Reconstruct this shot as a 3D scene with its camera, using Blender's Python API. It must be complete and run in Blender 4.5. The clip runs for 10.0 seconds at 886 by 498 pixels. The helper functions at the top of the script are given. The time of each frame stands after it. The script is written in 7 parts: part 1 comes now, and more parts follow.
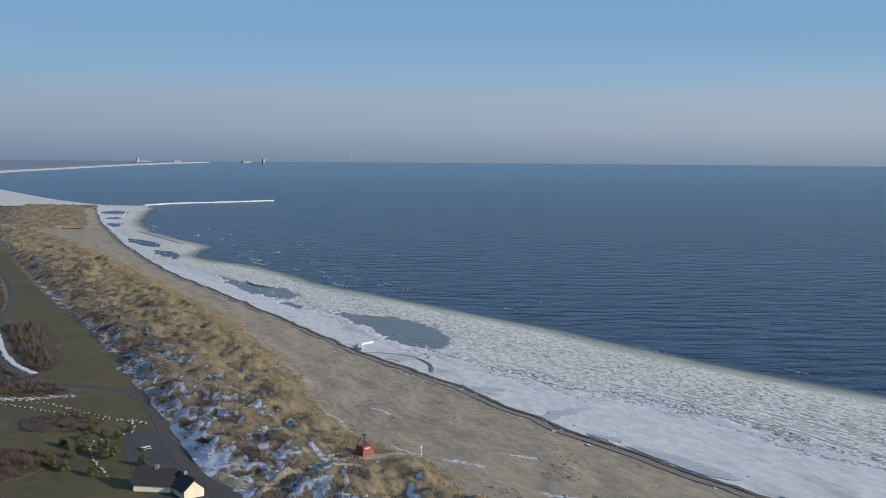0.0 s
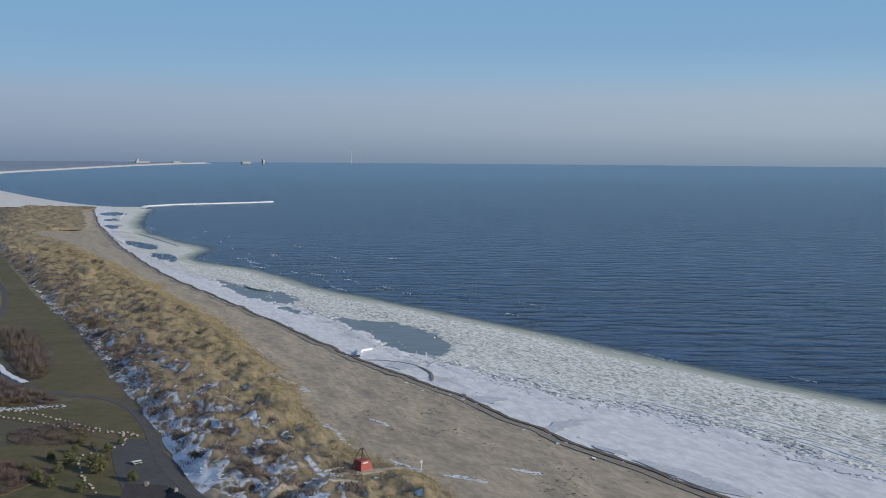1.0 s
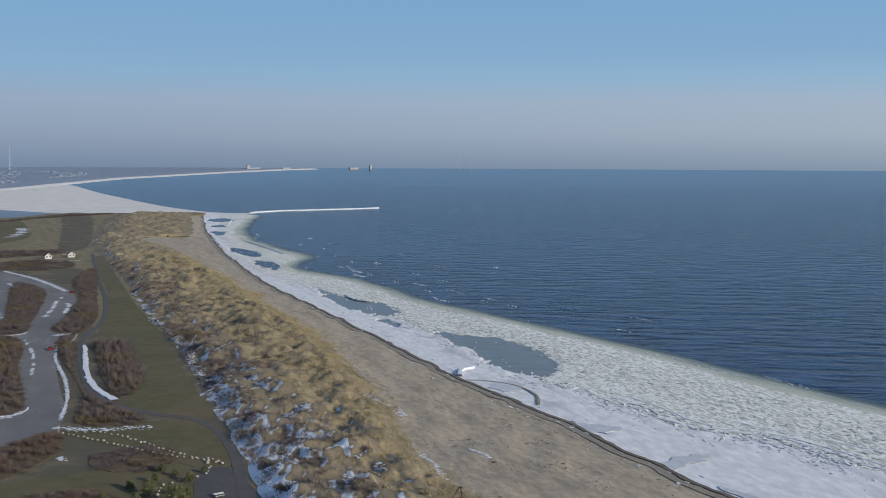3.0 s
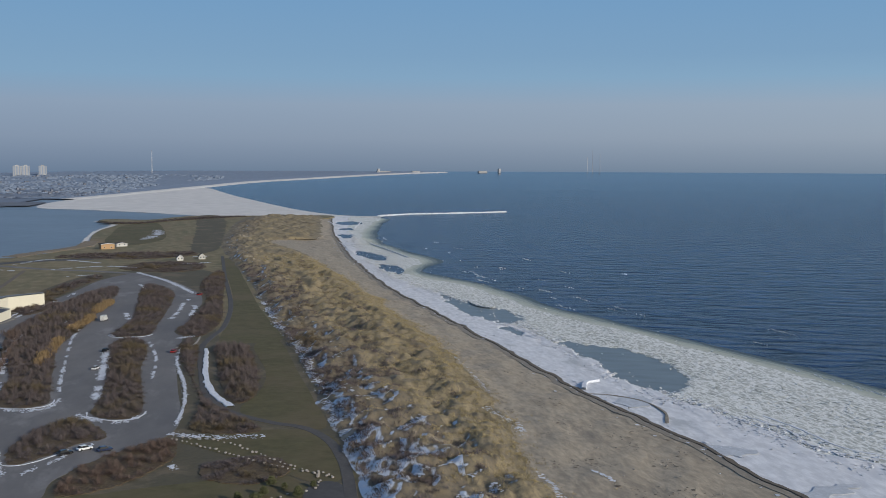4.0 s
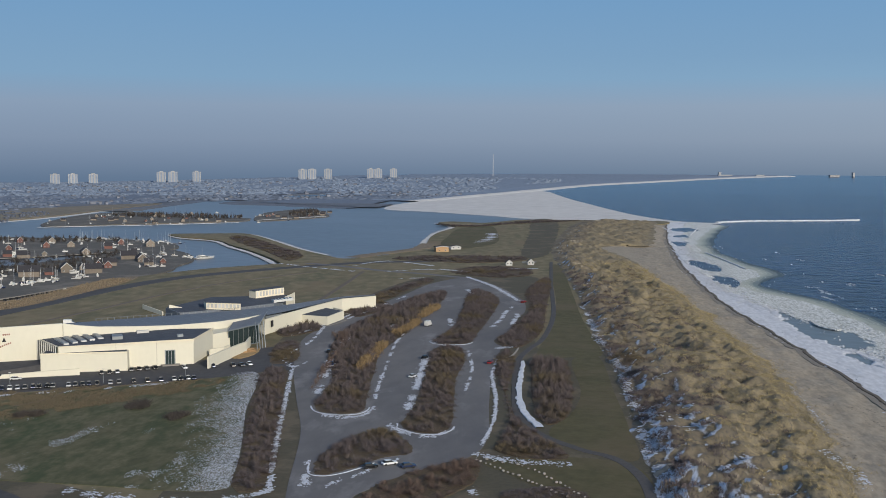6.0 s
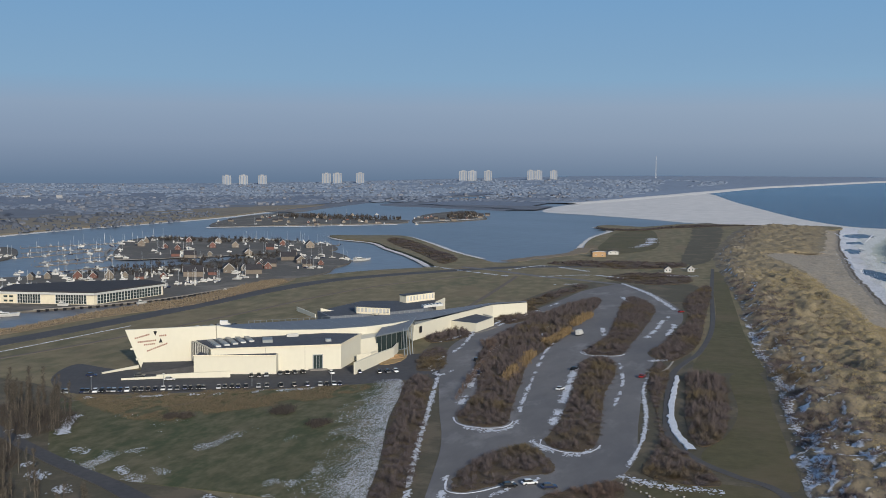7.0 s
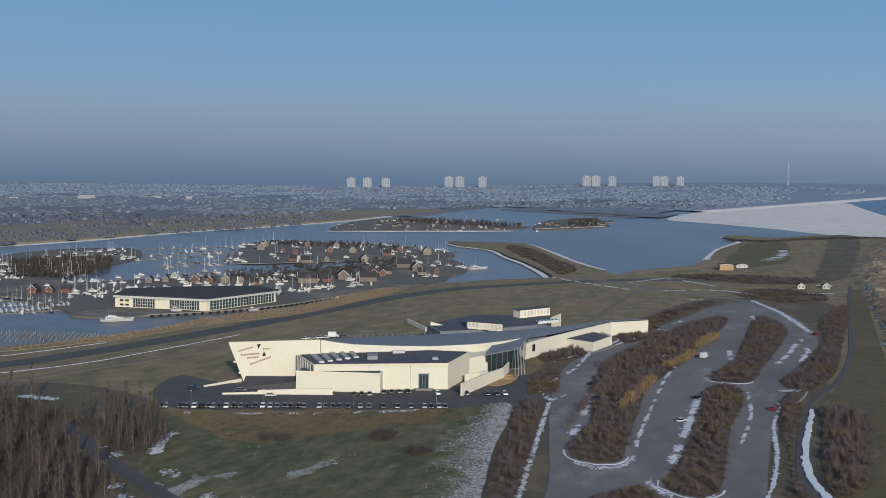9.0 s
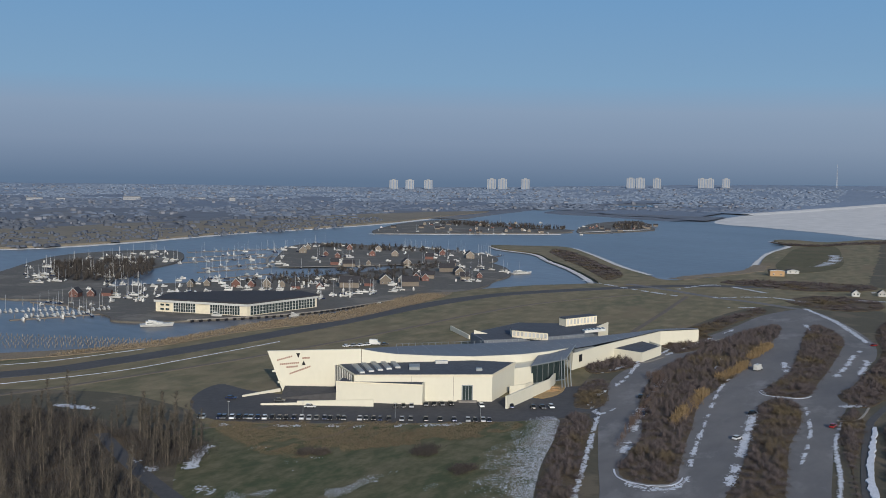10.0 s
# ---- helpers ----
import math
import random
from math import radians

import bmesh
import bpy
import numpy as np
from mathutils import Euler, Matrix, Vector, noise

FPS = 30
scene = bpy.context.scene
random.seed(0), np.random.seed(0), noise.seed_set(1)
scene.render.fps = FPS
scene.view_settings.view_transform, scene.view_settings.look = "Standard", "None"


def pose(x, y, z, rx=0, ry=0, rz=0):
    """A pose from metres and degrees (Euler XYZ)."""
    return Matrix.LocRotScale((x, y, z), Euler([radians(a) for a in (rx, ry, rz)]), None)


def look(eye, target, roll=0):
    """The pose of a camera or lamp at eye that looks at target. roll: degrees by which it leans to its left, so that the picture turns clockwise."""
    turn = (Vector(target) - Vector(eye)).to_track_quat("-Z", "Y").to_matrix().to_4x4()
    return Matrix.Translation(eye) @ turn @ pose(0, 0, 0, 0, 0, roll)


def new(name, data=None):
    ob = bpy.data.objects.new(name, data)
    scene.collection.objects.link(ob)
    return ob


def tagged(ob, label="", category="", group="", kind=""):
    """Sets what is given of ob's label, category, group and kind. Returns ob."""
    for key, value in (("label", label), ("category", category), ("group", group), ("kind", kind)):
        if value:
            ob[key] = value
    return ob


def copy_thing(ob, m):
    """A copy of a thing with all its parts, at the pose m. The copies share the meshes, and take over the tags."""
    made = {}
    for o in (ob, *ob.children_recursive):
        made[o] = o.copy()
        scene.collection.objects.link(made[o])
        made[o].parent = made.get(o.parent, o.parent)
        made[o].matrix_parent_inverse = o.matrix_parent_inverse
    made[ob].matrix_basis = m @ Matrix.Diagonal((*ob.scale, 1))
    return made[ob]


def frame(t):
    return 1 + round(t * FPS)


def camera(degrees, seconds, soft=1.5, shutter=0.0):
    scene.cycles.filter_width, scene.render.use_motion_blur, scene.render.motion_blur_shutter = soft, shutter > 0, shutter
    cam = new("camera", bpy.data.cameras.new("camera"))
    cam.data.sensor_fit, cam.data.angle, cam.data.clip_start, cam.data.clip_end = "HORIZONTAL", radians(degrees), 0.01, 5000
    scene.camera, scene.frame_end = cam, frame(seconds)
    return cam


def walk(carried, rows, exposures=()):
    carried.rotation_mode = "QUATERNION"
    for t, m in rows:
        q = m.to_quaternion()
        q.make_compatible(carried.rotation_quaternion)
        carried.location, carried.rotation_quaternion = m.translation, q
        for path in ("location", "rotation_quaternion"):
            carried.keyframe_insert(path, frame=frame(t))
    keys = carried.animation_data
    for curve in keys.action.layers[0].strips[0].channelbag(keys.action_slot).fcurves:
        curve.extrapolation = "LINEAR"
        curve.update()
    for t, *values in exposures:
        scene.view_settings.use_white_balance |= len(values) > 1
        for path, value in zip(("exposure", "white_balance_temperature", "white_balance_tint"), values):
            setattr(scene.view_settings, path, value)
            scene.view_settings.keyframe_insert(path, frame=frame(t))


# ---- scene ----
cam = camera(45.0, 10.0, soft=0.9)
PATH = [
    (0.0, pose(-23.69, -54.19, 78.57, 85.053, -0.418, -22.892)),
    (0.5, pose(-22.03, -50.02, 79.10, 85.039, -0.421, -22.904)),
    (1.0, pose(-20.26, -45.70, 79.57, 85.079, -0.430, -22.883)),
    (1.5, pose(-18.53, -40.93, 80.07, 85.146, -0.473, -22.836)),
    (2.0, pose(-16.49, -35.36, 80.32, 85.203, -0.459, -22.615)),
    (2.2, pose(-15.47, -32.77, 80.31, 85.225, -0.386, -21.750)),
    (2.5, pose(-13.95, -28.88, 80.29, 85.257, -0.277, -20.170)),
    (2.7, pose(-12.73, -26.18, 80.28, 85.287, -0.270, -18.970)),
    (3.8, pose(-6.05, -11.31, 80.22, 85.455, -0.231, -12.000)),
    (4.0, pose(-4.83, -8.61, 80.21, 85.485, -0.224, -10.301)),
    (4.5, pose(-2.20, -2.97, 80.44, 85.493, -0.203, -5.174)),
    (5.0, pose(-0.32, 1.80, 80.94, 85.500, -0.187, -0.031)),
    (5.5, pose(0.95, 7.12, 81.55, 85.556, -0.238, 3.714)),
    (5.7, pose(1.44, 9.39, 81.87, 85.561, -0.244, 5.100)),
    (6.8, pose(4.12, 21.87, 83.65, 85.591, -0.279, 14.930)),
    (7.0, pose(4.61, 24.14, 83.97, 85.596, -0.285, 16.264)),
    (7.5, pose(5.07, 29.77, 84.69, 85.583, -0.251, 20.714)),
    (8.0, pose(4.66, 35.32, 85.33, 85.607, -0.510, 24.397)),
    (8.2, pose(4.10, 37.62, 85.62, 85.626, -0.582, 24.350)),
    (8.5, pose(3.26, 41.07, 86.06, 85.654, -0.691, 23.550)),
    (9.0, pose(1.01, 46.99, 86.81, 85.724, -0.832, 22.868)),
    (9.5, pose(-1.84, 52.80, 87.38, 85.747, -0.902, 23.362)),
    (10.0, pose(-4.85, 58.41, 88.13, 85.768, -0.905, 25.140)),
]
walk(cam, PATH, exposures=[(0.0, 0.14, 6300, 10), (2.7, 0.22, 6370, 10), (4.5, -0.04, 6330, 10), (5.5, -0.02, 6280, 10), (7.0, 0.07, 6320, 10), (8.0, 0.02, 6220, 10), (10.0, -0.03, 6150, 10)])

# ---- light ----
SUN_EL, SUN_AZ = radians(19), (0.59, -0.80)      # towards the sun, over the sea
sun = new("sun", bpy.data.lights.new("sun", "SUN"))
sun.data.energy, sun.data.angle, sun.data.color = 4.0, radians(0.6), (1.0, 0.90, 0.74)
sun.matrix_world = look((0, 0, 0), (-SUN_AZ[0] * math.cos(SUN_EL), -SUN_AZ[1] * math.cos(SUN_EL), -math.sin(SUN_EL)))

world = bpy.data.worlds.new("world")
scene.world = world
world.use_nodes = True
wt = world.node_tree
wt.nodes.clear()
w_out = wt.nodes.new("ShaderNodeOutputWorld")
w_bg = wt.nodes.new("ShaderNodeBackground")
w_sky = wt.nodes.new("ShaderNodeTexSky")
w_sky.sky_type, w_sky.sun_disc = "NISHITA", False
w_sky.sun_elevation, w_sky.sun_rotation = SUN_EL, math.atan2(SUN_AZ[0], SUN_AZ[1])
w_sky.air_density, w_sky.dust_density, w_sky.ozone_density = 1.0, 1.5, 2.0
w_gain = wt.nodes.new("ShaderNodeMixRGB")
w_gain.blend_type = "MULTIPLY"
w_gain.inputs[0].default_value = 1.0
w_gain.inputs[2].default_value = (0.14, 0.14, 0.14, 1)
w_co = wt.nodes.new("ShaderNodeTexCoord")
w_sep = wt.nodes.new("ShaderNodeSeparateXYZ")
w_map = wt.nodes.new("ShaderNodeMapRange")
w_map.inputs["From Min"].default_value, w_map.inputs["From Max"].default_value = -0.05, 0.25
w_ramp = wt.nodes.new("ShaderNodeValToRGB")      # winter haze low over the horizon
HAZE = [(-0.05, (0.105, 0.155, 0.235)), (-0.012, (0.128, 0.186, 0.272)), (0.004, (0.174, 0.233, 0.325)), (0.024, (0.224, 0.288, 0.386)),
        (0.055, (0.258, 0.338, 0.447)), (0.080, (0.220, 0.362, 0.515)), (0.108, (0.165, 0.380, 0.600)), (0.150, (0.115, 0.350, 0.630)), (0.250, (0.115, 0.290, 0.540))]
els = w_ramp.color_ramp.elements
for i, (h, c) in enumerate(HAZE):
    e = els[i] if i < 2 else els.new(0.5)
    e.position = (h + 0.05) / 0.30
    e.color = (*c, 1)
w_fade = wt.nodes.new("ShaderNodeMapRange")
w_fade.inputs["From Min"].default_value, w_fade.inputs["From Max"].default_value = 0.16, 0.42
w_mix = wt.nodes.new("ShaderNodeMixRGB")
wl = wt.links.new
wl(w_co.outputs["Generated"], w_sep.inputs[0])
wl(w_sep.outputs["Z"], w_map.inputs["Value"])
wl(w_sep.outputs["Z"], w_fade.inputs["Value"])
wl(w_map.outputs[0], w_ramp.inputs[0])
wl(w_sky.outputs[0], w_gain.inputs[1])
wl(w_fade.outputs[0], w_mix.inputs[0])
w_side = wt.nodes.new("ShaderNodeVectorMath")    # the haze is paler on the sun's side
w_side.operation = "DOT_PRODUCT"
w_side.inputs[1].default_value = (SUN_AZ[0], SUN_AZ[1], 0)
w_glow = wt.nodes.new("ShaderNodeMapRange")
w_glow.inputs["From Min"].default_value, w_glow.inputs["From Max"].default_value = -0.98, -0.2
w_warm = wt.nodes.new("ShaderNodeMixRGB")
w_warm.inputs[1].default_value, w_warm.inputs[2].default_value = (1, 1, 1, 1), (1.40, 1.29, 1.14, 1)
w_haze = wt.nodes.new("ShaderNodeMixRGB")
w_haze.blend_type = "MULTIPLY"
w_haze.inputs[0].default_value = 1.0
wl(w_co.outputs["Generated"], w_side.inputs[0])
wl(w_side.outputs["Value"], w_glow.inputs["Value"])
w_low = wt.nodes.new("ShaderNodeMapRange")
w_low.inputs["From Min"].default_value, w_low.inputs["From Max"].default_value = 0.03, 0.10
w_low.inputs["To Min"].default_value, w_low.inputs["To Max"].default_value = 1.0, 0.0
w_both = wt.nodes.new("ShaderNodeMath")
w_both.operation = "MULTIPLY"
wl(w_sep.outputs["Z"], w_low.inputs["Value"])
wl(w_low.outputs[0], w_both.inputs[0])
wl(w_glow.outputs[0], w_both.inputs[1])
wl(w_both.outputs[0], w_warm.inputs[0])
wl(w_ramp.outputs[0], w_haze.inputs[1])
wl(w_warm.outputs[0], w_haze.inputs[2])
wl(w_haze.outputs[0], w_mix.inputs[1])
wl(w_gain.outputs[0], w_mix.inputs[2])
wl(w_mix.outputs[0], w_bg.inputs[0])
wl(w_bg.outputs[0], w_out.inputs[0])
w_bg.inputs[1].default_value = 1.0


# ---- materials ----
def surface(name, cols, scale=0.3, rough=0.9, bump=0.3, fine=6.0, stretch=(1, 1, 1), metal=0.0, spread=0.25, spot=None, spot_scale=0.05, spot_at=(0.52, 0.60), island=0.0, turn=0.0, spec=0.3, grit=0.2, cells=None, off_sun=None):
    """A matt surface of two mixed colours at two scales, with patches of a third colour."""
    m = bpy.data.materials.new(name)
    m.use_nodes = True
    nt = m.node_tree
    n, link = nt.nodes, nt.links.new
    p = n["Principled BSDF"]
    p.inputs["Roughness"].default_value, p.inputs["Metallic"].default_value = rough, metal
    p.inputs["Specular IOR Level"].default_value = spec
    geo = n.new("ShaderNodeNewGeometry")
    mp = n.new("ShaderNodeMapping")
    mp.inputs["Scale"].default_value = stretch
    mp.inputs["Rotation"].default_value = (0, 0, turn)
    link(geo.outputs["Position"], mp.inputs["Vector"])

    def cloud(sc, detail, r=0.6):
        t = n.new("ShaderNodeTexNoise")
        t.inputs["Scale"].default_value, t.inputs["Detail"].default_value, t.inputs["Roughness"].default_value = sc, detail, r
        link(mp.outputs[0], t.inputs["Vector"])
        return t.outputs["Fac"]

    def span(v, a, b):
        r = n.new("ShaderNodeMapRange")
        r.inputs["From Min"].default_value, r.inputs["From Max"].default_value = a, b
        link(v, r.inputs["Value"])
        return r.outputs[0]

    def blend(f, a, b, kind="MIX"):
        x = n.new("ShaderNodeMixRGB")
        x.blend_type = kind
        for s, v in ((0, f), (1, a), (2, b)):
            if isinstance(v, bpy.types.NodeSocket):
                link(v, x.inputs[s])
            elif s == 0:
                x.inputs[0].default_value = v
            else:
                x.inputs[s].default_value = (*v, 1)
        return x.outputs[0]

    big = cloud(scale, 5)
    small = cloud(scale * fine, 4)
    col = blend(span(big, 0.5 - spread, 0.5 + spread), cols[0], cols[1])
    if len(cols) > 2:
        col = blend(span(small, 0.42, 0.66), col, cols[2])
    grain = span(small, 0.25, 0.75)
    dark = n.new("ShaderNodeMapRange")
    dark.inputs["To Min"].default_value, dark.inputs["To Max"].default_value = 1 - grit, 1 + grit * 0.9
    link(grain, dark.inputs["Value"])
    col = blend(1.0, col, dark.outputs[0], "MULTIPLY")
    if spot:
        col = blend(span(cloud(spot_scale, 7, 0.68), *spot_at), col, spot)
    if off_sun:                                          # snow colour on slopes turned from the sun, angled to show to the camera
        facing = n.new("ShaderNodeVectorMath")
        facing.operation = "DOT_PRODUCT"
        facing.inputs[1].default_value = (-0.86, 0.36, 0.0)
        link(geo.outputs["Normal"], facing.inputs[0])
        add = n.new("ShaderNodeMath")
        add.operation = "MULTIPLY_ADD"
        link(cloud(off_sun[2], 5), add.inputs[0])
        add.inputs[1].default_value = off_sun[3]
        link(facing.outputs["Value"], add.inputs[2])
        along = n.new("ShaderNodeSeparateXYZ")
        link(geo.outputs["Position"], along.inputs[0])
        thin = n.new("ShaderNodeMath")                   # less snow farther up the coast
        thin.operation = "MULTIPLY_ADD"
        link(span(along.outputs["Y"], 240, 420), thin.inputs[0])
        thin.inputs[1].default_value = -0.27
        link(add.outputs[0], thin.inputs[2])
        col = blend(span(thin.outputs[0], off_sun[0], off_sun[1]), col, (0.60, 0.635, 0.70))
    if cells:                                        # pale rims of pressed pancakes
        size, rim = cells
        warp = n.new("ShaderNodeVectorMath")
        warp.operation = "MULTIPLY_ADD"
        t = n.new("ShaderNodeTexNoise")
        t.inputs["Scale"].default_value, t.inputs["Detail"].default_value = size * 1.3, 3
        link(mp.outputs[0], t.inputs["Vector"])
        link(t.outputs["Color"], warp.inputs[0])
        warp.inputs[1].default_value = (1.6 / size, 1.6 / size, 0)
        link(mp.outputs[0], warp.inputs[2])
        vo = n.new("ShaderNodeTexVoronoi")
        vo.feature = "DISTANCE_TO_EDGE"
        vo.inputs["Scale"].default_value = size
        link(warp.outputs[0], vo.inputs["Vector"])
        r = n.new("ShaderNodeMapRange")
        r.inputs["From Min"].default_value, r.inputs["From Max"].default_value = 0.03, 0.17
        r.inputs["To Min"].default_value, r.inputs["To Max"].default_value = 1.0, 0.0
        link(vo.outputs["Distance"], r.inputs["Value"])
        col = blend(r.outputs[0], col, rim)
    if island:
        r = n.new("ShaderNodeMapRange")
        r.inputs["To Min"].default_value, r.inputs["To Max"].default_value = 1 - island, 1 + island
        link(geo.outputs["Random Per Island"], r.inputs["Value"])
        col = blend(1.0, col, r.outputs[0], "MULTIPLY")
    link(col, p.inputs["Base Color"])
    if bump:
        b = n.new("ShaderNodeBump")
        b.inputs["Strength"].default_value, b.inputs["Distance"].default_value = bump, 0.5 / max(scale * fine, 0.05) * 0.3
        link(small, b.inputs["Height"])
        link(b.outputs[0], p.inputs["Normal"])
    return m


def water(name, col, wave=0.5, size=0.06, rough=0.12, spec=0.5, long=4.0, turn=-23):
    """Water with wave crests lying along one direction."""
    m = bpy.data.materials.new(name)
    m.use_nodes = True
    n, link = m.node_tree.nodes, m.node_tree.links.new
    p = n["Principled BSDF"]
    p.inputs["Roughness"].default_value, p.inputs["IOR"].default_value = rough, 1.33
    p.inputs["Specular IOR Level"].default_value = spec
    geo = n.new("ShaderNodeNewGeometry")
    mp = n.new("ShaderNodeMapping")
    mp.vector_type = "TEXTURE"
    mp.inputs["Scale"].default_value = (long, 1.6, 1)
    mp.inputs["Rotation"].default_value = (0, 0, radians(turn))
    link(geo.outputs["Position"], mp.inputs["Vector"])

    def cloud(sc, detail):
        t = n.new("ShaderNodeTexNoise")
        t.inputs["Scale"].default_value, t.inputs["Detail"].default_value = sc, detail
        link(mp.outputs[0], t.inputs["Vector"])
        return t.outputs["Fac"]

    def span(v, a, b, c, d):
        r = n.new("ShaderNodeMapRange")
        for k, x in zip(("From Min", "From Max", "To Min", "To Max"), (a, b, c, d)):
            r.inputs[k].default_value = x
        link(v, r.inputs["Value"])
        return r.outputs[0]

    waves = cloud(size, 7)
    # broad tone patches and wave shading, multiplied into the base colour
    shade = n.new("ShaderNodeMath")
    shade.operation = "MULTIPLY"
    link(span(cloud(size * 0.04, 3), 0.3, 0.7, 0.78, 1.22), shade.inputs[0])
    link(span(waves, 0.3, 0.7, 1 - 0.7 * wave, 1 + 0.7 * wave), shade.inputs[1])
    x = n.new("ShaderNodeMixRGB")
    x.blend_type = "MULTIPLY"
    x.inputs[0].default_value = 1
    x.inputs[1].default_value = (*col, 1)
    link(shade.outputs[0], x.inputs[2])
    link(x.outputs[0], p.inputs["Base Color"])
    b = n.new("ShaderNodeBump")
    b.inputs["Strength"].default_value, b.inputs["Distance"].default_value = min(1.0, wave), 0.40 * wave / size
    link(waves, b.inputs["Height"])
    link(b.outputs[0], p.inputs["Normal"])
    return m


def plain(name, col, rough=0.6, metal=0.0, vary=0.12, spec=0.4):
    """Paint, glass or metal, a little uneven; each object a shade of its own."""
    m = bpy.data.materials.new(name)
    m.use_nodes = True
    n, link = m.node_tree.nodes, m.node_tree.links.new
    p = n["Principled BSDF"]
    p.inputs["Roughness"].default_value, p.inputs["Metallic"].default_value = rough, metal
    p.inputs["Specular IOR Level"].default_value = spec
    geo = n.new("ShaderNodeNewGeometry")
    t = n.new("ShaderNodeTexNoise")
    t.inputs["Scale"].default_value, t.inputs["Detail"].default_value = 0.6, 6
    link(geo.outputs["Position"], t.inputs["Vector"])
    info = n.new("ShaderNodeObjectInfo")
    add = n.new("ShaderNodeMath")
    add.operation = "ADD"
    link(t.outputs["Fac"], add.inputs[0])
    link(info.outputs["Random"], add.inputs[1])
    r = n.new("ShaderNodeMapRange")
    r.inputs["From Min"].default_value, r.inputs["From Max"].default_value = 0.3, 1.7
    r.inputs["To Min"].default_value, r.inputs["To Max"].default_value = 1 - vary, 1 + vary
    link(add.outputs[0], r.inputs["Value"])
    x = n.new("ShaderNodeMixRGB")
    x.blend_type = "MULTIPLY"
    x.inputs[0].default_value = 1
    x.inputs[1].default_value = (*col, 1)
    link(r.outputs[0], x.inputs[2])
    link(x.outputs[0], p.inputs["Base Color"])
    return m


SNOW = (0.74, 0.77, 0.82)
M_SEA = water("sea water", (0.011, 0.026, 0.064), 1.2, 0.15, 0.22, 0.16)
# from the third reach on, haze is put in as a paler base colour
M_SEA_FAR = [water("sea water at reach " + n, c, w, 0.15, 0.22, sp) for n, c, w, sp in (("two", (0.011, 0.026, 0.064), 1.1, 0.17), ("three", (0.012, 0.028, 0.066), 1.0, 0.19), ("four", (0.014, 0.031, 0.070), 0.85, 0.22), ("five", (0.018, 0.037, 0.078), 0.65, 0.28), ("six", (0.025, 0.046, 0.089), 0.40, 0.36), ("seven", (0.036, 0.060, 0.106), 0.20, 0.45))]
M_LAKE = water("lake water", (0.118, 0.130, 0.156), 0.3, 0.20, 0.30, 0.22)
M_MELT = water("melt water on ice", (0.150, 0.178, 0.195), 0.2, 0.3, 0.35, 0.2)
M_LAND = surface("winter grassland", [(0.178, 0.144, 0.083), (0.106, 0.104, 0.056), (0.184, 0.150, 0.09)], 0.022, spot=(0.168, 0.130, 0.078), spot_scale=0.012, stretch=(1, 0.5, 1))
M_MEADOW = surface("mown grass", [(0.070, 0.067, 0.029), (0.096, 0.083, 0.040), (0.086, 0.075, 0.036)], 0.04, bump=0.3, grit=0.25, spread=0.18, spot=(0.114, 0.090, 0.051), spot_scale=0.025, spot_at=(0.48, 0.66))
M_VERGE = surface("dark winter verge", [(0.080, 0.074, 0.046), (0.105, 0.088, 0.060), (0.062, 0.056, 0.040)], 0.10, bump=0.4, spot=(0.125, 0.102, 0.07), spot_scale=0.04)
M_FIELD = surface("rough winter field", [(0.050, 0.070, 0.027), (0.086, 0.082, 0.041), (0.104, 0.092, 0.052)], 0.045, spot=(0.150, 0.124, 0.078), spot_scale=0.028, spot_at=(0.53, 0.70), stretch=(1, 0.5, 1), grit=0.3)
M_DEAD = surface("brown dead grass", [(0.125, 0.100, 0.066), (0.098, 0.082, 0.056)], 0.2, bump=0, island=0.25)
M_ASPHALT = surface("worn frosty asphalt", [(0.104, 0.104, 0.112), (0.165, 0.158, 0.156)], 0.035, bump=0.1, grit=0.10, spot=(0.255, 0.25, 0.255), spot_scale=0.06, spot_at=(0.53, 0.76), stretch=(1, 0.4, 1))
M_ROAD = surface("dark asphalt", [(0.055, 0.055, 0.060), (0.075, 0.073, 0.075)], 0.08, bump=0.1)
M_WALK = surface("worn footpath asphalt", [(0.062, 0.061, 0.064), (0.085, 0.080, 0.078)], 0.15, bump=0.1)
M_SOIL = surface("leaf litter", [(0.085, 0.058, 0.036), (0.060, 0.045, 0.030), (0.11, 0.085, 0.05)], 0.25)
M_SAND = surface("beach sand", [(0.340, 0.290, 0.222), (0.262, 0.228, 0.181), (0.306, 0.263, 0.203)], 0.045, bump=0.9, fine=12, grit=0.30, spot=(0.195, 0.170, 0.138), spot_scale=0.06, spot_at=(0.55, 0.70), stretch=(1, 0.4, 1))
M_WRACK = surface("dark seaweed line", [(0.095, 0.080, 0.066), (0.16, 0.135, 0.108), (0.12, 0.10, 0.08)], 0.4)
M_WETSAND = surface("wet grey sand", [(0.245, 0.210, 0.165), (0.195, 0.168, 0.135)], 0.15, rough=0.7, bump=0.3)
M_DUNE = surface("dune with marram and crowberry", [(0.315, 0.254, 0.148), (0.186, 0.158, 0.108), (0.102, 0.088, 0.067)], 0.20, bump=1.0, fine=6, spot=(0.120, 0.102, 0.077), spot_scale=0.05, spot_at=(0.54, 0.65), stretch=(1, 0.6, 1), grit=0.32, off_sun=(0.90, 1.06, 0.30, 1.0))
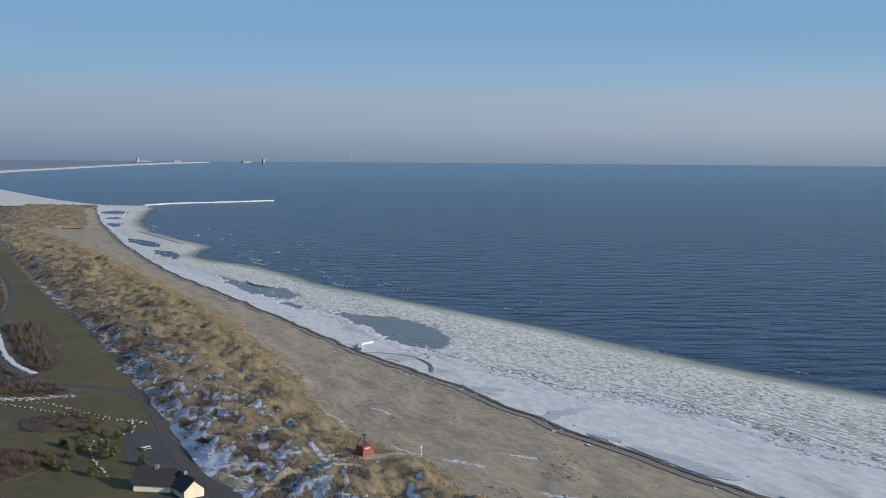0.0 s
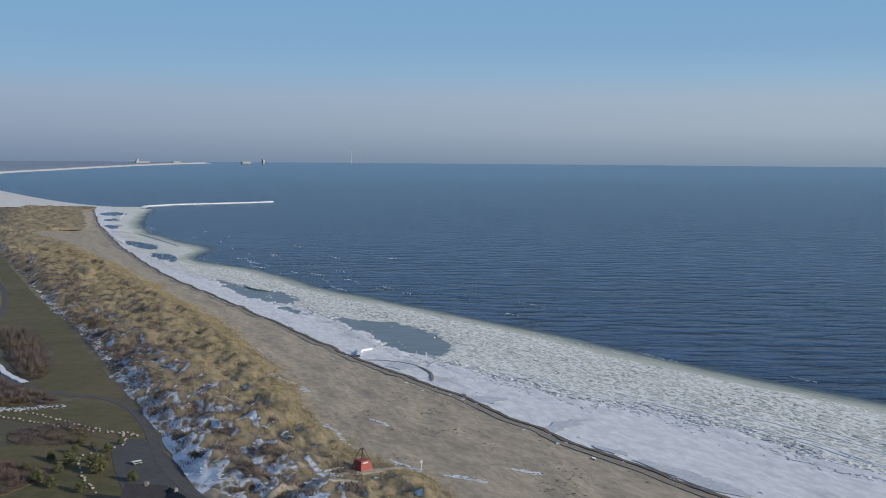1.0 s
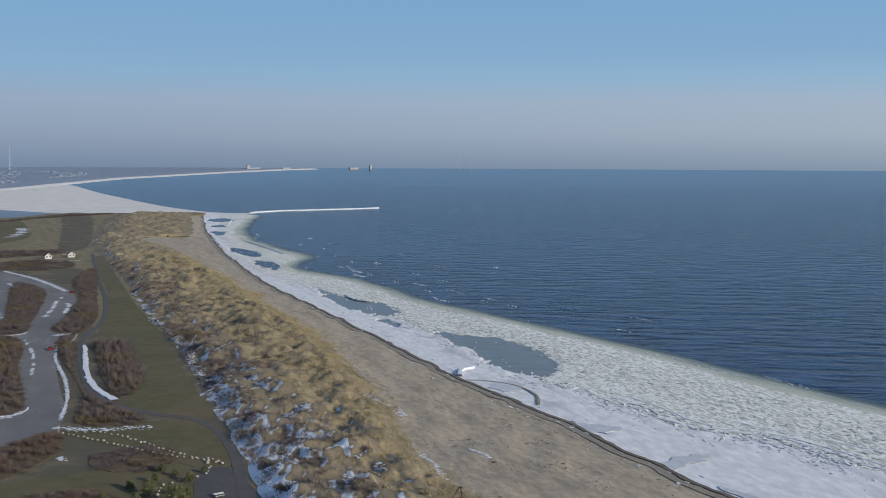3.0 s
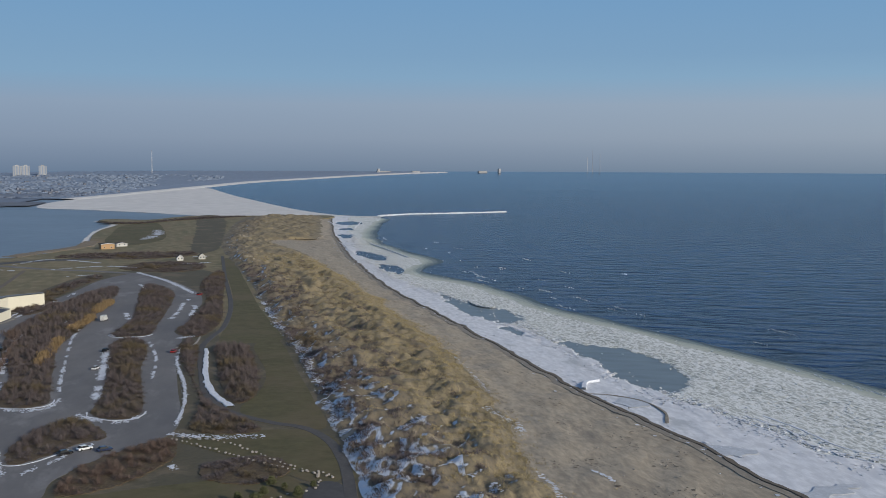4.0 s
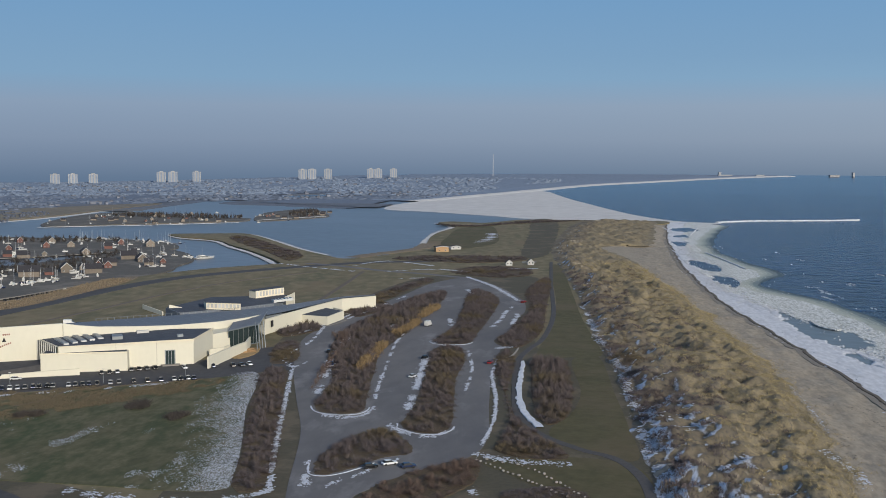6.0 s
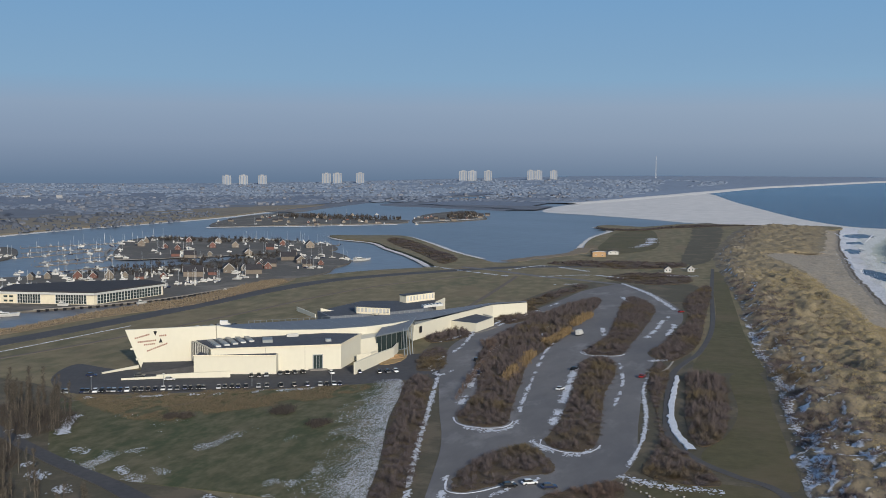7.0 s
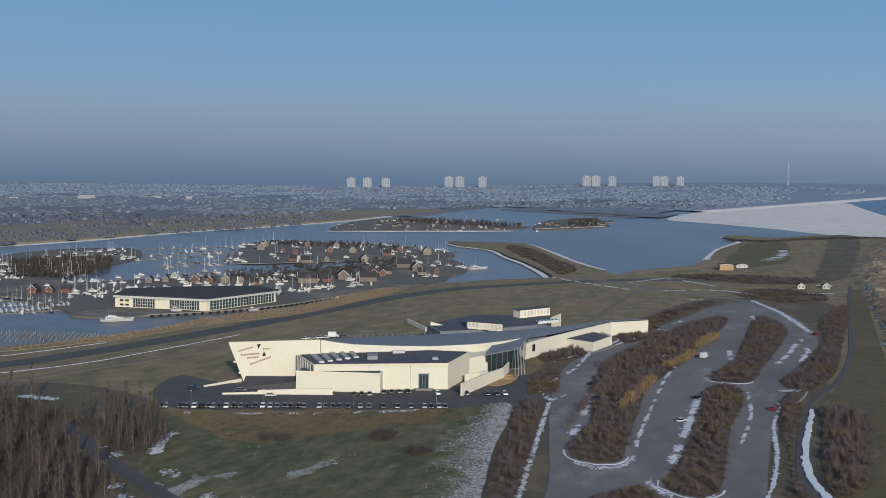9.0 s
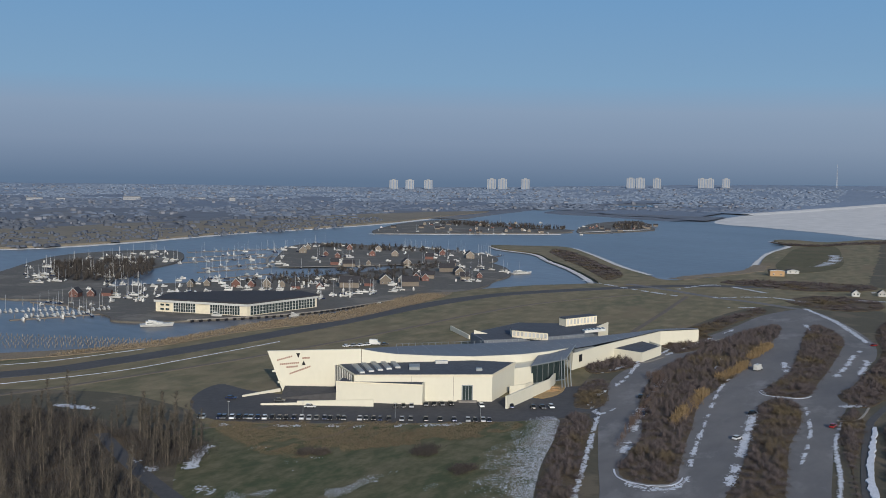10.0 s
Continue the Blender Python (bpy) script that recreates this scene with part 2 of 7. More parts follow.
M_DUNE_SNOW = surface("dune with snow on slopes off the sun", [(0.225, 0.185, 0.120), (0.125, 0.107, 0.080), (0.076, 0.066, 0.056)], 0.16, bump=0.9, fine=6, spot=(0.28, 0.24, 0.175), spot_scale=0.08, spot_at=(0.58, 0.64), stretch=(1, 0.6, 1), grit=0.3, off_sun=(0.58, 0.74, 0.22, 1.0))
M_ICE = surface("shore ice under snow", [(0.585, 0.597, 0.63), (0.50, 0.515, 0.555), (0.61, 0.622, 0.655)], 0.05, bump=0.4, fine=9, grit=0.10, spot=(0.40, 0.418, 0.445), spot_scale=0.045, spot_at=(0.57, 0.66), stretch=(1, 0.38, 1))
M_SLUSH = surface("pancake ice and slush", [(0.42, 0.435, 0.41), (0.335, 0.355, 0.335), (0.47, 0.48, 0.46)], 0.06, bump=0.5, fine=10, grit=0.14, spot=(0.28, 0.305, 0.285), spot_scale=0.035, spot_at=(0.53, 0.66), stretch=(1, 0.36, 1), cells=(0.50, (0.66, 0.67, 0.66)))
M_GREASE = [surface("grease ice " + n, [c, tuple(0.8 * v for v in c)], 0.09, rough=0.6, bump=0.15, grit=0.15) for n, c in (("pale", (0.46, 0.475, 0.41)), ("grey", (0.42, 0.44, 0.375)), ("green", (0.33, 0.36, 0.315)), ("thin", (0.20, 0.235, 0.225)), ("film", (0.085, 0.118, 0.132)))]
M_FLOODED = surface("flooded grey ice", [(0.40, 0.415, 0.45), (0.47, 0.485, 0.515)], 0.15, rough=0.5, bump=0.1)
M_BAYICE = surface("snowy bay ice", [(0.56, 0.545, 0.53), (0.50, 0.49, 0.48), (0.57, 0.555, 0.54)], 0.006, bump=0, stretch=(1, 0.7, 1), grit=0.05)
M_SNOW = surface("old snow", [(0.62, 0.645, 0.70), (0.48, 0.51, 0.57)], 0.3, bump=0.4)
M_FOAM = plain("foam", (0.75, 0.77, 0.78), 0.8)
M_REED = surface("dry reed", [(0.185, 0.145, 0.100), (0.150, 0.118, 0.082), (0.21, 0.17, 0.118)], 0.2, bump=0.5, island=0.2)
M_TWIG = surface("bare brown twigs", [(0.116, 0.094, 0.091), (0.084, 0.072, 0.077)], 0.06, bump=0, island=0.36, spot=(0.112, 0.088, 0.054), spot_scale=0.03)
# shade inside the wood and sun on its crowns are put into these colours
M_WOODTWIG = surface("wood twigs darkened for shade", [(0.066, 0.057, 0.050), (0.050, 0.045, 0.043)], 0.08, bump=0, island=0.3)
M_CROWN = surface("winter twigs lightened for sun", [(0.080, 0.069, 0.055), (0.058, 0.053, 0.047)], 0.08, bump=0, island=0.35)
M_RUST = surface("rusty red twigs", [(0.125, 0.086, 0.070), (0.098, 0.075, 0.065)], 0.1, bump=0, island=0.30)
M_GOLD = surface("pale dead grass tufts", [(0.360, 0.288, 0.148), (0.186, 0.160, 0.098)], 0.10, bump=0, island=0.35)
M_PINE = surface("dull green pine needles", [(0.080, 0.092, 0.042), (0.105, 0.104, 0.054)], 0.2, bump=0, island=0.35)
M_BARK = surface("pale bark", [(0.155, 0.132, 0.102), (0.105, 0.092, 0.076)], 0.8, bump=0.3)
# distance haze is mixed into these two base colours
M_FARWOOD = surface("far bare woods with haze tint", [(0.086, 0.100, 0.130), (0.098, 0.110, 0.136)], 0.01, bump=0, island=0.10)
M_FARLAND = surface("far suburb ground with haze tint", [(0.110, 0.127, 0.162), (0.126, 0.139, 0.168)], 0.004, bump=0, spot=(0.155, 0.150, 0.148), spot_scale=0.002)
M_MARSH = surface("tawny salt marsh", [(0.205, 0.175, 0.130), (0.155, 0.138, 0.110)], 0.01, bump=0, stretch=(1, 1, 1))
M_WHITE = surface("white rendered concrete", [(0.60, 0.570, 0.465), (0.56, 0.535, 0.445)], 0.10, bump=0.03, spread=0.5, stretch=(1, 1, 0.6), grit=0.03, spot=(0.55, 0.52, 0.445), spot_scale=0.15, spot_at=(0.55, 0.8))
M_ROOF = surface("grey roofing felt", [(0.088, 0.096, 0.115), (0.070, 0.078, 0.095)], 0.12, rough=0.85, bump=0.1, spec=0.1)
M_AXIS = surface("blue grey metal roof", [(0.150, 0.166, 0.192), (0.130, 0.145, 0.170)], 0.2, rough=0.6, bump=0.05, spec=0.2, grit=0.08)
M_GLASS = plain("dark green glass", (0.030, 0.045, 0.048), 0.12, 0.0, 0.25, 0.4)
M_CARGLASS = plain("dark car windows", (0.012, 0.014, 0.016), 0.45, 0.0, 0.2, 0.15)
M_QUAY = surface("gravel and worn quay", [(0.118, 0.108, 0.094), (0.088, 0.084, 0.078)], 0.06, spot=(0.165, 0.150, 0.128), spot_scale=0.03)
M_STEEL = plain("grey painted steel", (0.22, 0.24, 0.25), 0.45, 0.3)
M_BLACK = plain("black paint", (0.015, 0.015, 0.018), 0.5)
M_TYRE = plain("black rubber", (0.02, 0.02, 0.02), 0.85)
M_SIGNRED = plain("dull red sign paint", (0.24, 0.12, 0.09), 0.7)
# haze over far masts, shores and horizon is put into the base colours
M_HAZEMAST = plain("pale far grey with haze tint", (0.30, 0.32, 0.36), 0.7)
M_HAZY = surface("blue grey far shore with haze tint", [(0.130, 0.160, 0.218), (0.144, 0.172, 0.224)], 0.01, bump=0, island=0.05)
M_HAZEFAR = surface("pale blue horizon with haze tint", [(0.178, 0.222, 0.296), (0.190, 0.232, 0.302)], 0.01, bump=0, island=0.05)
M_RED = plain("red painted boards", (0.21, 0.042, 0.030), 0.65)
M_DARKROOF = surface("dark roof tiles", [(0.030, 0.030, 0.036), (0.045, 0.043, 0.048)], 0.5, bump=0.3)
M_BRICKRED = plain("red house paint", (0.125, 0.060, 0.050), 0.8, 0, 0.3)
M_CREAM = plain("cream wall paint", (0.66, 0.60, 0.46), 0.8, 0, 0.2)
M_HULL = plain("white gelcoat", (0.47, 0.47, 0.455), 0.35, 0, 0.3)
M_MAST = plain("pale aluminium", (0.55, 0.56, 0.57), 0.4, 0.6)
M_TIMBER = plain("weathered timber", (0.17, 0.145, 0.12), 0.85, 0, 0.3)
M_OCHRE = plain("ochre boards", (0.34, 0.215, 0.11), 0.7)
# concrete faded towards blue grey, so the haze sits in the colour
M_TOWER = plain("pale concrete panels with haze tint", (0.27, 0.275, 0.285), 0.8, 0, 0.1)
M_STONE = surface("field stones", [(0.27, 0.25, 0.225), (0.19, 0.178, 0.165)], 0.6, bump=0.5, island=0.3)
CAR_PAINT = [plain("car paint " + n, c, 0.25, 0.2, 0.2, 0.6) for n, c in (
    ("black", (0.012, 0.012, 0.014)), ("silver", (0.36, 0.38, 0.40)), ("dark blue", (0.02, 0.03, 0.07)), ("white", (0.72, 0.73, 0.74)), ("grey", (0.10, 0.105, 0.11)), ("red", (0.30, 0.03, 0.03)))]


# ---- building helpers ----
def part(name, bm, material, parent=None, label=""):
    """Links a bmesh as one mesh object, under a thing or a part where one is given."""
    me = bpy.data.meshes.new(name)
    bm.to_mesh(me)
    bm.free()
    me.materials.append(material)
    ob = new(name, me)
    if parent is not None:
        ob.parent = parent
    return tagged(ob, label) if label else ob


def from_arrays(name, verts, faces, material, smooth=False):
    me = bpy.data.meshes.new(name)
    me.from_pydata([tuple(v) for v in verts], [], [tuple(int(i) for i in f) for f in faces])
    me.materials.append(material)
    if smooth:
        me.polygons.foreach_set("use_smooth", [True] * len(me.polygons))
    return new(name, me)


def thing(name, x, y, z, turn=0.0, label="", category="", group="", kind=""):
    ob = new(name)
    ob.matrix_basis = pose(x, y, z, 0, 0, turn)
    return tagged(ob, label, category, group, kind)


def smooth_line(pts, steps=8, closed=False):
    """A curve through the points of a plan (Catmull-Rom)."""
    p = np.array(pts, float)
    n = len(p)
    out = []
    for i in range(n if closed else n - 1):
        a, b, c, d = (p[(i + k) % n] if closed else p[min(max(i + k, 0), n - 1)] for k in (-1, 0, 1, 2))
        for s in range(steps):
            t = s / steps
            out.append(0.5 * (2 * b + (c - a) * t + (2 * a - 5 * b + 4 * c - d) * t * t + (3 * b - a - 3 * c + d) * t ** 3))
    if not closed:
        out.append(p[-1])
    return np.array(out)


def resample(line, n, bias=1.0):
    s = np.concatenate([[0], np.cumsum(np.linalg.norm(np.diff(line, axis=0), axis=1))])
    u = s[-1] * np.linspace(0, 1, n) ** bias
    return np.stack([np.interp(u, s, line[:, k]) for k in range(line.shape[1])], 1)


def inside(poly, x, y):
    """Which of the points lie in the closed outline."""
    px, py = poly[:, 0], poly[:, 1]
    qx, qy = np.roll(px, -1), np.roll(py, -1)
    hit = np.zeros(np.shape(x), bool)
    for i in range(len(px)):
        if py[i] == qy[i]:
            continue
        cross = (py[i] > y) != (qy[i] > y)
        hit ^= cross & (x < (qx[i] - px[i]) * (y - py[i]) / (qy[i] - py[i]) + px[i])
    return hit


def wob(x, y, size, seed=0.0):
    return noise.noise(Vector((x / size + seed * 7.3, y / size - seed * 3.1, seed)))


def fill(name, pts, z, material, label="", category="ground", steps=8, skirt=0.6, ragged=0.0, closed_smooth=True, kind="structure"):
    """A flat piece of ground with a smooth or ragged outline and a sloping edge."""
    line = smooth_line(pts, steps, True) if closed_smooth else np.array(pts, float)
    if ragged:
        whole = np.vstack([line, line[:1]])
        n = int(min(900, np.linalg.norm(np.diff(whole, axis=0), axis=1).sum() / max(0.6, ragged * 0.4)))
        line = resample(whole, n)[:-1] if n > len(line) else line
        line = np.array([(x + ragged * 0.5 * wob(x, y, ragged * 1.3, 3), y + ragged * wob(x, y, ragged * 1.3, 4)) for x, y in line])
        line = np.array([(x + ragged * wob(x, y, ragged * 4, 1), y + 2 * ragged * wob(x, y, ragged * 4, 2)) for x, y in line])
    bm = bmesh.new()
    top = [bm.verts.new((x, y, z)) for x, y in line]
    c = line.mean(0)
    edges = [bm.edges.new((top[i], top[(i + 1) % len(top)])) for i in range(len(top))]
    bmesh.ops.triangle_fill(bm, edges=edges, use_beauty=True)
    bmesh.ops.recalc_face_normals(bm, faces=bm.faces)
    if sum(f.normal.z for f in bm.faces) < 0:
        bmesh.ops.reverse_faces(bm, faces=bm.faces)
    low = [bm.verts.new((v.co.x, v.co.y, z - skirt)) for v in top]
    for i in range(len(top)):
        j = (i + 1) % len(top)
        bm.faces.new((top[i], low[i], low[j], top[j]))
    bmesh.ops.recalc_face_normals(bm, faces=bm.faces)
    return tagged(part(name, bm, material), label, category, kind=kind)


def ribbon(name, pts, width, z, material, label="", category="path", ragged=0.0, seed=1, steps=10, kind="structure", thick=0.25, flare=0.1):
    """A strip of road, path, snow or wall along a line, with side faces."""
    line = smooth_line(pts, steps)
    d = np.gradient(line, axis=0)
    d /= np.linalg.norm(d, axis=1)[:, None] + 1e-9
    nrm = np.stack([-d[:, 1], d[:, 0]], 1)
    verts, faces = [], []
    for i, (p, q) in enumerate(zip(line, nrm)):
        w = width[0] + (width[1] - width[0]) * i / (len(line) - 1) if isinstance(width, tuple) else width
        a = w / 2 * (1 + ragged * wob(p[0], p[1], 4, seed))
        b = w / 2 * (1 + ragged * wob(p[0], p[1], 4, seed + 5))
        for k, zz in ((-a - flare, z - thick), (-a, z), (b, z), (b + flare, z - thick)):
            verts.append((p[0] + q[0] * k, p[1] + q[1] * k, zz))
        if i:
            s = 4 * i
            for k in range(3):
                faces.append((s - 4 + k, s + k, s + k + 1, s - 3 + k)[::-1])
    return tagged(from_arrays(name, verts, faces, material), label, category, kind=kind)


def rough(pts, amp, size, seed):
    """The line made uneven, as edges of dunes and ice are."""
    line = resample(smooth_line(pts), 260)
    return [(x + amp * wob(x, y / 2, size, seed) + amp * 0.5 * wob(x, y / 2, size / 3, seed + 2), y) for x, y in line]


def loft(name, a, b, rows, cols, height, material, label, category, bias=1.0):
    """Ground between two lines of the plan, with a relief."""
    A, B = resample(smooth_line(a), rows, bias), resample(smooth_line(b), rows, bias)
    verts, faces = [], []
    for i in range(rows):
        for j in range(cols):
            u = j / (cols - 1)
            x, y = A[i] * (1 - u) + B[i] * u
            verts.append((x, y, height(x, y, u)))
    for i in range(rows - 1):
        for j in range(cols - 1):
            k = i * cols + j
            faces.append((k, k + 1, k + cols + 1, k + cols))
    ob = from_arrays(name, verts, faces, material, True)
    return tagged(ob, label, category, kind="structure")


# ---- water and land ----
def far_lift(x, y):
    """Raises far shore and sea rim to fit the camera's view, as the place ends before its true horizon."""
    high = np.interp(math.degrees(math.atan2(x, y)), [-40, -28, -22, -15, -11, -5, 60], [6, 4, 14, 32, 42, 50, 50])
    return float(high) * max(0.0, (math.hypot(x, y) - 2600) / 2340) ** 1.6


def raised(ob):
    for v in ob.data.vertices:
        v.co.z += far_lift(v.co.x, v.co.y)
    return ob


def sea_ring(r0, r1, material, name="water"):
    bm = bmesh.new()
    prev = None
    for k in range(13):
        rr = r0 + (r1 - r0) * k / 12
        ring = [bm.verts.new((rr * math.cos(a * math.tau / 180), rr * math.sin(a * math.tau / 180), 0.0)) for a in range(180)] if rr else None
        if prev:
            for i in range(180):
                bm.faces.new((prev[i], ring[i], ring[(i + 1) % 180], prev[(i + 1) % 180]))
        elif ring is None:
            first = [bm.verts.new((60 * math.cos(a * math.tau / 180), 60 * math.sin(a * math.tau / 180), 0.0)) for a in range(180)]
            bm.faces.new(first)
            ring = first
        prev = ring
    return raised(tagged(part(name, bm, material), "dark blue winter sea with small waves", "water", kind="structure"))


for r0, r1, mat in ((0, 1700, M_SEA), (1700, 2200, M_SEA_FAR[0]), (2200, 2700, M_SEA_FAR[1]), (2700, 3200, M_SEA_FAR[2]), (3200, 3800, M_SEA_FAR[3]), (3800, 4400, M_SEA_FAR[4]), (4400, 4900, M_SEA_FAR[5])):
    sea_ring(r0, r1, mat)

# lines along the shore, from the near end to the point
LINE_MEADOW = [(40, -200), (30, 60), (24, 180), (21, 225), (19, 284), (17, 335), (15, 400), (10, 470), (5, 534), (0, 621), (-8, 741), (-22, 891), (-32, 1042), (-30, 1250), (-20, 1480), (0, 1610)]
LINE_DUNE = [(130, -200), (95, 60), (78, 150), (76, 185), (70, 212), (65, 250), (70, 290), (74, 330), (76, 400), (76, 460), (72, 540), (64, 650), (54, 780), (40, 950), (16, 1080), (34, 1108), (66, 1124), (80, 1270), (88, 1380), (100, 1590)]
LINE_SHORE = [(200, -200), (155, 60), (138, 140), (133, 175), (127, 211), (124, 243), (121, 282), (114, 325), (109, 373), (104, 440), (98, 515), (93, 575), (86, 655), (83, 748), (82, 860), (83, 980), (88, 1100), (94, 1260), (112, 1520), (118, 1625)]
LINE_RIDGE = [(260, -200), (215, 60), (186, 145), (177, 194), (168, 236), (155, 262), (144, 305), (136, 335), (133, 372), (133, 425), (125, 500), (121, 560), (108, 640), (97, 720), (91, 800), (92, 900), (96, 1010), (104, 1150), (125, 1420), (150, 1640)]
LINE_EDGE = [(310, -200), (270, 60), (246, 175), (236, 215), (226, 250), (216, 285), (208, 320), (200, 375), (190, 420), (174, 480), (155, 540), (145, 610), (138, 680), (114, 746), (112, 800), (136, 869), (117, 1000), (113, 1100), (134, 1290), (190, 1575)]


def dune_height(x, y, u):
    env = min(1, u * 6, (1 - u) * 7) * min(1.0, max(0.12, math.hypot(x - 63, (y - 199) * 0.7) / 13 - 0.2))
    big = noise.noise(Vector((x / 19 + 3, y / 28, 0.3))) * 3.0 + noise.noise(Vector((x / 8, y / 9, 4.3))) * 2.8 + noise.noise(Vector((x / 3.2, y / 4.2, 9.0))) * 1.25 + noise.noise(Vector((x / 1.6, y / 2.2, 5.0))) * 0.45
    return 2.05 + env * max(0.3 + 0.25 * noise.noise(Vector((x / 2, y / 4, 7.0))), 2.5 + big) * (1 if y < 900 else 0.8) - 0.25 * (1 - u)


def sand_height(x, y, u):
    return 1.62 * (1 - u) ** 1.3 + 0.35 + 0.75 * noise.noise(Vector((x / 8, y / 18, 1))) * min(1, u * 5, (1 - u) * 3) + 0.16 * noise.noise(Vector((x / 2.6, y / 4, 2))) * min(1, (1 - u) * 6)


POOLS = [([(133, 452), (152, 436), (161, 400), (155, 362), (140, 346), (132, 366), (134, 404)], 1), ([(112, 640), (118, 600), (132, 575), (134, 520), (118, 523), (109, 560)], 1), ([(97, 840), (106, 836), (113, 800), (106, 762), (97, 790)], 0),
         ([(91, 980), (102, 960), (112, 925), (106, 880), (96, 890), (90, 930)], 0), ([(97, 1215), (108, 1200), (107, 1155), (99, 1140), (94, 1180)], 0), ([(114, 1470), (138, 1490), (148, 1440), (128, 1400), (112, 1415)], 0), ([(104, 1320), (121, 1335), (119, 1292), (106, 1290)], 0), ([(116, 500), (122, 496), (124, 470), (119, 474)], 1)]
POOL_LINES = [(smooth_line(p, 6, True), wet) for p, wet in POOLS]
POOL_BOXES = [(*(q.min(0) - 12), *(q.max(0) + 12)) for q, wet in POOL_LINES]


def in_pool(x, y):
    """Whether open water shows through the ice here; the rims are ragged."""
    for (line, wet), (x0, y0, x1, y1) in zip(POOL_LINES, POOL_BOXES):
        if x0 < x < x1 and y0 < y < y1:
            a, b = x + 4.0 * wob(x, y / 2, 6, 2) + 2 * wob(x, y / 2, 2.5, 6), y + 9.0 * wob(x, y / 2, 6, 5) + 4 * wob(x, y / 2, 2.5, 8)
            if inside(line, np.array([a]), np.array([b]))[0]:
                return True
    return False


def ice_height(x, y, u):
    if in_pool(x, y):
        return -0.5
    r = abs(noise.noise(Vector((x / 9, y / 22, 6)))) * 0.9 + abs(noise.noise(Vector((x / 3, y / 6, 2)))) * 0.35
    return 0.30 + r * (0.15 + u * u) * (1 - 0.4 * u)


def slush_height(x, y, u):
    if in_pool(x, y):
        return -0.5
    return 0.22 - 0.13 * u ** 3 + 0.22 * abs(noise.noise(Vector((x / 3.5, y / 6, 3)))) * (1 - u)


LINE_MEADOW = rough(LINE_MEADOW, 2.4, 11, 9)
LINE_DUNE = rough(LINE_DUNE, 5.0, 14, 1)
LINE_EDGE = rough(LINE_EDGE, 4.0, 18, 4)
LINE_RIDGE = rough(LINE_RIDGE, 4.0, 16, 6)
LINE_SHORE = rough(LINE_SHORE, 2.2, 9, 8)
MX, MY = np.array(LINE_MEADOW).T
DX, DY = np.array(LINE_DUNE).T


def across(x, y):
    """0 at the meadow, 1 at the beach."""
    a, b = np.interp(y, MY, MX), np.interp(y, DY, DX)
    return min(1.0, max(0.0, float((x - a) / (b - a))))


def on_dune(x, y):
    return dune_height(x, y, across(x, y))


def between(a, b, f, n=60):
    A, B = resample(smooth_line(a), n), resample(smooth_line(b), n)
    return A * (1 - f) + B * f


A, B = resample(smooth_line(LINE_MEADOW), 120), resample(smooth_line(LINE_DUNE), 120)
F = np.interp(A[:, 1], [-200, 270, 380, 600, 1700], [0.60, 0.60, 0.40, 0.32, 0.30])[:, None]
LINE_MID = [(x + 7 * wob(x, y / 2, 9, 3), y) for x, y in A * (1 - F) + B * F]
loft("dune_inland", LINE_MEADOW, LINE_MID, 1500, 44, lambda x, y, u: on_dune(x, y), M_DUNE_SNOW, "rough dunes with old snow on slopes off the sun", "dune", 1.35)
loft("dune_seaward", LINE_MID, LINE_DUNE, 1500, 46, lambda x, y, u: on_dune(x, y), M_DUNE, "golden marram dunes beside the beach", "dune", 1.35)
loft("beach", LINE_DUNE, LINE_SHORE, 800, 26, sand_height, M_SAND, "pale brown sandy beach with footprints", "beach", 1.3)
loft("shore_ice", LINE_SHORE, LINE_RIDGE, 1300, 40, ice_height, M_ICE, "white snow covered ice frozen to the shore", "ice", 1.3)
loft("drift_ice", LINE_RIDGE, LINE_EDGE, 1000, 36, slush_height, M_SLUSH, "broken grey white pancake ice and slush", "ice", 1.3)
rim = LINE_EDGE
for k, w in enumerate((2.4, 2.4, 2.4, 2.4, 3.0)):
    nxt = rough([(x + w * (1 + (0.4 if y > 700 else 0)), y + w * 0.7) for x, y in rim[::6]], 2.2, 10 + 3 * k, 12 + k)
    loft("grease_ice", rim, nxt, 420, 3, lambda x, y, u, k=k: 0.07 - 0.01 * (k + u), M_GREASE[k], "thin grey green slush at the ice edge", "ice", 1.3)
    rim = nxt
ribbon("wet_sand", [(x - 2.6, y) for x, y in LINE_SHORE], 2.4, 0.60, M_WETSAND, "wet grey sand along the ice", "sand", 0.4, 9, kind="structure", thick=0.3)
ribbon("seaweed_line", LINE_SHORE, 1.5, 0.66, M_WRACK, "dark line of seaweed where sand meets ice", "seaweed", 0.9, 3, kind="structure", thick=0.4)

NEAR_LAND = [(70, -400), (55, 60), (44, 200), (40, 320), (36, 430), (26, 560), (14, 760), (-6, 950), (-6, 1250), (40, 1450), (112, 1560), (117, 1632), (60, 1640), (4, 1638), (-60, 1640), (-100, 1622), (-142, 1532), (-189, 1556), (-207, 1520), (-171, 1433),
             (-176, 1299), (-172, 1200), (-159, 1070), (-165, 1018), (-180, 956), (-205, 918), (-231, 951), (-277, 1022), (-331, 1123), (-382, 1212), (-407, 1233), (-439, 1222), (-479, 1206), (-448, 1160), (-393, 1120), (-350, 1047), (-312, 988), (-267, 907),
             (-248, 865), (-257, 850), (-291, 808), (-318, 742),
             (-326, 690), (-326, 617), (-342, 547), (-349, 478), (-360, 425), (-420, 350), (-560, 230), (-700, 60), (-700, -400)]
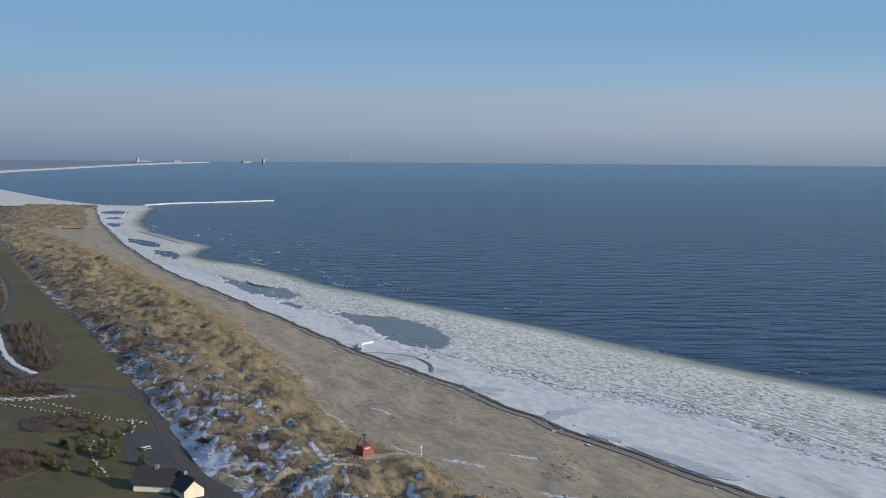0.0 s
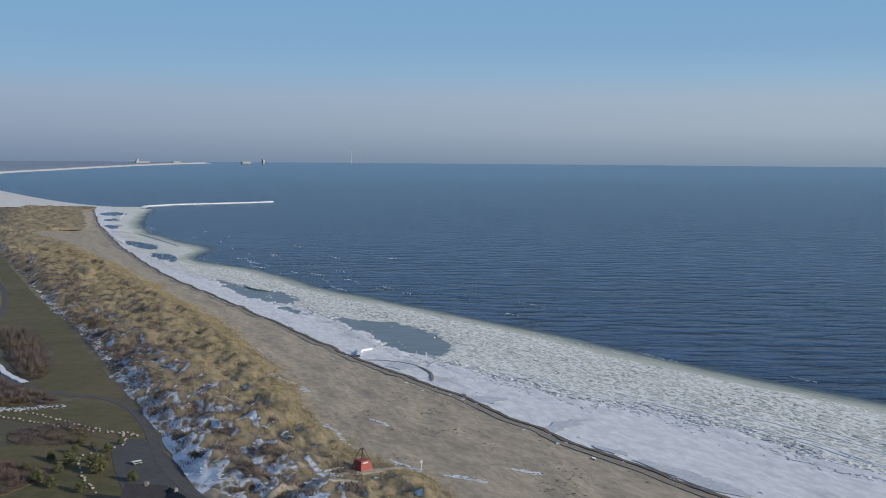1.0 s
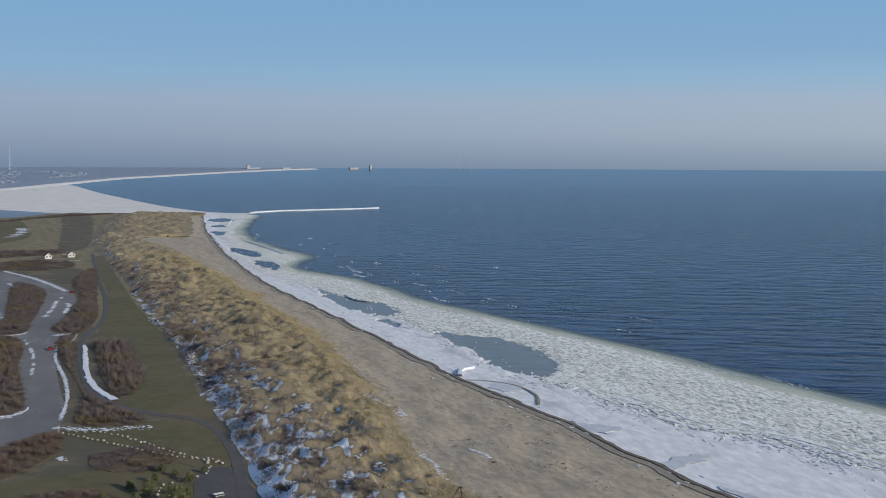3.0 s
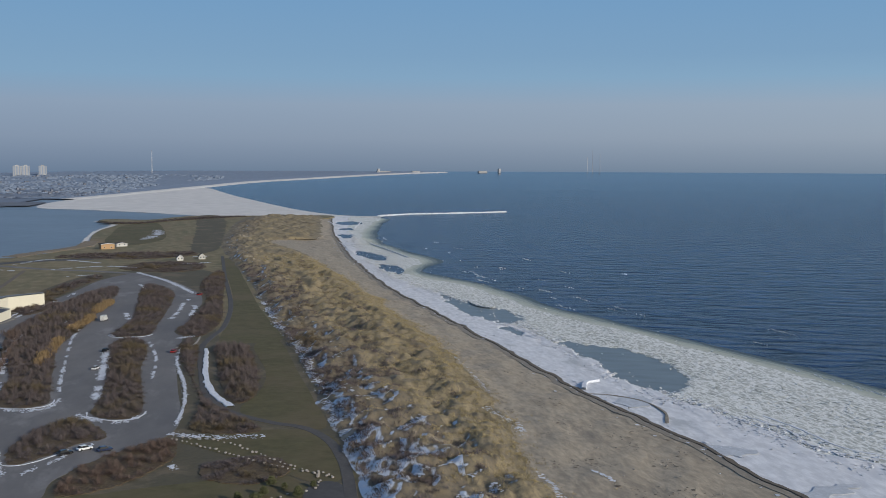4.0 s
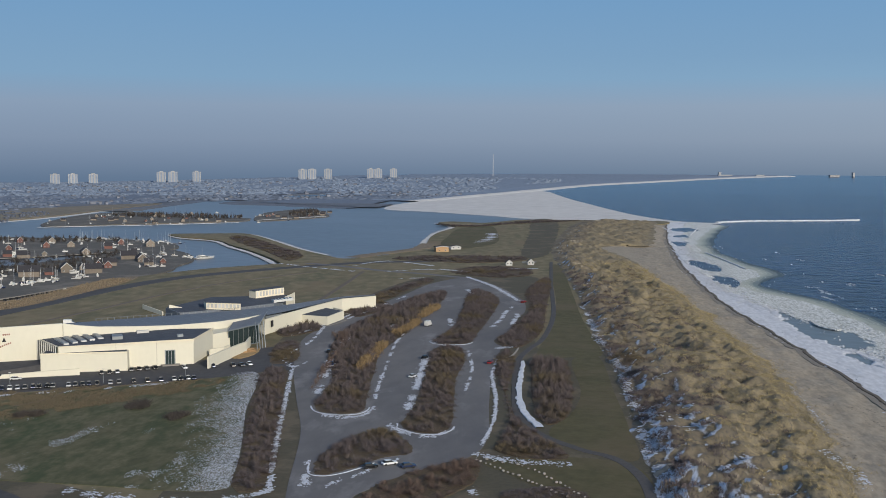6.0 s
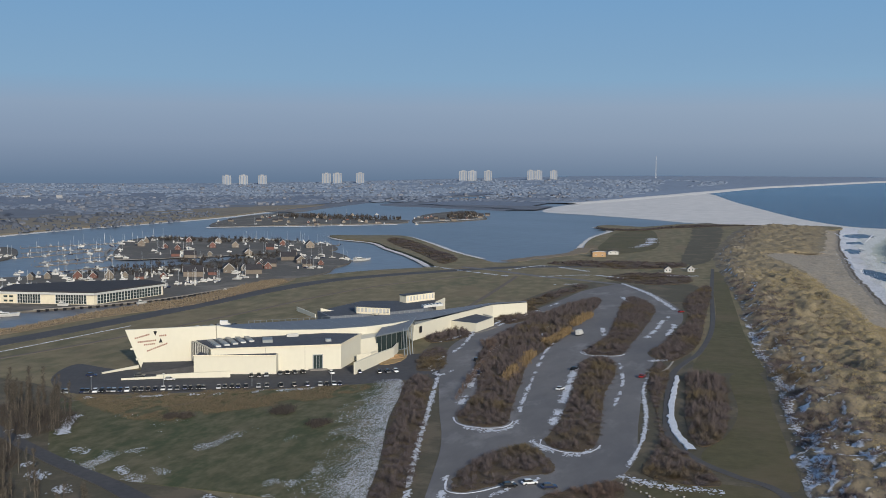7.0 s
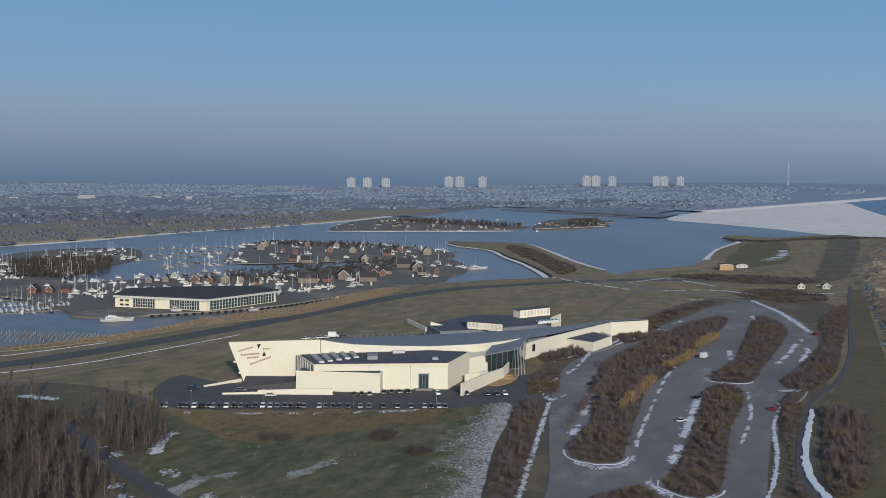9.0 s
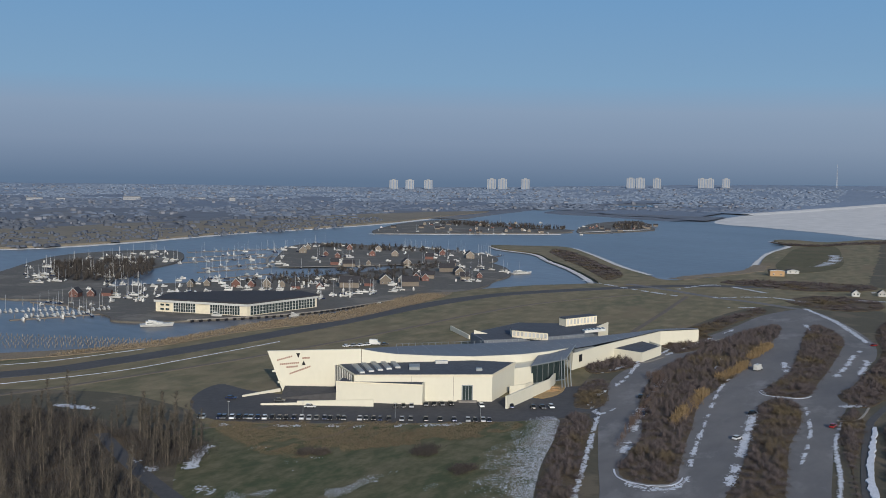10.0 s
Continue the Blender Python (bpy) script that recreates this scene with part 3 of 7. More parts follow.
fill("ground", NEAR_LAND, 1.95, M_LAND, "brown and green winter grassland behind the dunes", "grassland", steps=5, skirt=3)
# lake and marina basin keep a calmer surface than the sea
fill("lake", [(-80, 1760), (-260, 2480), (-700, 2800), (-1100, 2300), (-1050, 1300), (-1060, 820), (-1300, 420), (-760, 60), (-400, 330), (-300, 700), (-250, 850), (-150, 1000), (-160, 1450), (-90, 1600)], 0.04, M_LAKE, "still grey blue lagoon water", "water", skirt=0.03)
raised(loft("bay_ice", [(190, 1590), (1, 1628), (-95, 1693), (-158, 1781), (-278, 1907), (-381, 2020), (-392, 2410), (-290, 2870), (-136, 3300)], [(200, 1625), (140, 1668), (92, 1829), (52, 2060), (-8, 2497), (-108, 3215)], 120, 16, lambda x, y, u: 0.22, M_BAYICE, "wide flat snowy ice in the bay", "ice"))

# ground in front of the lake
fill("meadow", [(-27, 865), (-18, 876), (-7, 707), (1, 574), (8, 499), (9, 469), (-4, 463), (-18, 468), (-14, 552), (-16, 674)], 2.05, M_MEADOW, "long mown grass strip beside the dunes", "lawn")
fill("meadow", [(8, 466), (13, 392), (16, 343), (17, 306), (2, 312), (-6, 323), (-8, 337), (-2, 358), (1, 395), (-3, 455)], 2.06, M_MEADOW, "olive green grass between path and dunes", "lawn")
fill("meadow", [(17, 298), (20, 262), (12, 250), (-2, 268), (-18, 288), (-24, 298), (-2, 306)], 2.055, M_MEADOW, "dull green lawn behind the stone row", "lawn")
fill("verge", [(-92, 236), (-106, 330), (-126, 425), (-140, 520), (-134, 640), (-118, 760), (-84, 800), (-34, 790), (-22, 620), (-18, 480), (12, 472), (19, 340), (21, 262), (10, 246), (-20, 236)], 2.0, M_VERGE, "dark brown verge round the car park", "verge")
fill("verge", [(-345, 330), (-296, 366), (-252, 362), (-228, 346), (-206, 318), (-172, 280), (-120, 258), (-90, 240), (-70, 190), (-160, 150), (-330, 220)], 1.99, M_VERGE, "dark brown verge beside the wood", "verge")
fill("field", [(-172, 268), (-120, 262), (-86, 264), (-94, 300), (-108, 348), (-124, 410), (-143, 392), (-185, 364), (-222, 347), (-226, 336), (-205, 305)], 2.06, M_FIELD, "rough green field with patches of snow", "field")
fill("asphalt_lot", [(-226, 351), (-185, 368), (-142, 394), (-121, 412), (-112, 420), (-118, 450), (-130, 470), (-150, 450), (-156, 430), (-202, 402), (-240, 396), (-262, 400), (-252, 370)], 2.08, M_ROAD, "dark asphalt parking strip in front of the museum", "car park", steps=5)
fill("car_park", [(-66, 248), (-82, 320), (-96, 366), (-112, 420), (-124, 470), (-128, 515), (-120, 596), (-110, 668), (-102, 735), (-84, 775), (-62, 740), (-37, 660), (-31, 605), (-34, 560), (-34, 438), (-30, 373), (-26, 318), (-34, 292), (-52, 266), (-54, 248)],
     2.10, M_ASPHALT, "grey frosty asphalt car park lanes", "car park")
ribbon("access_road", [(-84, 775), (-120, 800), (-150, 815), (-190, 846), (-225, 868)], 7, 2.118, M_ASPHALT, "narrow asphalt road between fields", "road")
ribbon("access_road", [(-59, 244), (-52, 232), (-40, 200), (-20, 150), (0, 60), (10, -120)], 9, 2.118, M_ASPHALT, "narrow asphalt road leading to the beach", "road")
ribbon("footpath", [(-27, 917), (-21, 740), (-15, 595), (-17, 514), (-22, 481), (-25, 452), (-23, 404), (-19, 356), (-11, 331), (1, 315), (11, 306), (17, 290), (19, 270), (19, 254), (18, 224), (21, 196), (26, 170), (28, 60)], (2.4, 3.2), 2.12, M_WALK, "curving dark asphalt footpath", "path")
fill("lawn", [(-64, 60), (-52, 236), (-40, 250), (-16, 257), (-2, 264), (9, 246), (6, 214), (8, 180), (18, 150), (16, 60)], 2.03, M_MEADOW, "dull green lawn round the beach house", "lawn")
fill("beach_car_park", [(8, 245), (16, 250), (21, 225), (22, 195), (26, 170), (20, 160), (8, 180), (6, 215)], 2.09, M_ROAD, "small asphalt square by the beach house", "car park")
# road to the harbour and its verge
ROAD = [(-560, 130), (-430, 270), (-350, 372), (-332, 418), (-319, 490), (-309, 575), (-301, 668), (-285, 740), (-250, 800), (-215, 845), (-175, 885), (-120, 905)]
ribbon("road", ROAD, 14, 2.10, M_ROAD, "dark two lane road along the canal", "road")
ribbon("footpath", [(-345, 300), (-320, 344), (-305, 388), (-288, 449), (-276, 510), (-266, 575), (-258, 640), (-240, 720), (-200, 800)], 2.6, 2.11, M_WRACK, "narrow path across the grass", "path")
ribbon("ditch", [(-155, 624), (-160, 715), (-166, 809)], 3, 2.06, M_WRACK, "dark straight ditch in the field", "ditch")
fill("reed_bank", [(-364, 412), (-350, 443), (-341, 463), (-336, 508), (-325, 544), (-312, 580), (-309, 653), (-311, 714), (-318, 742), (-330, 716), (-329, 617), (-345, 547), (-350, 478), (-362, 440), (-420, 370), (-410, 352)], 2.3, M_REED, "tawny bank of dry reed", "reed", skirt=2)
ribbon("reed_bank", [(-201, 926), (-184, 977), (-160, 1036), (-160, 1107)], 16, 2.2, M_REED, "tawny reed edge on the lake shore", "reed", 0.5)

ribbon("snow_edge", [(-352, 335), (-334, 362), (-315, 402), (-307, 447), (-300, 500)], 0.4, 2.14, M_SNOW, "thin line of snow beside the road", "snow", 2.6, 4, kind="stuff", thick=0.1)
ribbon("snow_edge", [(-372, 380), (-356, 405), (-342, 450)], 0.4, 2.14, M_SNOW, "thin line of snow beside the road", "snow", 2.6, 4, kind="stuff", thick=0.1)
# three narrow dark strips laid on the field
for line in ([(-209, 343), (-205, 352), (-200, 360)], [(-231, 326), (-222, 340), (-216, 350)], [(-182, 372), (-180, 360), (-181, 350), (-186, 342)]):
    ribbon("dark_strip", line, 1.6, 2.10, M_WRACK, "narrow dark strip across the field", "path", 0.5, 2)

# land round the harbour and across the water
ISLES = []


def isle(name, pts, z, *rest, **more):
    ISLES.append((smooth_line(pts, 8, True), z))
    return fill(name, pts, z, *rest, **more)


isle("harbour_quay", [(-441, 533), (-424, 519), (-401, 526), (-389, 541), (-364, 574), (-346, 615), (-334, 690), (-318, 745), (-316, 800), (-325, 838), (-332, 892), (-369, 965), (-418, 1000), (-440, 880), (-462, 790), (-500, 720), (-540, 650), (-520, 575)], 1.2, M_QUAY, "gravel quay of the marina", "quay", skirt=2)
isle("harbour_island", [(-604, 952), (-560, 880), (-525, 846), (-483, 890), (-430, 950), (-395, 1000), (-418, 1063), (-488, 1117), (-580, 1125), (-654, 1126), (-661, 1064)], 1.15, M_QUAY, "built up harbour island", "island", skirt=2)
isle("harbour_island", [(-691, 685), (-763, 814), (-762, 901), (-714, 930), (-641, 848), (-610, 763), (-592, 714), (-554, 658), (-504, 585), (-527, 569), (-560, 560), (-640, 600)], 1.10, M_QUAY, "harbour island with boats laid up", "island", skirt=2)
isle("mole", [(-712, 1342), (-619, 1410), (-499, 1518), (-505, 1570), (-517, 1599), (-638, 1640), (-774, 1768), (-801, 1622)], 1.15, M_QUAY, "harbour mole with houses", "island", skirt=2)
isle("mole", [(-478, 1532), (-415, 1648), (-418, 1729), (-507, 1960), (-544, 1802)], 1.1, M_QUAY, "harbour mole with houses", "island", skirt=2)
FAR_LAND = [(-4800, 300), (-2400, 60), (-1500, 250), (-1000, 690), (-876, 853), (-845, 983), (-850, 1214), (-830, 1391), (-823, 1582), (-845, 1801), (-880, 2150), (-900, 2500), (-800, 2840), (-670, 2980), (-600, 2950), (-660, 2700), (-740, 2280), (-600, 2150), (-480, 2060), (-376, 1994), (-405, 2440), (-290, 2910), (-136, 3400), (10, 3790), (185, 4050), (420, 4360), (640, 4580), (850, 4720), (600, 4840), (-300, 4850), (-1500, 4650), (-2800, 4000), (-3900, 2900), (-4700, 1400)]


ribbon("breakwater", [(-700, 1308), (-630, 1352), (-575, 1388), (-520, 1440), (-486, 1472)], 5, 1.5, M_BAYICE, "pale icy stone breakwater of the far harbour", "breakwater", 0.3)
ribbon("breakwater", [(-482, 1536), (-450, 1610), (-413, 1680)], 5, 1.5, M_BAYICE, "pale icy stone breakwater of the far harbour", "breakwater", 0.3)
ribbon("breakwater", [(-612, 955), (-575, 890), (-530, 842), (-483, 884), (-432, 946)], 2.6, 1.6, M_STONE, "pale stone edge of the harbour island", "breakwater", 0.2)


def rise(x, y):
    return 2.0 + far_lift(x, y)


far_line = smooth_line(FAR_LAND, 6, True)
gx, gy = np.meshgrid(np.arange(-4900, 900, 50.0), np.arange(0, 4960, 50.0))
ok = inside(far_line, gx, gy)
idx, verts, faces = {}, [], []
for (i, j), good in np.ndenumerate(ok):
    if good and gx[i, j] ** 2 + gy[i, j] ** 2 < 4880 ** 2:
        idx[i, j] = len(verts)
        verts.append((gx[i, j], gy[i, j], rise(gx[i, j], gy[i, j])))
for (i, j) in idx:
    q = [(i, j), (i, j + 1), (i + 1, j + 1), (i + 1, j)]
    if all(k in idx for k in q):
        faces.append([idx[k] for k in q])
# ground in three reaches, each with more haze painted into its colour
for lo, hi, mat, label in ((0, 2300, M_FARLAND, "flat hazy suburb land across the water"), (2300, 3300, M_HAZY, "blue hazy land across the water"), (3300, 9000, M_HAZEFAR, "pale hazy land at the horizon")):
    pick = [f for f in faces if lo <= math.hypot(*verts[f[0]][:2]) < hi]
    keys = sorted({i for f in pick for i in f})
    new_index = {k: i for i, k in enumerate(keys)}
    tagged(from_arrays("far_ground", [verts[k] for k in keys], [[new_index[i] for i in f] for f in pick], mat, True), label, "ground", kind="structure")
raised(ribbon("far_shore_bank", [(-845, 1790), (-885, 2150), (-905, 2500), (-805, 2850), (-670, 2995), (-590, 2960), (-652, 2700), (-735, 2270), (-600, 2170), (-500, 2100), (-430, 2060)], 90, 1.2, M_FARLAND, "low hazy bank of the far shore", "bank", 0.2, thick=1.4, flare=14))
raised(ribbon("ice_edge", [(-838, 1790), (-878, 2150), (-896, 2490), (-802, 2815), (-672, 2950)], 18, 0.5, M_BAYICE, "pale ice edge along the far shore", "ice", 0.4))
ribbon("ice_edge", [(-481, 1206), (-450, 1157), (-395, 1117), (-353, 1044), (-315, 985), (-270, 903), (-252, 862)], 5, 0.9, M_BAYICE, "pale ice edge along the spit", "ice", 0.5)
fill("salt_marsh", [(-1500, 250), (-1000, 690), (-878, 850), (-847, 985), (-852, 1214), (-832, 1391), (-825, 1582), (-847, 1801), (-880, 2150), (-1000, 1850), (-1050, 1500), (-1100, 1300), (-1160, 1080), (-1700, 500), (-2300, 100)], 2.3, M_MARSH, "tawny salt marsh on the far shore", "marsh", skirt=2.5)
ribbon("ice_edge", [(-1500, 244), (-1000, 684), (-874, 850), (-841, 985), (-845, 1214), (-825, 1391), (-818, 1582), (-840, 1801)], 12, 0.3, M_BAYICE, "pale ice edge along the far shore", "ice", 0.3)
# this strip takes the horizon colour, which holds the haze
raised(ribbon("far_dune", [(-450, 2460), (-345, 2930), (-195, 3430), (-45, 3830), (130, 4100), (370, 4415), (600, 4640), (800, 4760)], 130, 2.35, M_HAZEFAR, "low land tinted with haze behind the far beach", "ground", 0.1, thick=2.5, flare=12))
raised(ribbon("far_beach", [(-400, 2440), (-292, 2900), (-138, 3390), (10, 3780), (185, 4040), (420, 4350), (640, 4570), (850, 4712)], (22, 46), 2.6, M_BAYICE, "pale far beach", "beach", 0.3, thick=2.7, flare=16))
ribbon("ice_edge", [(-400, 1240), (-378, 1214), (-327, 1124), (-273, 1022), (-234, 962)], (5, 11), 0.7, M_BAYICE, "pale ice edge along the spit", "ice", 0.4)
ribbon("ice_edge", [(-163, 1062), (-174, 1200), (-178, 1299), (-175, 1433), (-208, 1516)], (6, 14), 0.8, M_BAYICE, "pale ice edge along the lake", "ice", 0.5)
fill("verge", [(-78, 1620), (-44, 1622), (-32, 1300), (-34, 990), (-56, 985), (-66, 1300)], 2.02, M_VERGE, "dark brown strip of low scrub", "verge", ragged=3.0)
fill("island_grass", [(-154, 1211), (-160, 1382), (-127, 1446), (-104, 1300), (-92, 1129), (-121, 1043), (-146, 1100)], 2.05, M_MEADOW, "pale green field by the lake", "field")

# stone pier
def pier():
    line = resample(smooth_line([(196, 1640), (250, 1690), (285, 1702), (356, 1727), (424, 1760)]), 60)
    rng = np.random.default_rng(4)
    verts, faces = [], []
    for x, y in line:
        for k in range(7):
            s = rng.uniform(0.8, 1.8)
            cx, cy = x + rng.normal(0, 1.6), y + rng.normal(0, 1.6)
            b = len(verts)
            for dx, dy, dz in ((-s, -s, -0.5), (s, -s, -0.5), (s, s, -0.5), (-s, s, -0.5), (-s * .6, -s * .6, s * .8), (s * .6, -s * .6, s), (s * .5, s * .6, s * .9), (-s * .6, s * .5, s * .7)):
                verts.append((cx + dx, cy + dy, 0.3 + dz))
            for f in ((4, 5, 6, 7), (0, 1, 5, 4), (1, 2, 6, 5), (2, 3, 7, 6), (3, 0, 4, 7)):
                faces.append([b + i for i in f])
    return from_arrays("stone_pier", verts, faces, M_ICE)


tagged(pier(), "long low stone pier coated with ice", "pier", kind="structure")

# melt ponds between the ice ridges
for line, wet in POOL_LINES:
    if wet:
        c = line.mean(0)
        fill("melt_pond", [tuple(c + (p - c) * 1.3) for p in line[::6]], 0.06, M_MELT, "grey green pool of open water in the ice", "pool", skirt=0.03)
for line in ([(86, 1085), (88, 1030), (86, 980)], [(113, 1230), (110, 1215), (113, 1190)], [(116, 1060), (122, 1000), (130, 900)], [(104, 1500), (106, 1440), (104, 1390)], [(150, 1480), (136, 1390), (126, 1330)]):
    ribbon("ice_ridge", line, 1.2, 0.8, M_ICE, "curved rim of pushed up ice", "ice", 1.2, 7, steps=14, kind="stuff", thick=0.6)
fill("ice_floe", [(122, 602), (130, 600), (130, 570), (122, 580)], 0.95, M_SLUSH, "ice floe in the pool", "ice floe", ragged=0.8, kind="stuff")
ribbon("ice_block_row", [(112, 352), (116, 362), (122, 366)], 1.6, 1.3, M_SNOW, "bright upturned ice slabs", "ice", 0.6, kind="stuff", thick=0.8)
ribbon("sand_spit", [(110, 345), (118, 342), (126, 331), (127, 314), (122, 300)], (0.3, 0.9), 0.66, M_WETSAND, "dark wet sand bar curving into the ice", "sand bar", 0.9, thick=0.1)


def foam():
    rng = np.random.default_rng(8)
    verts, faces = [], []
    spots = [(216, 318, 22), (226, 300, 10), (206, 372, 4), (172, 560, 9), (182, 640, 7), (156, 700, 10), (250, 252, 5)]
    for k in range(30):
        y = rng.uniform(420, 1150)
        x = np.interp(y, [420, 700, 1150], [200, 150, 125]) + 8 + rng.exponential(26)
        spots.append((x, y, rng.uniform(2, 9)))
    for x, y, n in spots:
        n = int(n)
        for k in range(n * 3):
            u = k / (n * 3)
            cx, cy = x - u * n * 0.35 + rng.normal(0, .7), y + u * n * 2.2 + rng.normal(0, 1.5)
            w, l = rng.uniform(.12, 0.5), rng.uniform(0.6, 2.6)
            b = len(verts)
            verts += [(cx - w, cy - l, .05), (cx + w * .3, cy - l * .4, .15), (cx + w, cy + l, .05), (cx - w * .4, cy + l * .5, .18)]
            faces.append((b, b + 1, b + 2, b + 3))
    return from_arrays("foam", verts, faces, M_FOAM)


tagged(foam(), "white foam of small breaking waves", "foam", kind="stuff")


def rubble(name, line, spread, count, size, material, label, seed, z0=0.35, lift=0.4):
    """Broken slabs of ice lying about a line."""
    rng = np.random.default_rng(seed)
    path = resample(smooth_line(line), 400)
    i = rng.integers(30, 300, count)
    c = path[i] + rng.normal(0, 1, (count, 2)) * spread
    dry = np.array([not in_pool(p[0], p[1]) for p in c]) | (rng.uniform(0, 1, count) < 0.03)
    c, count = c[dry], int(dry.sum())
    a = rng.uniform(0, math.tau, count)
    s = size * rng.uniform(0.4, 1.4, count)
    tilt = rng.uniform(0.02, lift, count)
    verts, faces = [], []
    for k in range(count):
        b = len(verts)
        ca, sa = math.cos(a[k]), math.sin(a[k])
        for u, v, w in ((-1, -.6, 0), (1, -.7, 0), (.8, .7, 1), (-.7, .6, 1), (-1, -.6, -.5), (1, -.7, -.5)):
            verts.append((c[k][0] + s[k] * (u * ca - v * sa), c[k][1] + 1.6 * s[k] * (u * sa + v * ca), z0 + s[k] * tilt[k] * w + (0.12 if w >= 0 else -0.2)))
        faces += [(b, b + 1, b + 2, b + 3), (b, b + 4, b + 5, b + 1)]
    return tagged(from_arrays(name, verts, faces, material), label, "ice", kind="stuff")


rubble("ice_rubble", LINE_RIDGE, (4.0, 6), 9000, 0.36, M_ICE, "ridge of broken white ice slabs", 41, 0.42, 0.24)
MID_DRIFT = between(LINE_RIDGE, LINE_EDGE, 0.5)
rubble("pancake_ice", MID_DRIFT, (11, 10), 7000, 0.36, M_SLUSH, "many small pale ice pancakes", 42, 0.22, 0.22)
rubble("ice_rubble", LINE_SHORE, (4, 6), 500, 0.5, M_SNOW, "scattered ice blocks at the shore", 43, 0.4)

# pressed up ridges that run along the ice
for k, (f, i0, i1) in enumerate(((0.04, 8, 40), (0.10, 8, 34), (0.16, 10, 26), (0.30, 8, 24), (0.42, 10, 20))):
    line = between(LINE_RIDGE, LINE_EDGE, f, 90)
    line = [(x + 5.0 * wob(x, y / 2, 14, k), y) for x, y in line[i0:i1] if not in_pool(x, y) and not 325 < y < 470 and not 500 < y < 660]
    if len(line) > 4:
        line = line[:next((i for i in range(1, len(line)) if abs(line[i][1] - line[i - 1][1]) > 60), len(line))]
        ribbon("ice_ridge", line, 0.7, 0.42 - 0.2 * f, M_SNOW, "low pressed up ridge of ice", "ice", 2.4, 50 + k, steps=6, kind="stuff", thick=0.12)
for outline in ([(122, 272), (130, 271), (135, 265), (129, 262), (122, 265)], [(127, 225), (137, 232), (146, 233), (136, 224), (126, 217)], [(134, 187), (139, 182), (142, 169), (143, 156), (138, 160), (135, 175)], [(131, 205), (134, 203), (136, 192), (133, 194)], [(116, 330), (124, 338), (130, 334), (124, 322)]):
    fill("flooded_ice", outline, 0.55, M_FLOODED, "grey flooded hollow in the shore ice", "ice", skirt=0.1, ragged=3.0, kind="stuff")


def drape(name, pts, width, material, label, category, ragged=0.5, height=on_dune, lift=0.12, kind="structure"):
    """A path or snow strip that follows the relief."""
    line = resample(smooth_line(pts), int(np.linalg.norm(np.diff(np.array(pts, float), axis=0), axis=1).sum() / 0.8) + 4)
    d = np.gradient(line, axis=0)
    d /= np.linalg.norm(d, axis=1)[:, None] + 1e-9
    verts, faces = [], []
    for i, (p, q) in enumerate(zip(line, d)):
        w = width / 2 * (1 + ragged * wob(p[0], p[1], 5, 3))
        for k in range(7):
            x, y = p[0] - q[1] * w * (k - 3) / 3, p[1] + q[0] * w * (k - 3) / 3
            verts.append((x, y, height(x, y) + (lift if 0 < k < 6 else -0.3)))
        if i:
            for k in range(6):
                c = 7 * i + k
                faces.append((c - 7, c, c + 1, c - 6))
    return tagged(from_arrays(name, verts, faces, material, True), label, category, kind=kind)


def on_sand(x, y):
    a, b = np.interp(y, DY, DX), np.interp(y, [p[1] for p in LINE_SHORE], [p[0] for p in LINE_SHORE])
    return sand_height(x, y, min(1.0, max(0.0, float((x - a) / (b - a)))))


TRACKS = [[(11, 297), (18, 290), (24, 296), (29, 300)], [(24, 197), (30, 184), (47, 190), (58, 196), (74, 200)], [(24, 173), (33, 179), (44, 184), (56, 184)]]
for k, p in enumerate(TRACKS):
    drape("dune_track", p, (3.0, 4.0, 2.4)[k], M_SAND, "trodden sandy track through the dunes", "path")
BEACH_SNOW = [([(70, 322), (73, 306), (74, 290)], 1.6), ([(81, 189), (88, 182)], 0.8), ([(104, 184), (99, 190)], 0.6), ([(92, 158), (97, 150)], 0.8), ([(84, 240), (82, 252)], 0.4), ([(66, 226), (68, 238), (67, 250)], 0.8), ([(72, 206), (76, 196)], 0.8), ([(76, 345), (77, 375), (77, 420)], 0.7)]


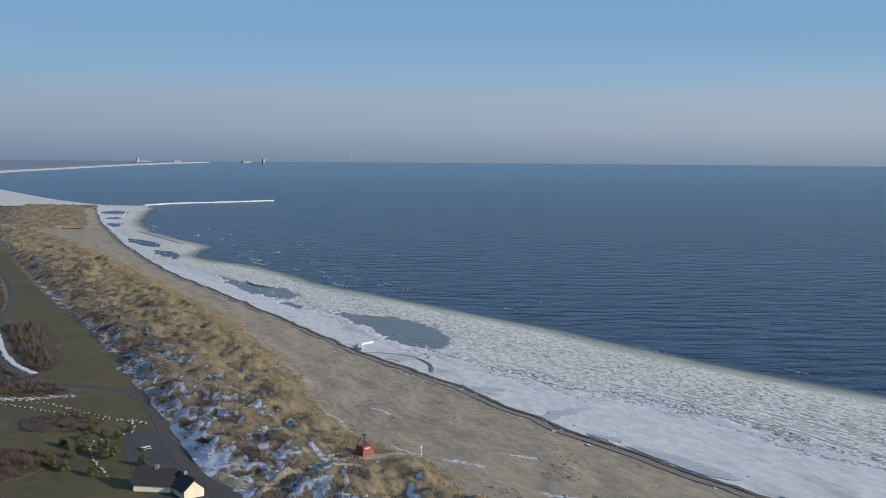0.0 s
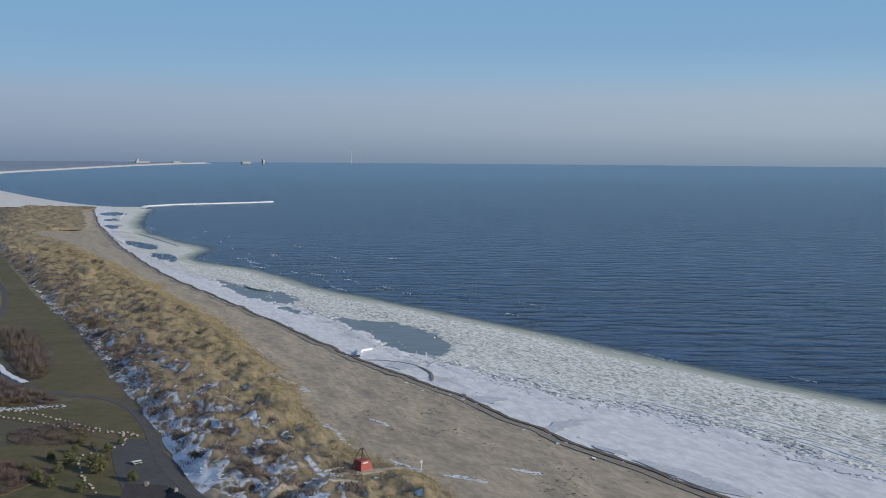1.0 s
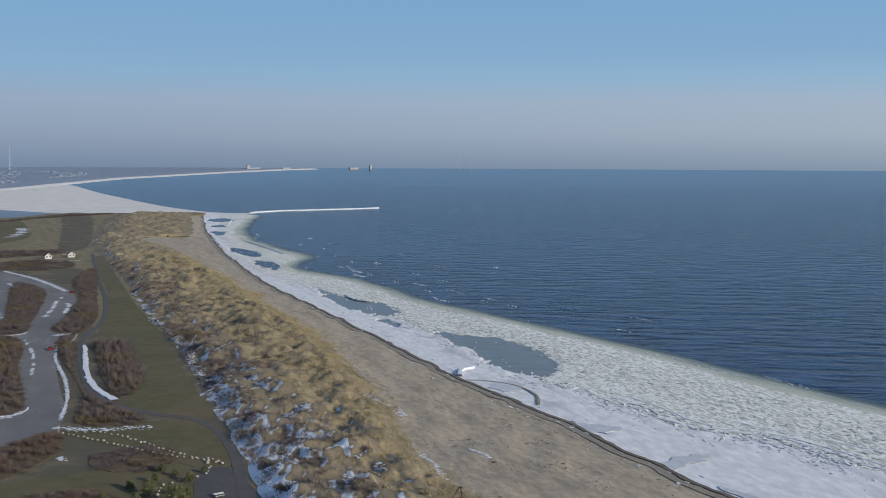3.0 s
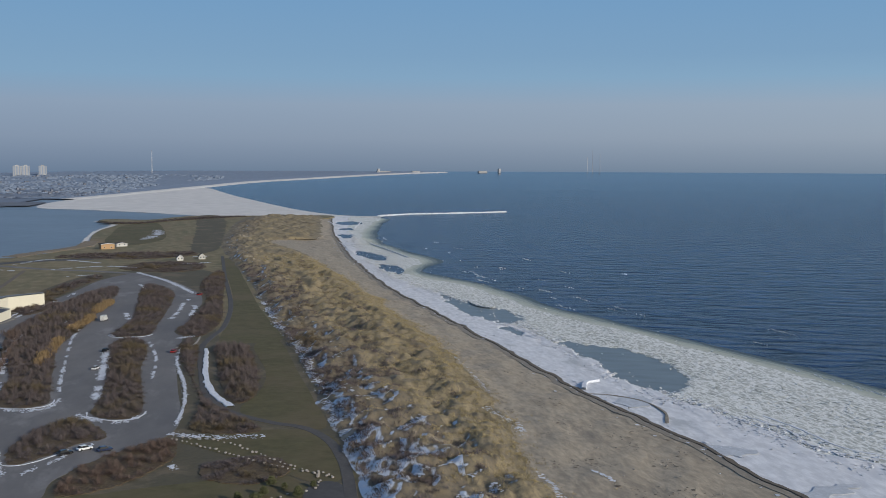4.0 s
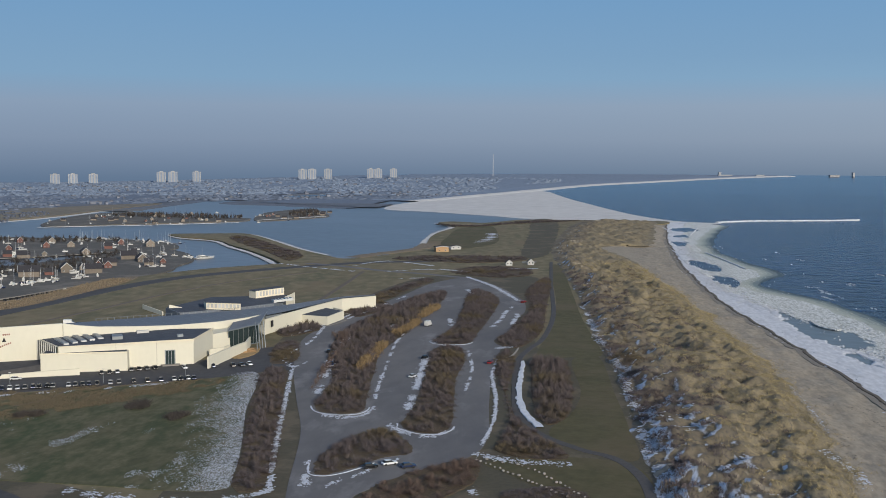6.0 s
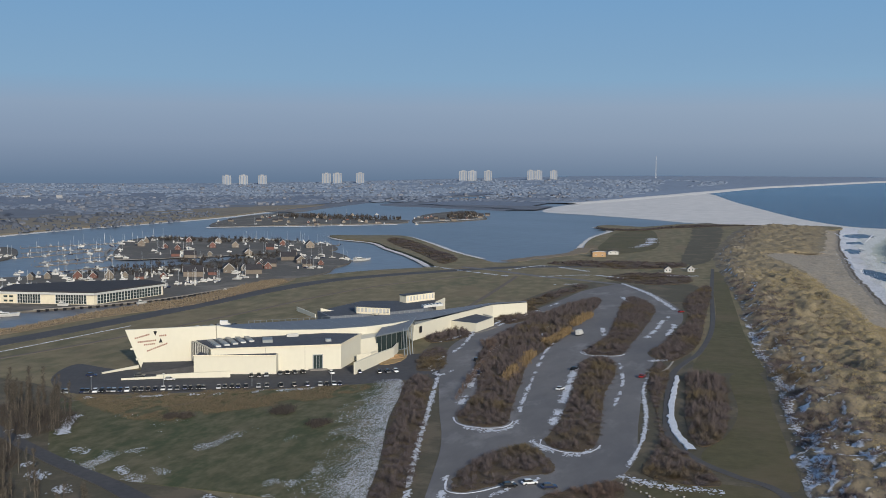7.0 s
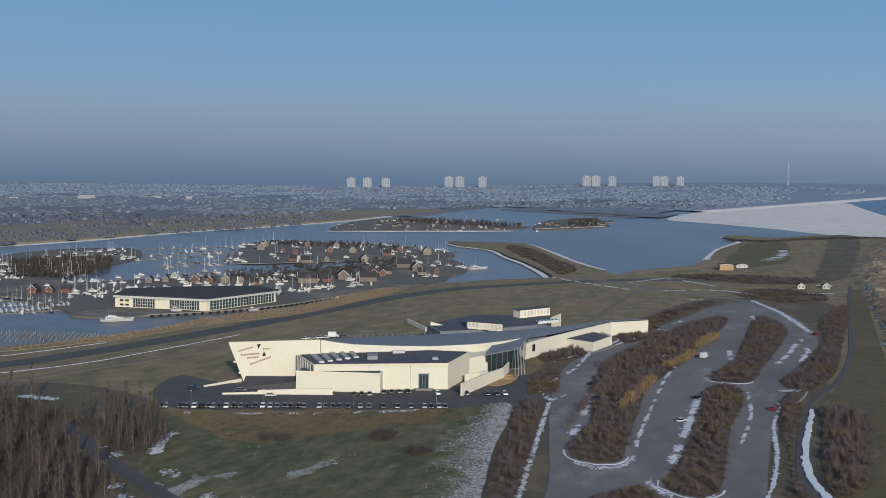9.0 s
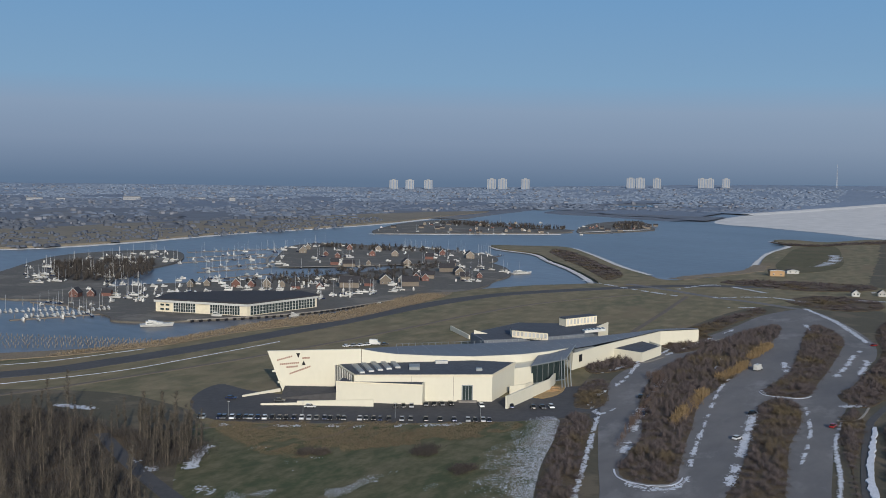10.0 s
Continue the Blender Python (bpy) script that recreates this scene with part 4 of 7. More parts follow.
# ---- snow, thickets, trees ----
SNOW_STRIPS = [
    ([(-124, 256), (-101, 252), (-82, 256), (-74, 264)], 2.5), ([(-112, 418), (-96, 350), (-83, 296), (-75, 264)], 1.5), ([(-84, 345), (-72, 342), (-67, 351), (-69, 368)], 1.4),
    ([(-84, 534), (-83, 489), (-77, 433), (-73, 398), (-69, 368)], 1.6), ([(-58, 334), (-51, 325), (-43, 322), (-37, 332)], 1.5), ([(-55, 350), (-58, 389), (-61, 422), (-64, 454)], 3.6),
    ([(-72, 290), (-68, 273), (-64, 268)], 2.2), ([(-63, 268), (-58, 276), (-54, 284), (-48, 296)], 1.2), ([(-28, 304), (-21, 301), (-13, 299), (-1, 298)], 1.6),
    ([(-27, 316), (-26, 343), (-28, 377), (-33, 418), (-34, 450)], 1.5), ([(-68, 494), (-60, 485), (-51, 488)], 1.4), ([(-83, 780), (-59, 722), (-38, 650)], 4.0), ([(-75, 704), (-68, 679)], 3),
    ([(-28, 288), (-26, 276), (-22, 257)], 2.2), ([(-39, 478), (-25, 487)], 2.5), ([(-44, 540), (-42, 568), (-41, 603)], 3), ([(-122, 439), (-113, 423), (-110, 437)], 1.3),
    ([(-123, 455), (-122, 486), (-127, 529)], 2.0), ([(-263, 874), (-209, 830), (-173, 807)], 4), ([(-147, 811), (-115, 833), (-87, 818)], 5), ([(-182, 853), (-163, 897), (-119, 861)], 5),
    ([(-121, 560), (-113, 622), (-107, 664)], 2), ([(-214, 298), (-203, 293), (-198, 290)], 2.2), ([(-196, 299), (-203, 312), (-207, 321)], 4), ([(-183, 286), (-174, 282), (-160, 273), (-146, 262)], 1.6), ([(-188, 272), (-176, 260), (-160, 250)], 4), ([(-288, 342), (-274, 343)], 6), ([(-108, 500), (-103, 450), (-95, 400), (-90, 372)], 4),
    ([(-40, 620), (-34, 585), (-36, 540)], 3), ([(-103, 600), (-96, 560), (-92, 520)], 1.5), ([(-48, 470), (-42, 430), (-40, 390)], 1.5), ([(-70, 575), (-64, 540)], 3), ([(-135, 500), (-127, 540), (-121, 600)], 2.0),
    ([(-223, 344), (-190, 360), (-150, 384)], 1.0), ([(-60, 850), (-42, 850), (-30, 860)], 4), ([(-112, 1120), (-104, 1200), (-110, 1290)], 14), ([(-60, 905), (-40, 912)], 4), ([(-128, 760), (-100, 775)], 4)]


def flakes(name, x, y, size, z, material, label, rng):
    """Thin irregular crusts of snow lying on the ground."""
    n = len(x)
    a0 = rng.uniform(0, math.tau, n)
    s = size * rng.lognormal(0, 0.45, n)
    v = np.empty((n, 6, 3))
    for k in range(6):
        a = a0 + k * math.tau / 6
        r = s * rng.uniform(0.55, 1.25, n)
        v[:, k] = np.stack([x + r * np.cos(a), y + 1.0 * r * np.sin(a), z + rng.uniform(0.0, 0.05, n)], 1)
    return tagged(quick_mesh(name, v.reshape(-1, 3), 6, material), label, "snow", kind="stuff")


def quick_mesh(name, verts, corners, material):
    """Many separate faces with the same number of corners."""
    me = bpy.data.meshes.new(name)
    n = len(verts) // corners
    me.vertices.add(len(verts))
    me.vertices.foreach_set("co", np.ascontiguousarray(verts, dtype=np.float32).ravel())
    me.loops.add(len(verts))
    me.loops.foreach_set("vertex_index", np.arange(len(verts), dtype=np.int32))
    me.polygons.add(n)
    me.polygons.foreach_set("loop_start", np.arange(0, n * corners, corners, dtype=np.int32))
    me.update(calc_edges=True)
    me.materials.append(material)
    return new(name, me)


rng = np.random.default_rng(17)
for k, (pts, w) in enumerate(SNOW_STRIPS):
    line = resample(smooth_line(pts), 120)
    length = float(np.linalg.norm(np.diff(line, axis=0), axis=1).sum())
    n = int(length * w * 7.5)
    at = line[rng.integers(0, 120, n)]
    dens = np.array([wob(p[0], p[1], 7, k) for p in at]) > (-0.35 if k in (1, 4, 5, 8, 9, 11) else 0.0)
    at = at[dens]
    flakes("snow_patch", at[:, 0] + rng.normal(0, w * 0.19, len(at)), at[:, 1] + rng.normal(0, 1.2, len(at)), 0.26, 2.24, M_SNOW, "thin crust of old snow beside shrubs", rng)
ribbon("snow_bank", [(-23, 450), (-22, 420), (-21, 393), (-18, 362), (-11, 338)], (1.3, 2.5), 2.4, M_SNOW, "curved bank of deep old snow", "snow", 0.9, 3, steps=24, kind="stuff", thick=0.4)


def scatter(outline, per_m2, seed):
    """Random places inside an outline."""
    line = smooth_line(outline, 6, True)
    rng = np.random.default_rng(seed)
    lo, hi = line.min(0), line.max(0)
    n = int((hi[0] - lo[0]) * (hi[1] - lo[1]) * per_m2)
    x, y = rng.uniform(lo[0], hi[0], n), rng.uniform(lo[1], hi[1], n)
    good = inside(line, x, y)
    return x[good], y[good], rng


def blades(name, x, y, z, height, width, count, material, rng, lean=0.35, spread=0.5, outline=None):
    """Clumps of slivers that fan out: shrubs, tufts and far woods."""
    n = len(x)
    h = height * rng.uniform(0.55, 1.1, n) * np.array([1 + 0.45 * wob(a, b, 14, 4) for a, b in zip(x, y)])
    if outline is not None:                                   # lower towards the edge
        edge = resample(np.vstack([smooth_line(outline, 6, True), [outline[0]]]), 220)
        d = np.min(np.hypot(x[:, None] - edge[None, :, 0], (y[:, None] - edge[None, :, 1]) * 0.6), axis=1)
        h *= np.clip(0.3 + d / 5, 0.3, 1.0)
    X, Y, Z, H = (np.repeat(v, count) for v in (x, y, np.broadcast_to(z, x.shape), h))
    m = n * count
    a = rng.uniform(0, math.tau, m)
    bx, by = X + rng.normal(0, spread, m), Y + rng.normal(0, spread * 1.4, m)
    w = width * rng.uniform(0.5, 1.3, m)
    top = H * rng.uniform(0.3, 1.0, m)
    low = top * rng.uniform(0.0, 0.5, m)
    la = rng.uniform(0, math.tau, m)
    ll = top * lean * rng.uniform(0.1, 1.2, m)
    v = np.empty((m, 4, 3))
    v[:, 0] = np.stack([bx - np.cos(a) * w * .4, by - np.sin(a) * w * .4, Z + low - 0.1], 1)
    v[:, 1] = np.stack([bx + np.cos(a) * w * .4, by + np.sin(a) * w * .4, Z + low - 0.1], 1)
    v[:, 2] = np.stack([bx + np.cos(a) * w + np.cos(la) * ll * .7, by + np.sin(a) * w + np.sin(la) * ll * .7, Z + low + (top - low) * 0.7], 1)
    v[:, 3] = np.stack([bx - np.cos(a) * w * .3 + np.cos(la) * ll, by - np.sin(a) * w * .3 + np.sin(la) * ll, Z + top], 1)
    return quick_mesh(name, v.reshape(-1, 3), 4, material)


def shrubs(name, x, y, z, height, radius, count, width, material, label, rng, category="shrubs", outline=None):
    """Rounded bare shrubs: twigs that fan out from each base into a dome."""
    n = len(x)
    h = height * rng.uniform(0.7, 1.1, n) * np.array([1 + 0.45 * wob(a, b, 13, 4) for a, b in zip(x, y)])
    rr = radius * rng.uniform(0.6, 1.25, n)
    if outline is not None:                                   # lower towards the edge
        edge = resample(np.vstack([smooth_line(outline, 6, True), [outline[0]]]), 220)
        h *= np.clip(0.4 + np.min(np.hypot(x[:, None] - edge[None, :, 0], (y[:, None] - edge[None, :, 1]) * 0.6), axis=1) / 5, 0.4, 1.0)
    X, Y, H, R = (np.repeat(v, count) for v in (x, y, h, rr))
    m = n * count
    a, e = rng.uniform(0, math.tau, m), np.arcsin(rng.uniform(0.12, 1.0, m))
    reach = rng.uniform(0.75, 1.1, m)
    tip = np.stack([R * np.cos(e) * np.cos(a) * reach, R * np.cos(e) * np.sin(a) * reach, H * np.sin(e) * reach], 1)
    base = tip * rng.uniform(0.25, 0.7, m)[:, None] + rng.normal(0, 0.12, (m, 3))
    side = np.stack([-np.sin(a), np.cos(a), rng.uniform(-.6, .6, m)], 1) * (width * rng.uniform(0.5, 1.2, m))[:, None]
    o = np.stack([X, Y, np.repeat(np.broadcast_to(z, x.shape), count)], 1)
    v = np.empty((m, 3, 3))
    v[:, 0], v[:, 1], v[:, 2] = o + base - side * .4, o + base + side * .4, o + tip + side
    return tagged(quick_mesh(name, v.reshape(-1, 3), 3, material), label, category, kind="stuff")


# frost film on the field, thickest along the hedge
x, y, rng = scatter([(-172, 268), (-120, 262), (-86, 264), (-94, 300), (-108, 348), (-124, 410), (-143, 392), (-185, 364), (-222, 347), (-226, 336), (-205, 305)], 22.0, 18)
edge = np.interp(y, [262, 300, 348, 410], [-86, -94, -108, -124]) - x
patch = np.array([noise.noise(Vector((a / 16, b / 30, 3.3))) + 0.6 * noise.noise(Vector((a / 5, b / 9, 1.3))) for a, b in zip(x, y)])
keep = rng.uniform(0, 1, len(x)) < np.clip(1.1 - edge / (15 + 10 * patch), 0, 1) ** 1.4 * 0.9 + np.clip(patch - 0.34, 0, 0.3) * 2.2 * np.clip((330 - y) / 40, 0, 1)
flakes("frost", x[keep], y[keep], 0.10, 2.075, M_SNOW, "thin white frost and snow film on the field", rng)
# snow caught in the inland dunes
A, B = resample(smooth_line(LINE_MEADOW), 400), resample(smooth_line(LINE_DUNE), 400)
track_pts = np.vstack([resample(smooth_line(p), 60) for p in TRACKS])


def dune_spots(n, y0, y1, u0, u1, rng):
    """Random places on the dunes, off the tracks: x, y, how far across."""
    y = rng.uniform(y0, y1, n)
    u = rng.uniform(u0, u1, n)
    x = np.interp(y, MY, MX) * (1 - u) + np.interp(y, DY, DX) * u
    far = (np.hypot(x - 63, (y - 199) * 0.7) > 4.5) & (np.min(np.hypot(x[:, None] - track_pts[None, :, 0], y[:, None] - track_pts[None, :, 1]), axis=1) > 1.5)
    return x[far], y[far], u[far]


def fleck(x, y, sx, sy, seed):
    return np.array([noise.noise(Vector((a / sx, b / sy, seed))) for a, b in zip(x, y)])


x, y, u = dune_spots(60000, 140, 760, 0.01, 0.72, rng)
edge = np.interp(y, [140, 290, 380, 760], [0.62, 0.55, 0.30, 0.16])
n = fleck(x, y, 3.4, 4.0, 8.0) + 0.6 * fleck(x, y, 14, 22, 2.0)
off_sun = np.array([on_dune(a + 0.9, b - 0.4) - on_dune(a - 0.9, b + 0.4) for a, b in zip(x, y)])
keep = 0.7 * n + 0.35 * off_sun - np.clip(u - edge, 0, 1) * 2.2 - np.interp(y, [140, 340, 500], [0, 0.03, 0.14]) > 0.28
x, y, u = x[keep], y[keep], u[keep]
z = np.array([on_dune(a, b) for a, b in zip(x, y)])
flakes("dune_snow", x, y, 0.30, z + 0.10, M_SNOW, "patches of old snow between dune tufts", rng)


THICKETS = [
    ([(-87, 357), (-92, 402), (-107, 458), (-114, 512), (-112, 560), (-107, 610), (-98, 668), (-88, 690), (-83, 655), (-83, 600), (-83, 550), (-83, 508), (-85, 464), (-79, 417), (-73, 374), (-70, 352), (-78, 347)], 4.0, M_TWIG),
    ([(-54, 337), (-55, 374), (-59, 414), (-64, 466), (-60, 482), (-52, 476), (-47, 448), (-46, 410), (-43, 381), (-39, 342), (-40, 329), (-45, 326), (-51, 330)], 3.3, M_TWIG),
    ([(-67, 494), (-63, 540), (-66, 600), (-71, 685), (-65, 700), (-50, 654), (-48, 582), (-49, 525), (-50, 494), (-57, 488)], 3.0, M_TWIG),
    ([(-67, 280), (-70, 296), (-66, 318), (-58, 328), (-48, 314), (-46, 303), (-53, 297), (-60, 284)], 3.4, M_TWIG),
    ([(-23, 313), (-21, 342), (-25, 383), (-32, 425), (-35, 462), (-30, 476), (-26, 439), (-25, 383), (-19, 350), (-9, 325), (-2, 305), (-14, 303)], 3.6, M_TWIG),
    ([(-39, 497), (-35, 530), (-29, 618), (-36, 690), (-29, 776), (-22, 760), (-20, 619), (-19, 532), (-27, 484)], 3.2, M_TWIG),
    ([(-122, 412), (-114, 416), (-101, 366), (-88, 319), (-77, 268), (-85, 266), (-93, 299), (-107, 348)], 3.6, M_TWIG),
    ([(-19, 456), (-6, 452), (-2, 385), (-4, 352), (-10, 344), (-15, 374), (-18, 420)], 5.6, M_TWIG),
    ([(-50, 270), (-40, 288), (-28, 300), (-25, 284), (-28, 271), (-38, 255), (-50, 250)], 3.0, M_RUST),
    ([(-126, 434), (-134, 468), (-131, 486), (-122, 464), (-116, 438), (-121, 429)], 2.6, M_TWIG),
    ([(-131, 592), (-122, 612), (-124, 640), (-112, 622), (-116, 590), (-126, 580)], 2.8, M_TWIG),
    ([(-145, 508), (-141, 532), (-133, 536), (-126, 522), (-136, 498)], 5.0, M_TWIG),
    ([(-130, 640), (-118, 640), (-112, 690), (-104, 750), (-112, 765), (-124, 700)], 3.0, M_TWIG),
    ([(-165, 925), (-140, 955), (-60, 965), (-52, 925), (-92, 895), (-136, 905)], 2.6, M_TWIG),
    ([(-98, 812), (-66, 782), (-40, 800), (-44, 850), (-70, 868), (-92, 850)], 2.2, M_TWIG),
    ([(-124, 574), (-120, 592), (-112, 612), (-106, 604), (-112, 580), (-118, 566)], 4.5, M_TWIG),
    ([(-205, 1475), (-150, 1452), (-108, 1540), (-60, 1600), (60, 1632), (0, 1612), (-100, 1500), (-150, 1420)], 3, M_TWIG),
    ([(-252, 950), (-300, 1040), (-352, 1135), (-392, 1190), (-388, 1150), (-345, 1065), (-306, 1000), (-262, 915), (-245, 890)], 2.2, M_TWIG),
    ([(-16, 272), (0, 276), (5, 262), (-4, 252), (-16, 258)], 2.0, M_TWIG),
    ([(-46, 222), (-30, 240), (-15, 238), (-10, 222), (-30, 208)], 2.6, M_RUST),
    ([(-60, 190), (-44, 214), (-30, 204), (-20, 190), (-40, 170)], 2.6, M_TWIG)]
for k, (outline, h, mat) in enumerate(THICKETS):
    fill("shrub_bed", outline, 2.16 + 0.004 * k, M_SOIL, "leaf covered soil under bare shrubs", "shrub bed", skirt=0.3, ragged=0.6)
    near = min(q[1] for q in outline)
    close = near < 600
    x, y, rng = scatter(outline, 0.17 if close else 0.035, 20 + k)
    shrubs("thicket", x, y, 2.1, h * 0.78, 2.2 if close else 4.0, 155 if close else 100, 0.09 if close else 0.29, mat, "dense thicket of bare winter shrubs", rng, outline=outline)
# rusty and golden streak along the western bed
M_OCHREGRASS = surface("ochre dead grass", [(0.225, 0.155, 0.080), (0.165, 0.120, 0.068)], 0.3, bump=0, island=0.3)
rng = np.random.default_rng(61)
for line in ([(-85.5, 421), (-86.5, 446), (-86.5, 475)], [(-87, 508), (-84.5, 528), (-82.5, 546)], [(-84, 568), (-82.5, 590), (-81, 610)]):
    at = resample(smooth_line(line), 220)
    at = at + rng.normal(0, 0.8, at.shape)
    tagged(blades("dead_grass", at[:, 0], at[:, 1], 2.2, 3.0, 0.16, 22, M_OCHREGRASS, rng, 0.5, 0.6), "ochre dead grass along the shrub bed", "grass", kind="stuff")
x, y, rng = scatter([(-116, 500), (-104, 470), (-100, 420), (-94, 380), (-100, 440), (-108, 500)], 0.5, 62)
shrubs("thicket", x, y, 2.1, 3.6, 1.5, 60, 0.085, M_RUST, "reddish bare shrubs", rng)

# marram on the dunes, thicker to the sea
x, y, u = dune_spots(62000, 130, 900, 0.04, 1.0, rng)
n = fleck(x, y, 2.8, 3.2, 2.0) + 0.35 * fleck(x, y, 16, 22, 5.0)
keep = n + (u - np.interp(y, [130, 290, 400], [0.72, 0.62, 0.42])) * 0.8 > 0.12
x, y, u = x[keep], y[keep], u[keep]
x = x + np.where(u > 0.93, rng.exponential(1.6, len(x)), 0)
z = np.array([on_dune(a, b) if v < 0.99 else on_sand(a, b) for a, b, v in zip(x, y, u)])
tagged(blades("marram_grass", x, y, z, 0.55, 0.12, 6, M_GOLD, rng, 1.2, 0.45), "golden tufts of marram grass on the dunes", "grass", kind="stuff")
x, y, u = dune_spots(26000, 130, 820, 0.03, 0.8, rng)
n = fleck(x, y, 6, 7, 7.0) + 0.4 * fleck(x, y, 25, 60, 3.0)
keep = n > 0.10 + 0.30 * u
x, y, u = x[keep], y[keep], u[keep]
z = np.array([on_dune(a, b) for a, b in zip(x, y)])
tagged(blades("dune_scrub", x, y, z, 1.1, 0.12, 11, M_TWIG, rng, 0.9, 0.7), "dark low scrub in dune hollows", "shrubs", kind="stuff")
for pts, w in BEACH_SNOW:
    line = resample(smooth_line(pts), 80)
    at = line[rng.integers(0, 80, int(110 * w + 20))] + rng.normal(0, 1, (int(110 * w + 20), 2)) * (w * 0.6, w * 1.4)
    flakes("beach_snow", at[:, 0], at[:, 1], 0.28, np.array([max(on_sand(a, b), on_dune(a, b) if a < np.interp(b, DY, DX) else 0) for a, b in at]) + 0.06, M_SNOW, "thin drift of old snow on the sand", rng)
# dark trodden lumps of sand
x, y = rng.uniform(70, 128, 5000), rng.uniform(130, 420, 5000)
keep = (x > np.interp(y, DY, DX) + 2) & (x < np.interp(y, [130, 211, 282, 373, 440], [136, 124, 117, 106, 100])) & (fleck(x, y, 9, 14, 6.0) > 0.22)
z = np.array([on_sand(a, b) for a, b in zip(x[keep], y[keep])])
tagged(flakes("sand_lumps", x[keep], y[keep], 0.22, z + 0.08, M_WRACK, "dark clods and wrack on the sand", rng), "dark clods and wrack scattered on the sand", "wrack")
# dark scrub mounds along the inner foot of the dunes, with snow below them
for cx, cy, w in ((19, 538, 4), (17, 490, 3), (21, 450, 4), (22, 416, 3.5), (25, 378, 4.5), (25, 350, 4), (26, 322, 4.5), (29, 298, 3), (34, 262, 4), (36, 236, 3.5), (42, 214, 3), (34, 200, 3)):
    x, y = cx + rng.normal(0, w * 0.6, 130), cy + rng.normal(0, w * 1.4, 130)
    z = np.array([on_dune(a, b) for a, b in zip(x, y)]) - 0.1
    shrubs("dune_scrub", x, y, z, 1.3, 1.1, 60, 0.07, M_TWIG, "dark mound of low dune scrub", rng)
line = resample(smooth_line([(3, 600), (7, 534), (13, 470), (17, 430), (18, 395), (19, 362), (20, 335), (21, 312)]), 200)
at = line[rng.integers(0, 200, 5200)] + rng.normal(0, 1, (5200, 2)) * (1.0, 2.5)
at = at[fleck(at[:, 0], at[:, 1], 5, 16, 3.0) > -0.08]
flakes("dune_snow", at[:, 0], at[:, 1], 0.24, np.array([max(2.1, on_dune(a, b)) for a, b in at]) + 0.08, M_SNOW, "streak of old snow along the dune foot", rng)
# dead grass on the field by the car row, and two low bushes
x, y, rng = scatter([(-224, 346), (-207, 358), (-160, 384), (-132, 398), (-138, 372), (-163, 342), (-178, 322), (-200, 330)], 3.0, 63)
keep = fleck(x, y, 14, 20, 4.0) + 0.5 * fleck(x, y, 3, 5, 1.0) > -0.12
tagged(blades("dead_grass", x[keep], y[keep], 2.06, 0.45, 0.16, 5, M_DEAD, rng, 1.2, 0.6), "brown dead grass on the field", "grass", kind="stuff")
for cx, cy, w in ((-145, 348, 4.0), (-127, 335, 3.0), (-176, 329, 2.0), (-172, 331, 1.6)):
    x, y = cx + rng.normal(0, w * 0.45, 60), cy + rng.normal(0, w * 0.6, 60)
    tagged(blades("bush", x, y, 2.06, 1.9, 0.08, 40, M_WOODTWIG, rng, 0.9, 0.6), "low dark bare bush on the field", "bush")
x, y, rng = scatter([(-364, 412), (-350, 443), (-341, 463), (-336, 508), (-325, 544), (-312, 580), (-309, 653), (-311, 714), (-330, 716), (-329, 617), (-345, 547), (-350, 478), (-362, 440)], 0.35, 70)
tagged(blades("reeds", x, y, 2.25, 1.3, 0.16, 14, M_REED, rng, 0.4, 1.1), "tall dry reeds along the canal", "reed", kind="stuff")


def tube(bm, a, b, ra, rb, sides=6):
    """A tapered stem between two points."""
    a, b = Vector(a), Vector(b)
    q = (b - a).to_track_quat("Z", "Y")
    rings = []
    for c, r in ((a, ra), (b, rb)):
        rings.append([bm.verts.new(c + q @ Vector((r * math.cos(k * math.tau / sides), r * math.sin(k * math.tau / sides), 0))) for k in range(sides)])
    for k in range(sides):
        bm.faces.new((rings[0][k], rings[0][(k + 1) % sides], rings[1][(k + 1) % sides], rings[1][k]))
    bm.faces.new(rings[1])


def bare_tree(seed, h, label):
    rng = random.Random(seed)
    t = thing("tree", 0, 0, 0, 0, label, "tree", "bare trees in the wood")
    bm = bmesh.new()
    p, r = Vector((0, 0, -0.3)), h * 0.010
    spine = [p]
    for k in range(7):
        q = p + Vector((rng.uniform(-.25, .25), rng.uniform(-.25, .25), h / 7))
        tube(bm, p, q, r, r * 0.8)
        p, r = q, r * 0.8
        spine.append(p)
    part("trunk", bm, M_BARK, t)
    limbs, crown = bmesh.new(), bmesh.new()
    for k in range(30):
        f = rng.uniform(0.25, 0.98)
        base = spine[int(f * 7)].lerp(spine[min(7, int(f * 7) + 1)], f * 7 % 1)
        a, l = rng.uniform(0, math.tau), h * rng.uniform(0.10, 0.2) * (1.25 - f)
        d = Vector((math.cos(a), math.sin(a), rng.uniform(0.7, 1.7))).normalized()
        tip = base + d * l
        tube(limbs, base, tip, h * 0.004, h * 0.0015, 4)
        for j in range(30):
            s = base.lerp(tip, rng.uniform(0.2, 1.05))
            e = s + Vector((rng.gauss(0, 1), rng.gauss(0, 1), rng.uniform(0.3, 2.0))) * h * 0.035
            w = Vector((rng.uniform(-1, 1), rng.uniform(-1, 1), 0)) * 0.035
            crown.faces.new([crown.verts.new(v) for v in (s - w, s + w, e)])
    tagged(part("branchwork", limbs, M_BARK, t), kind="stuff")
    tagged(part("crown", crown, M_CROWN, t), kind="stuff")
    return t


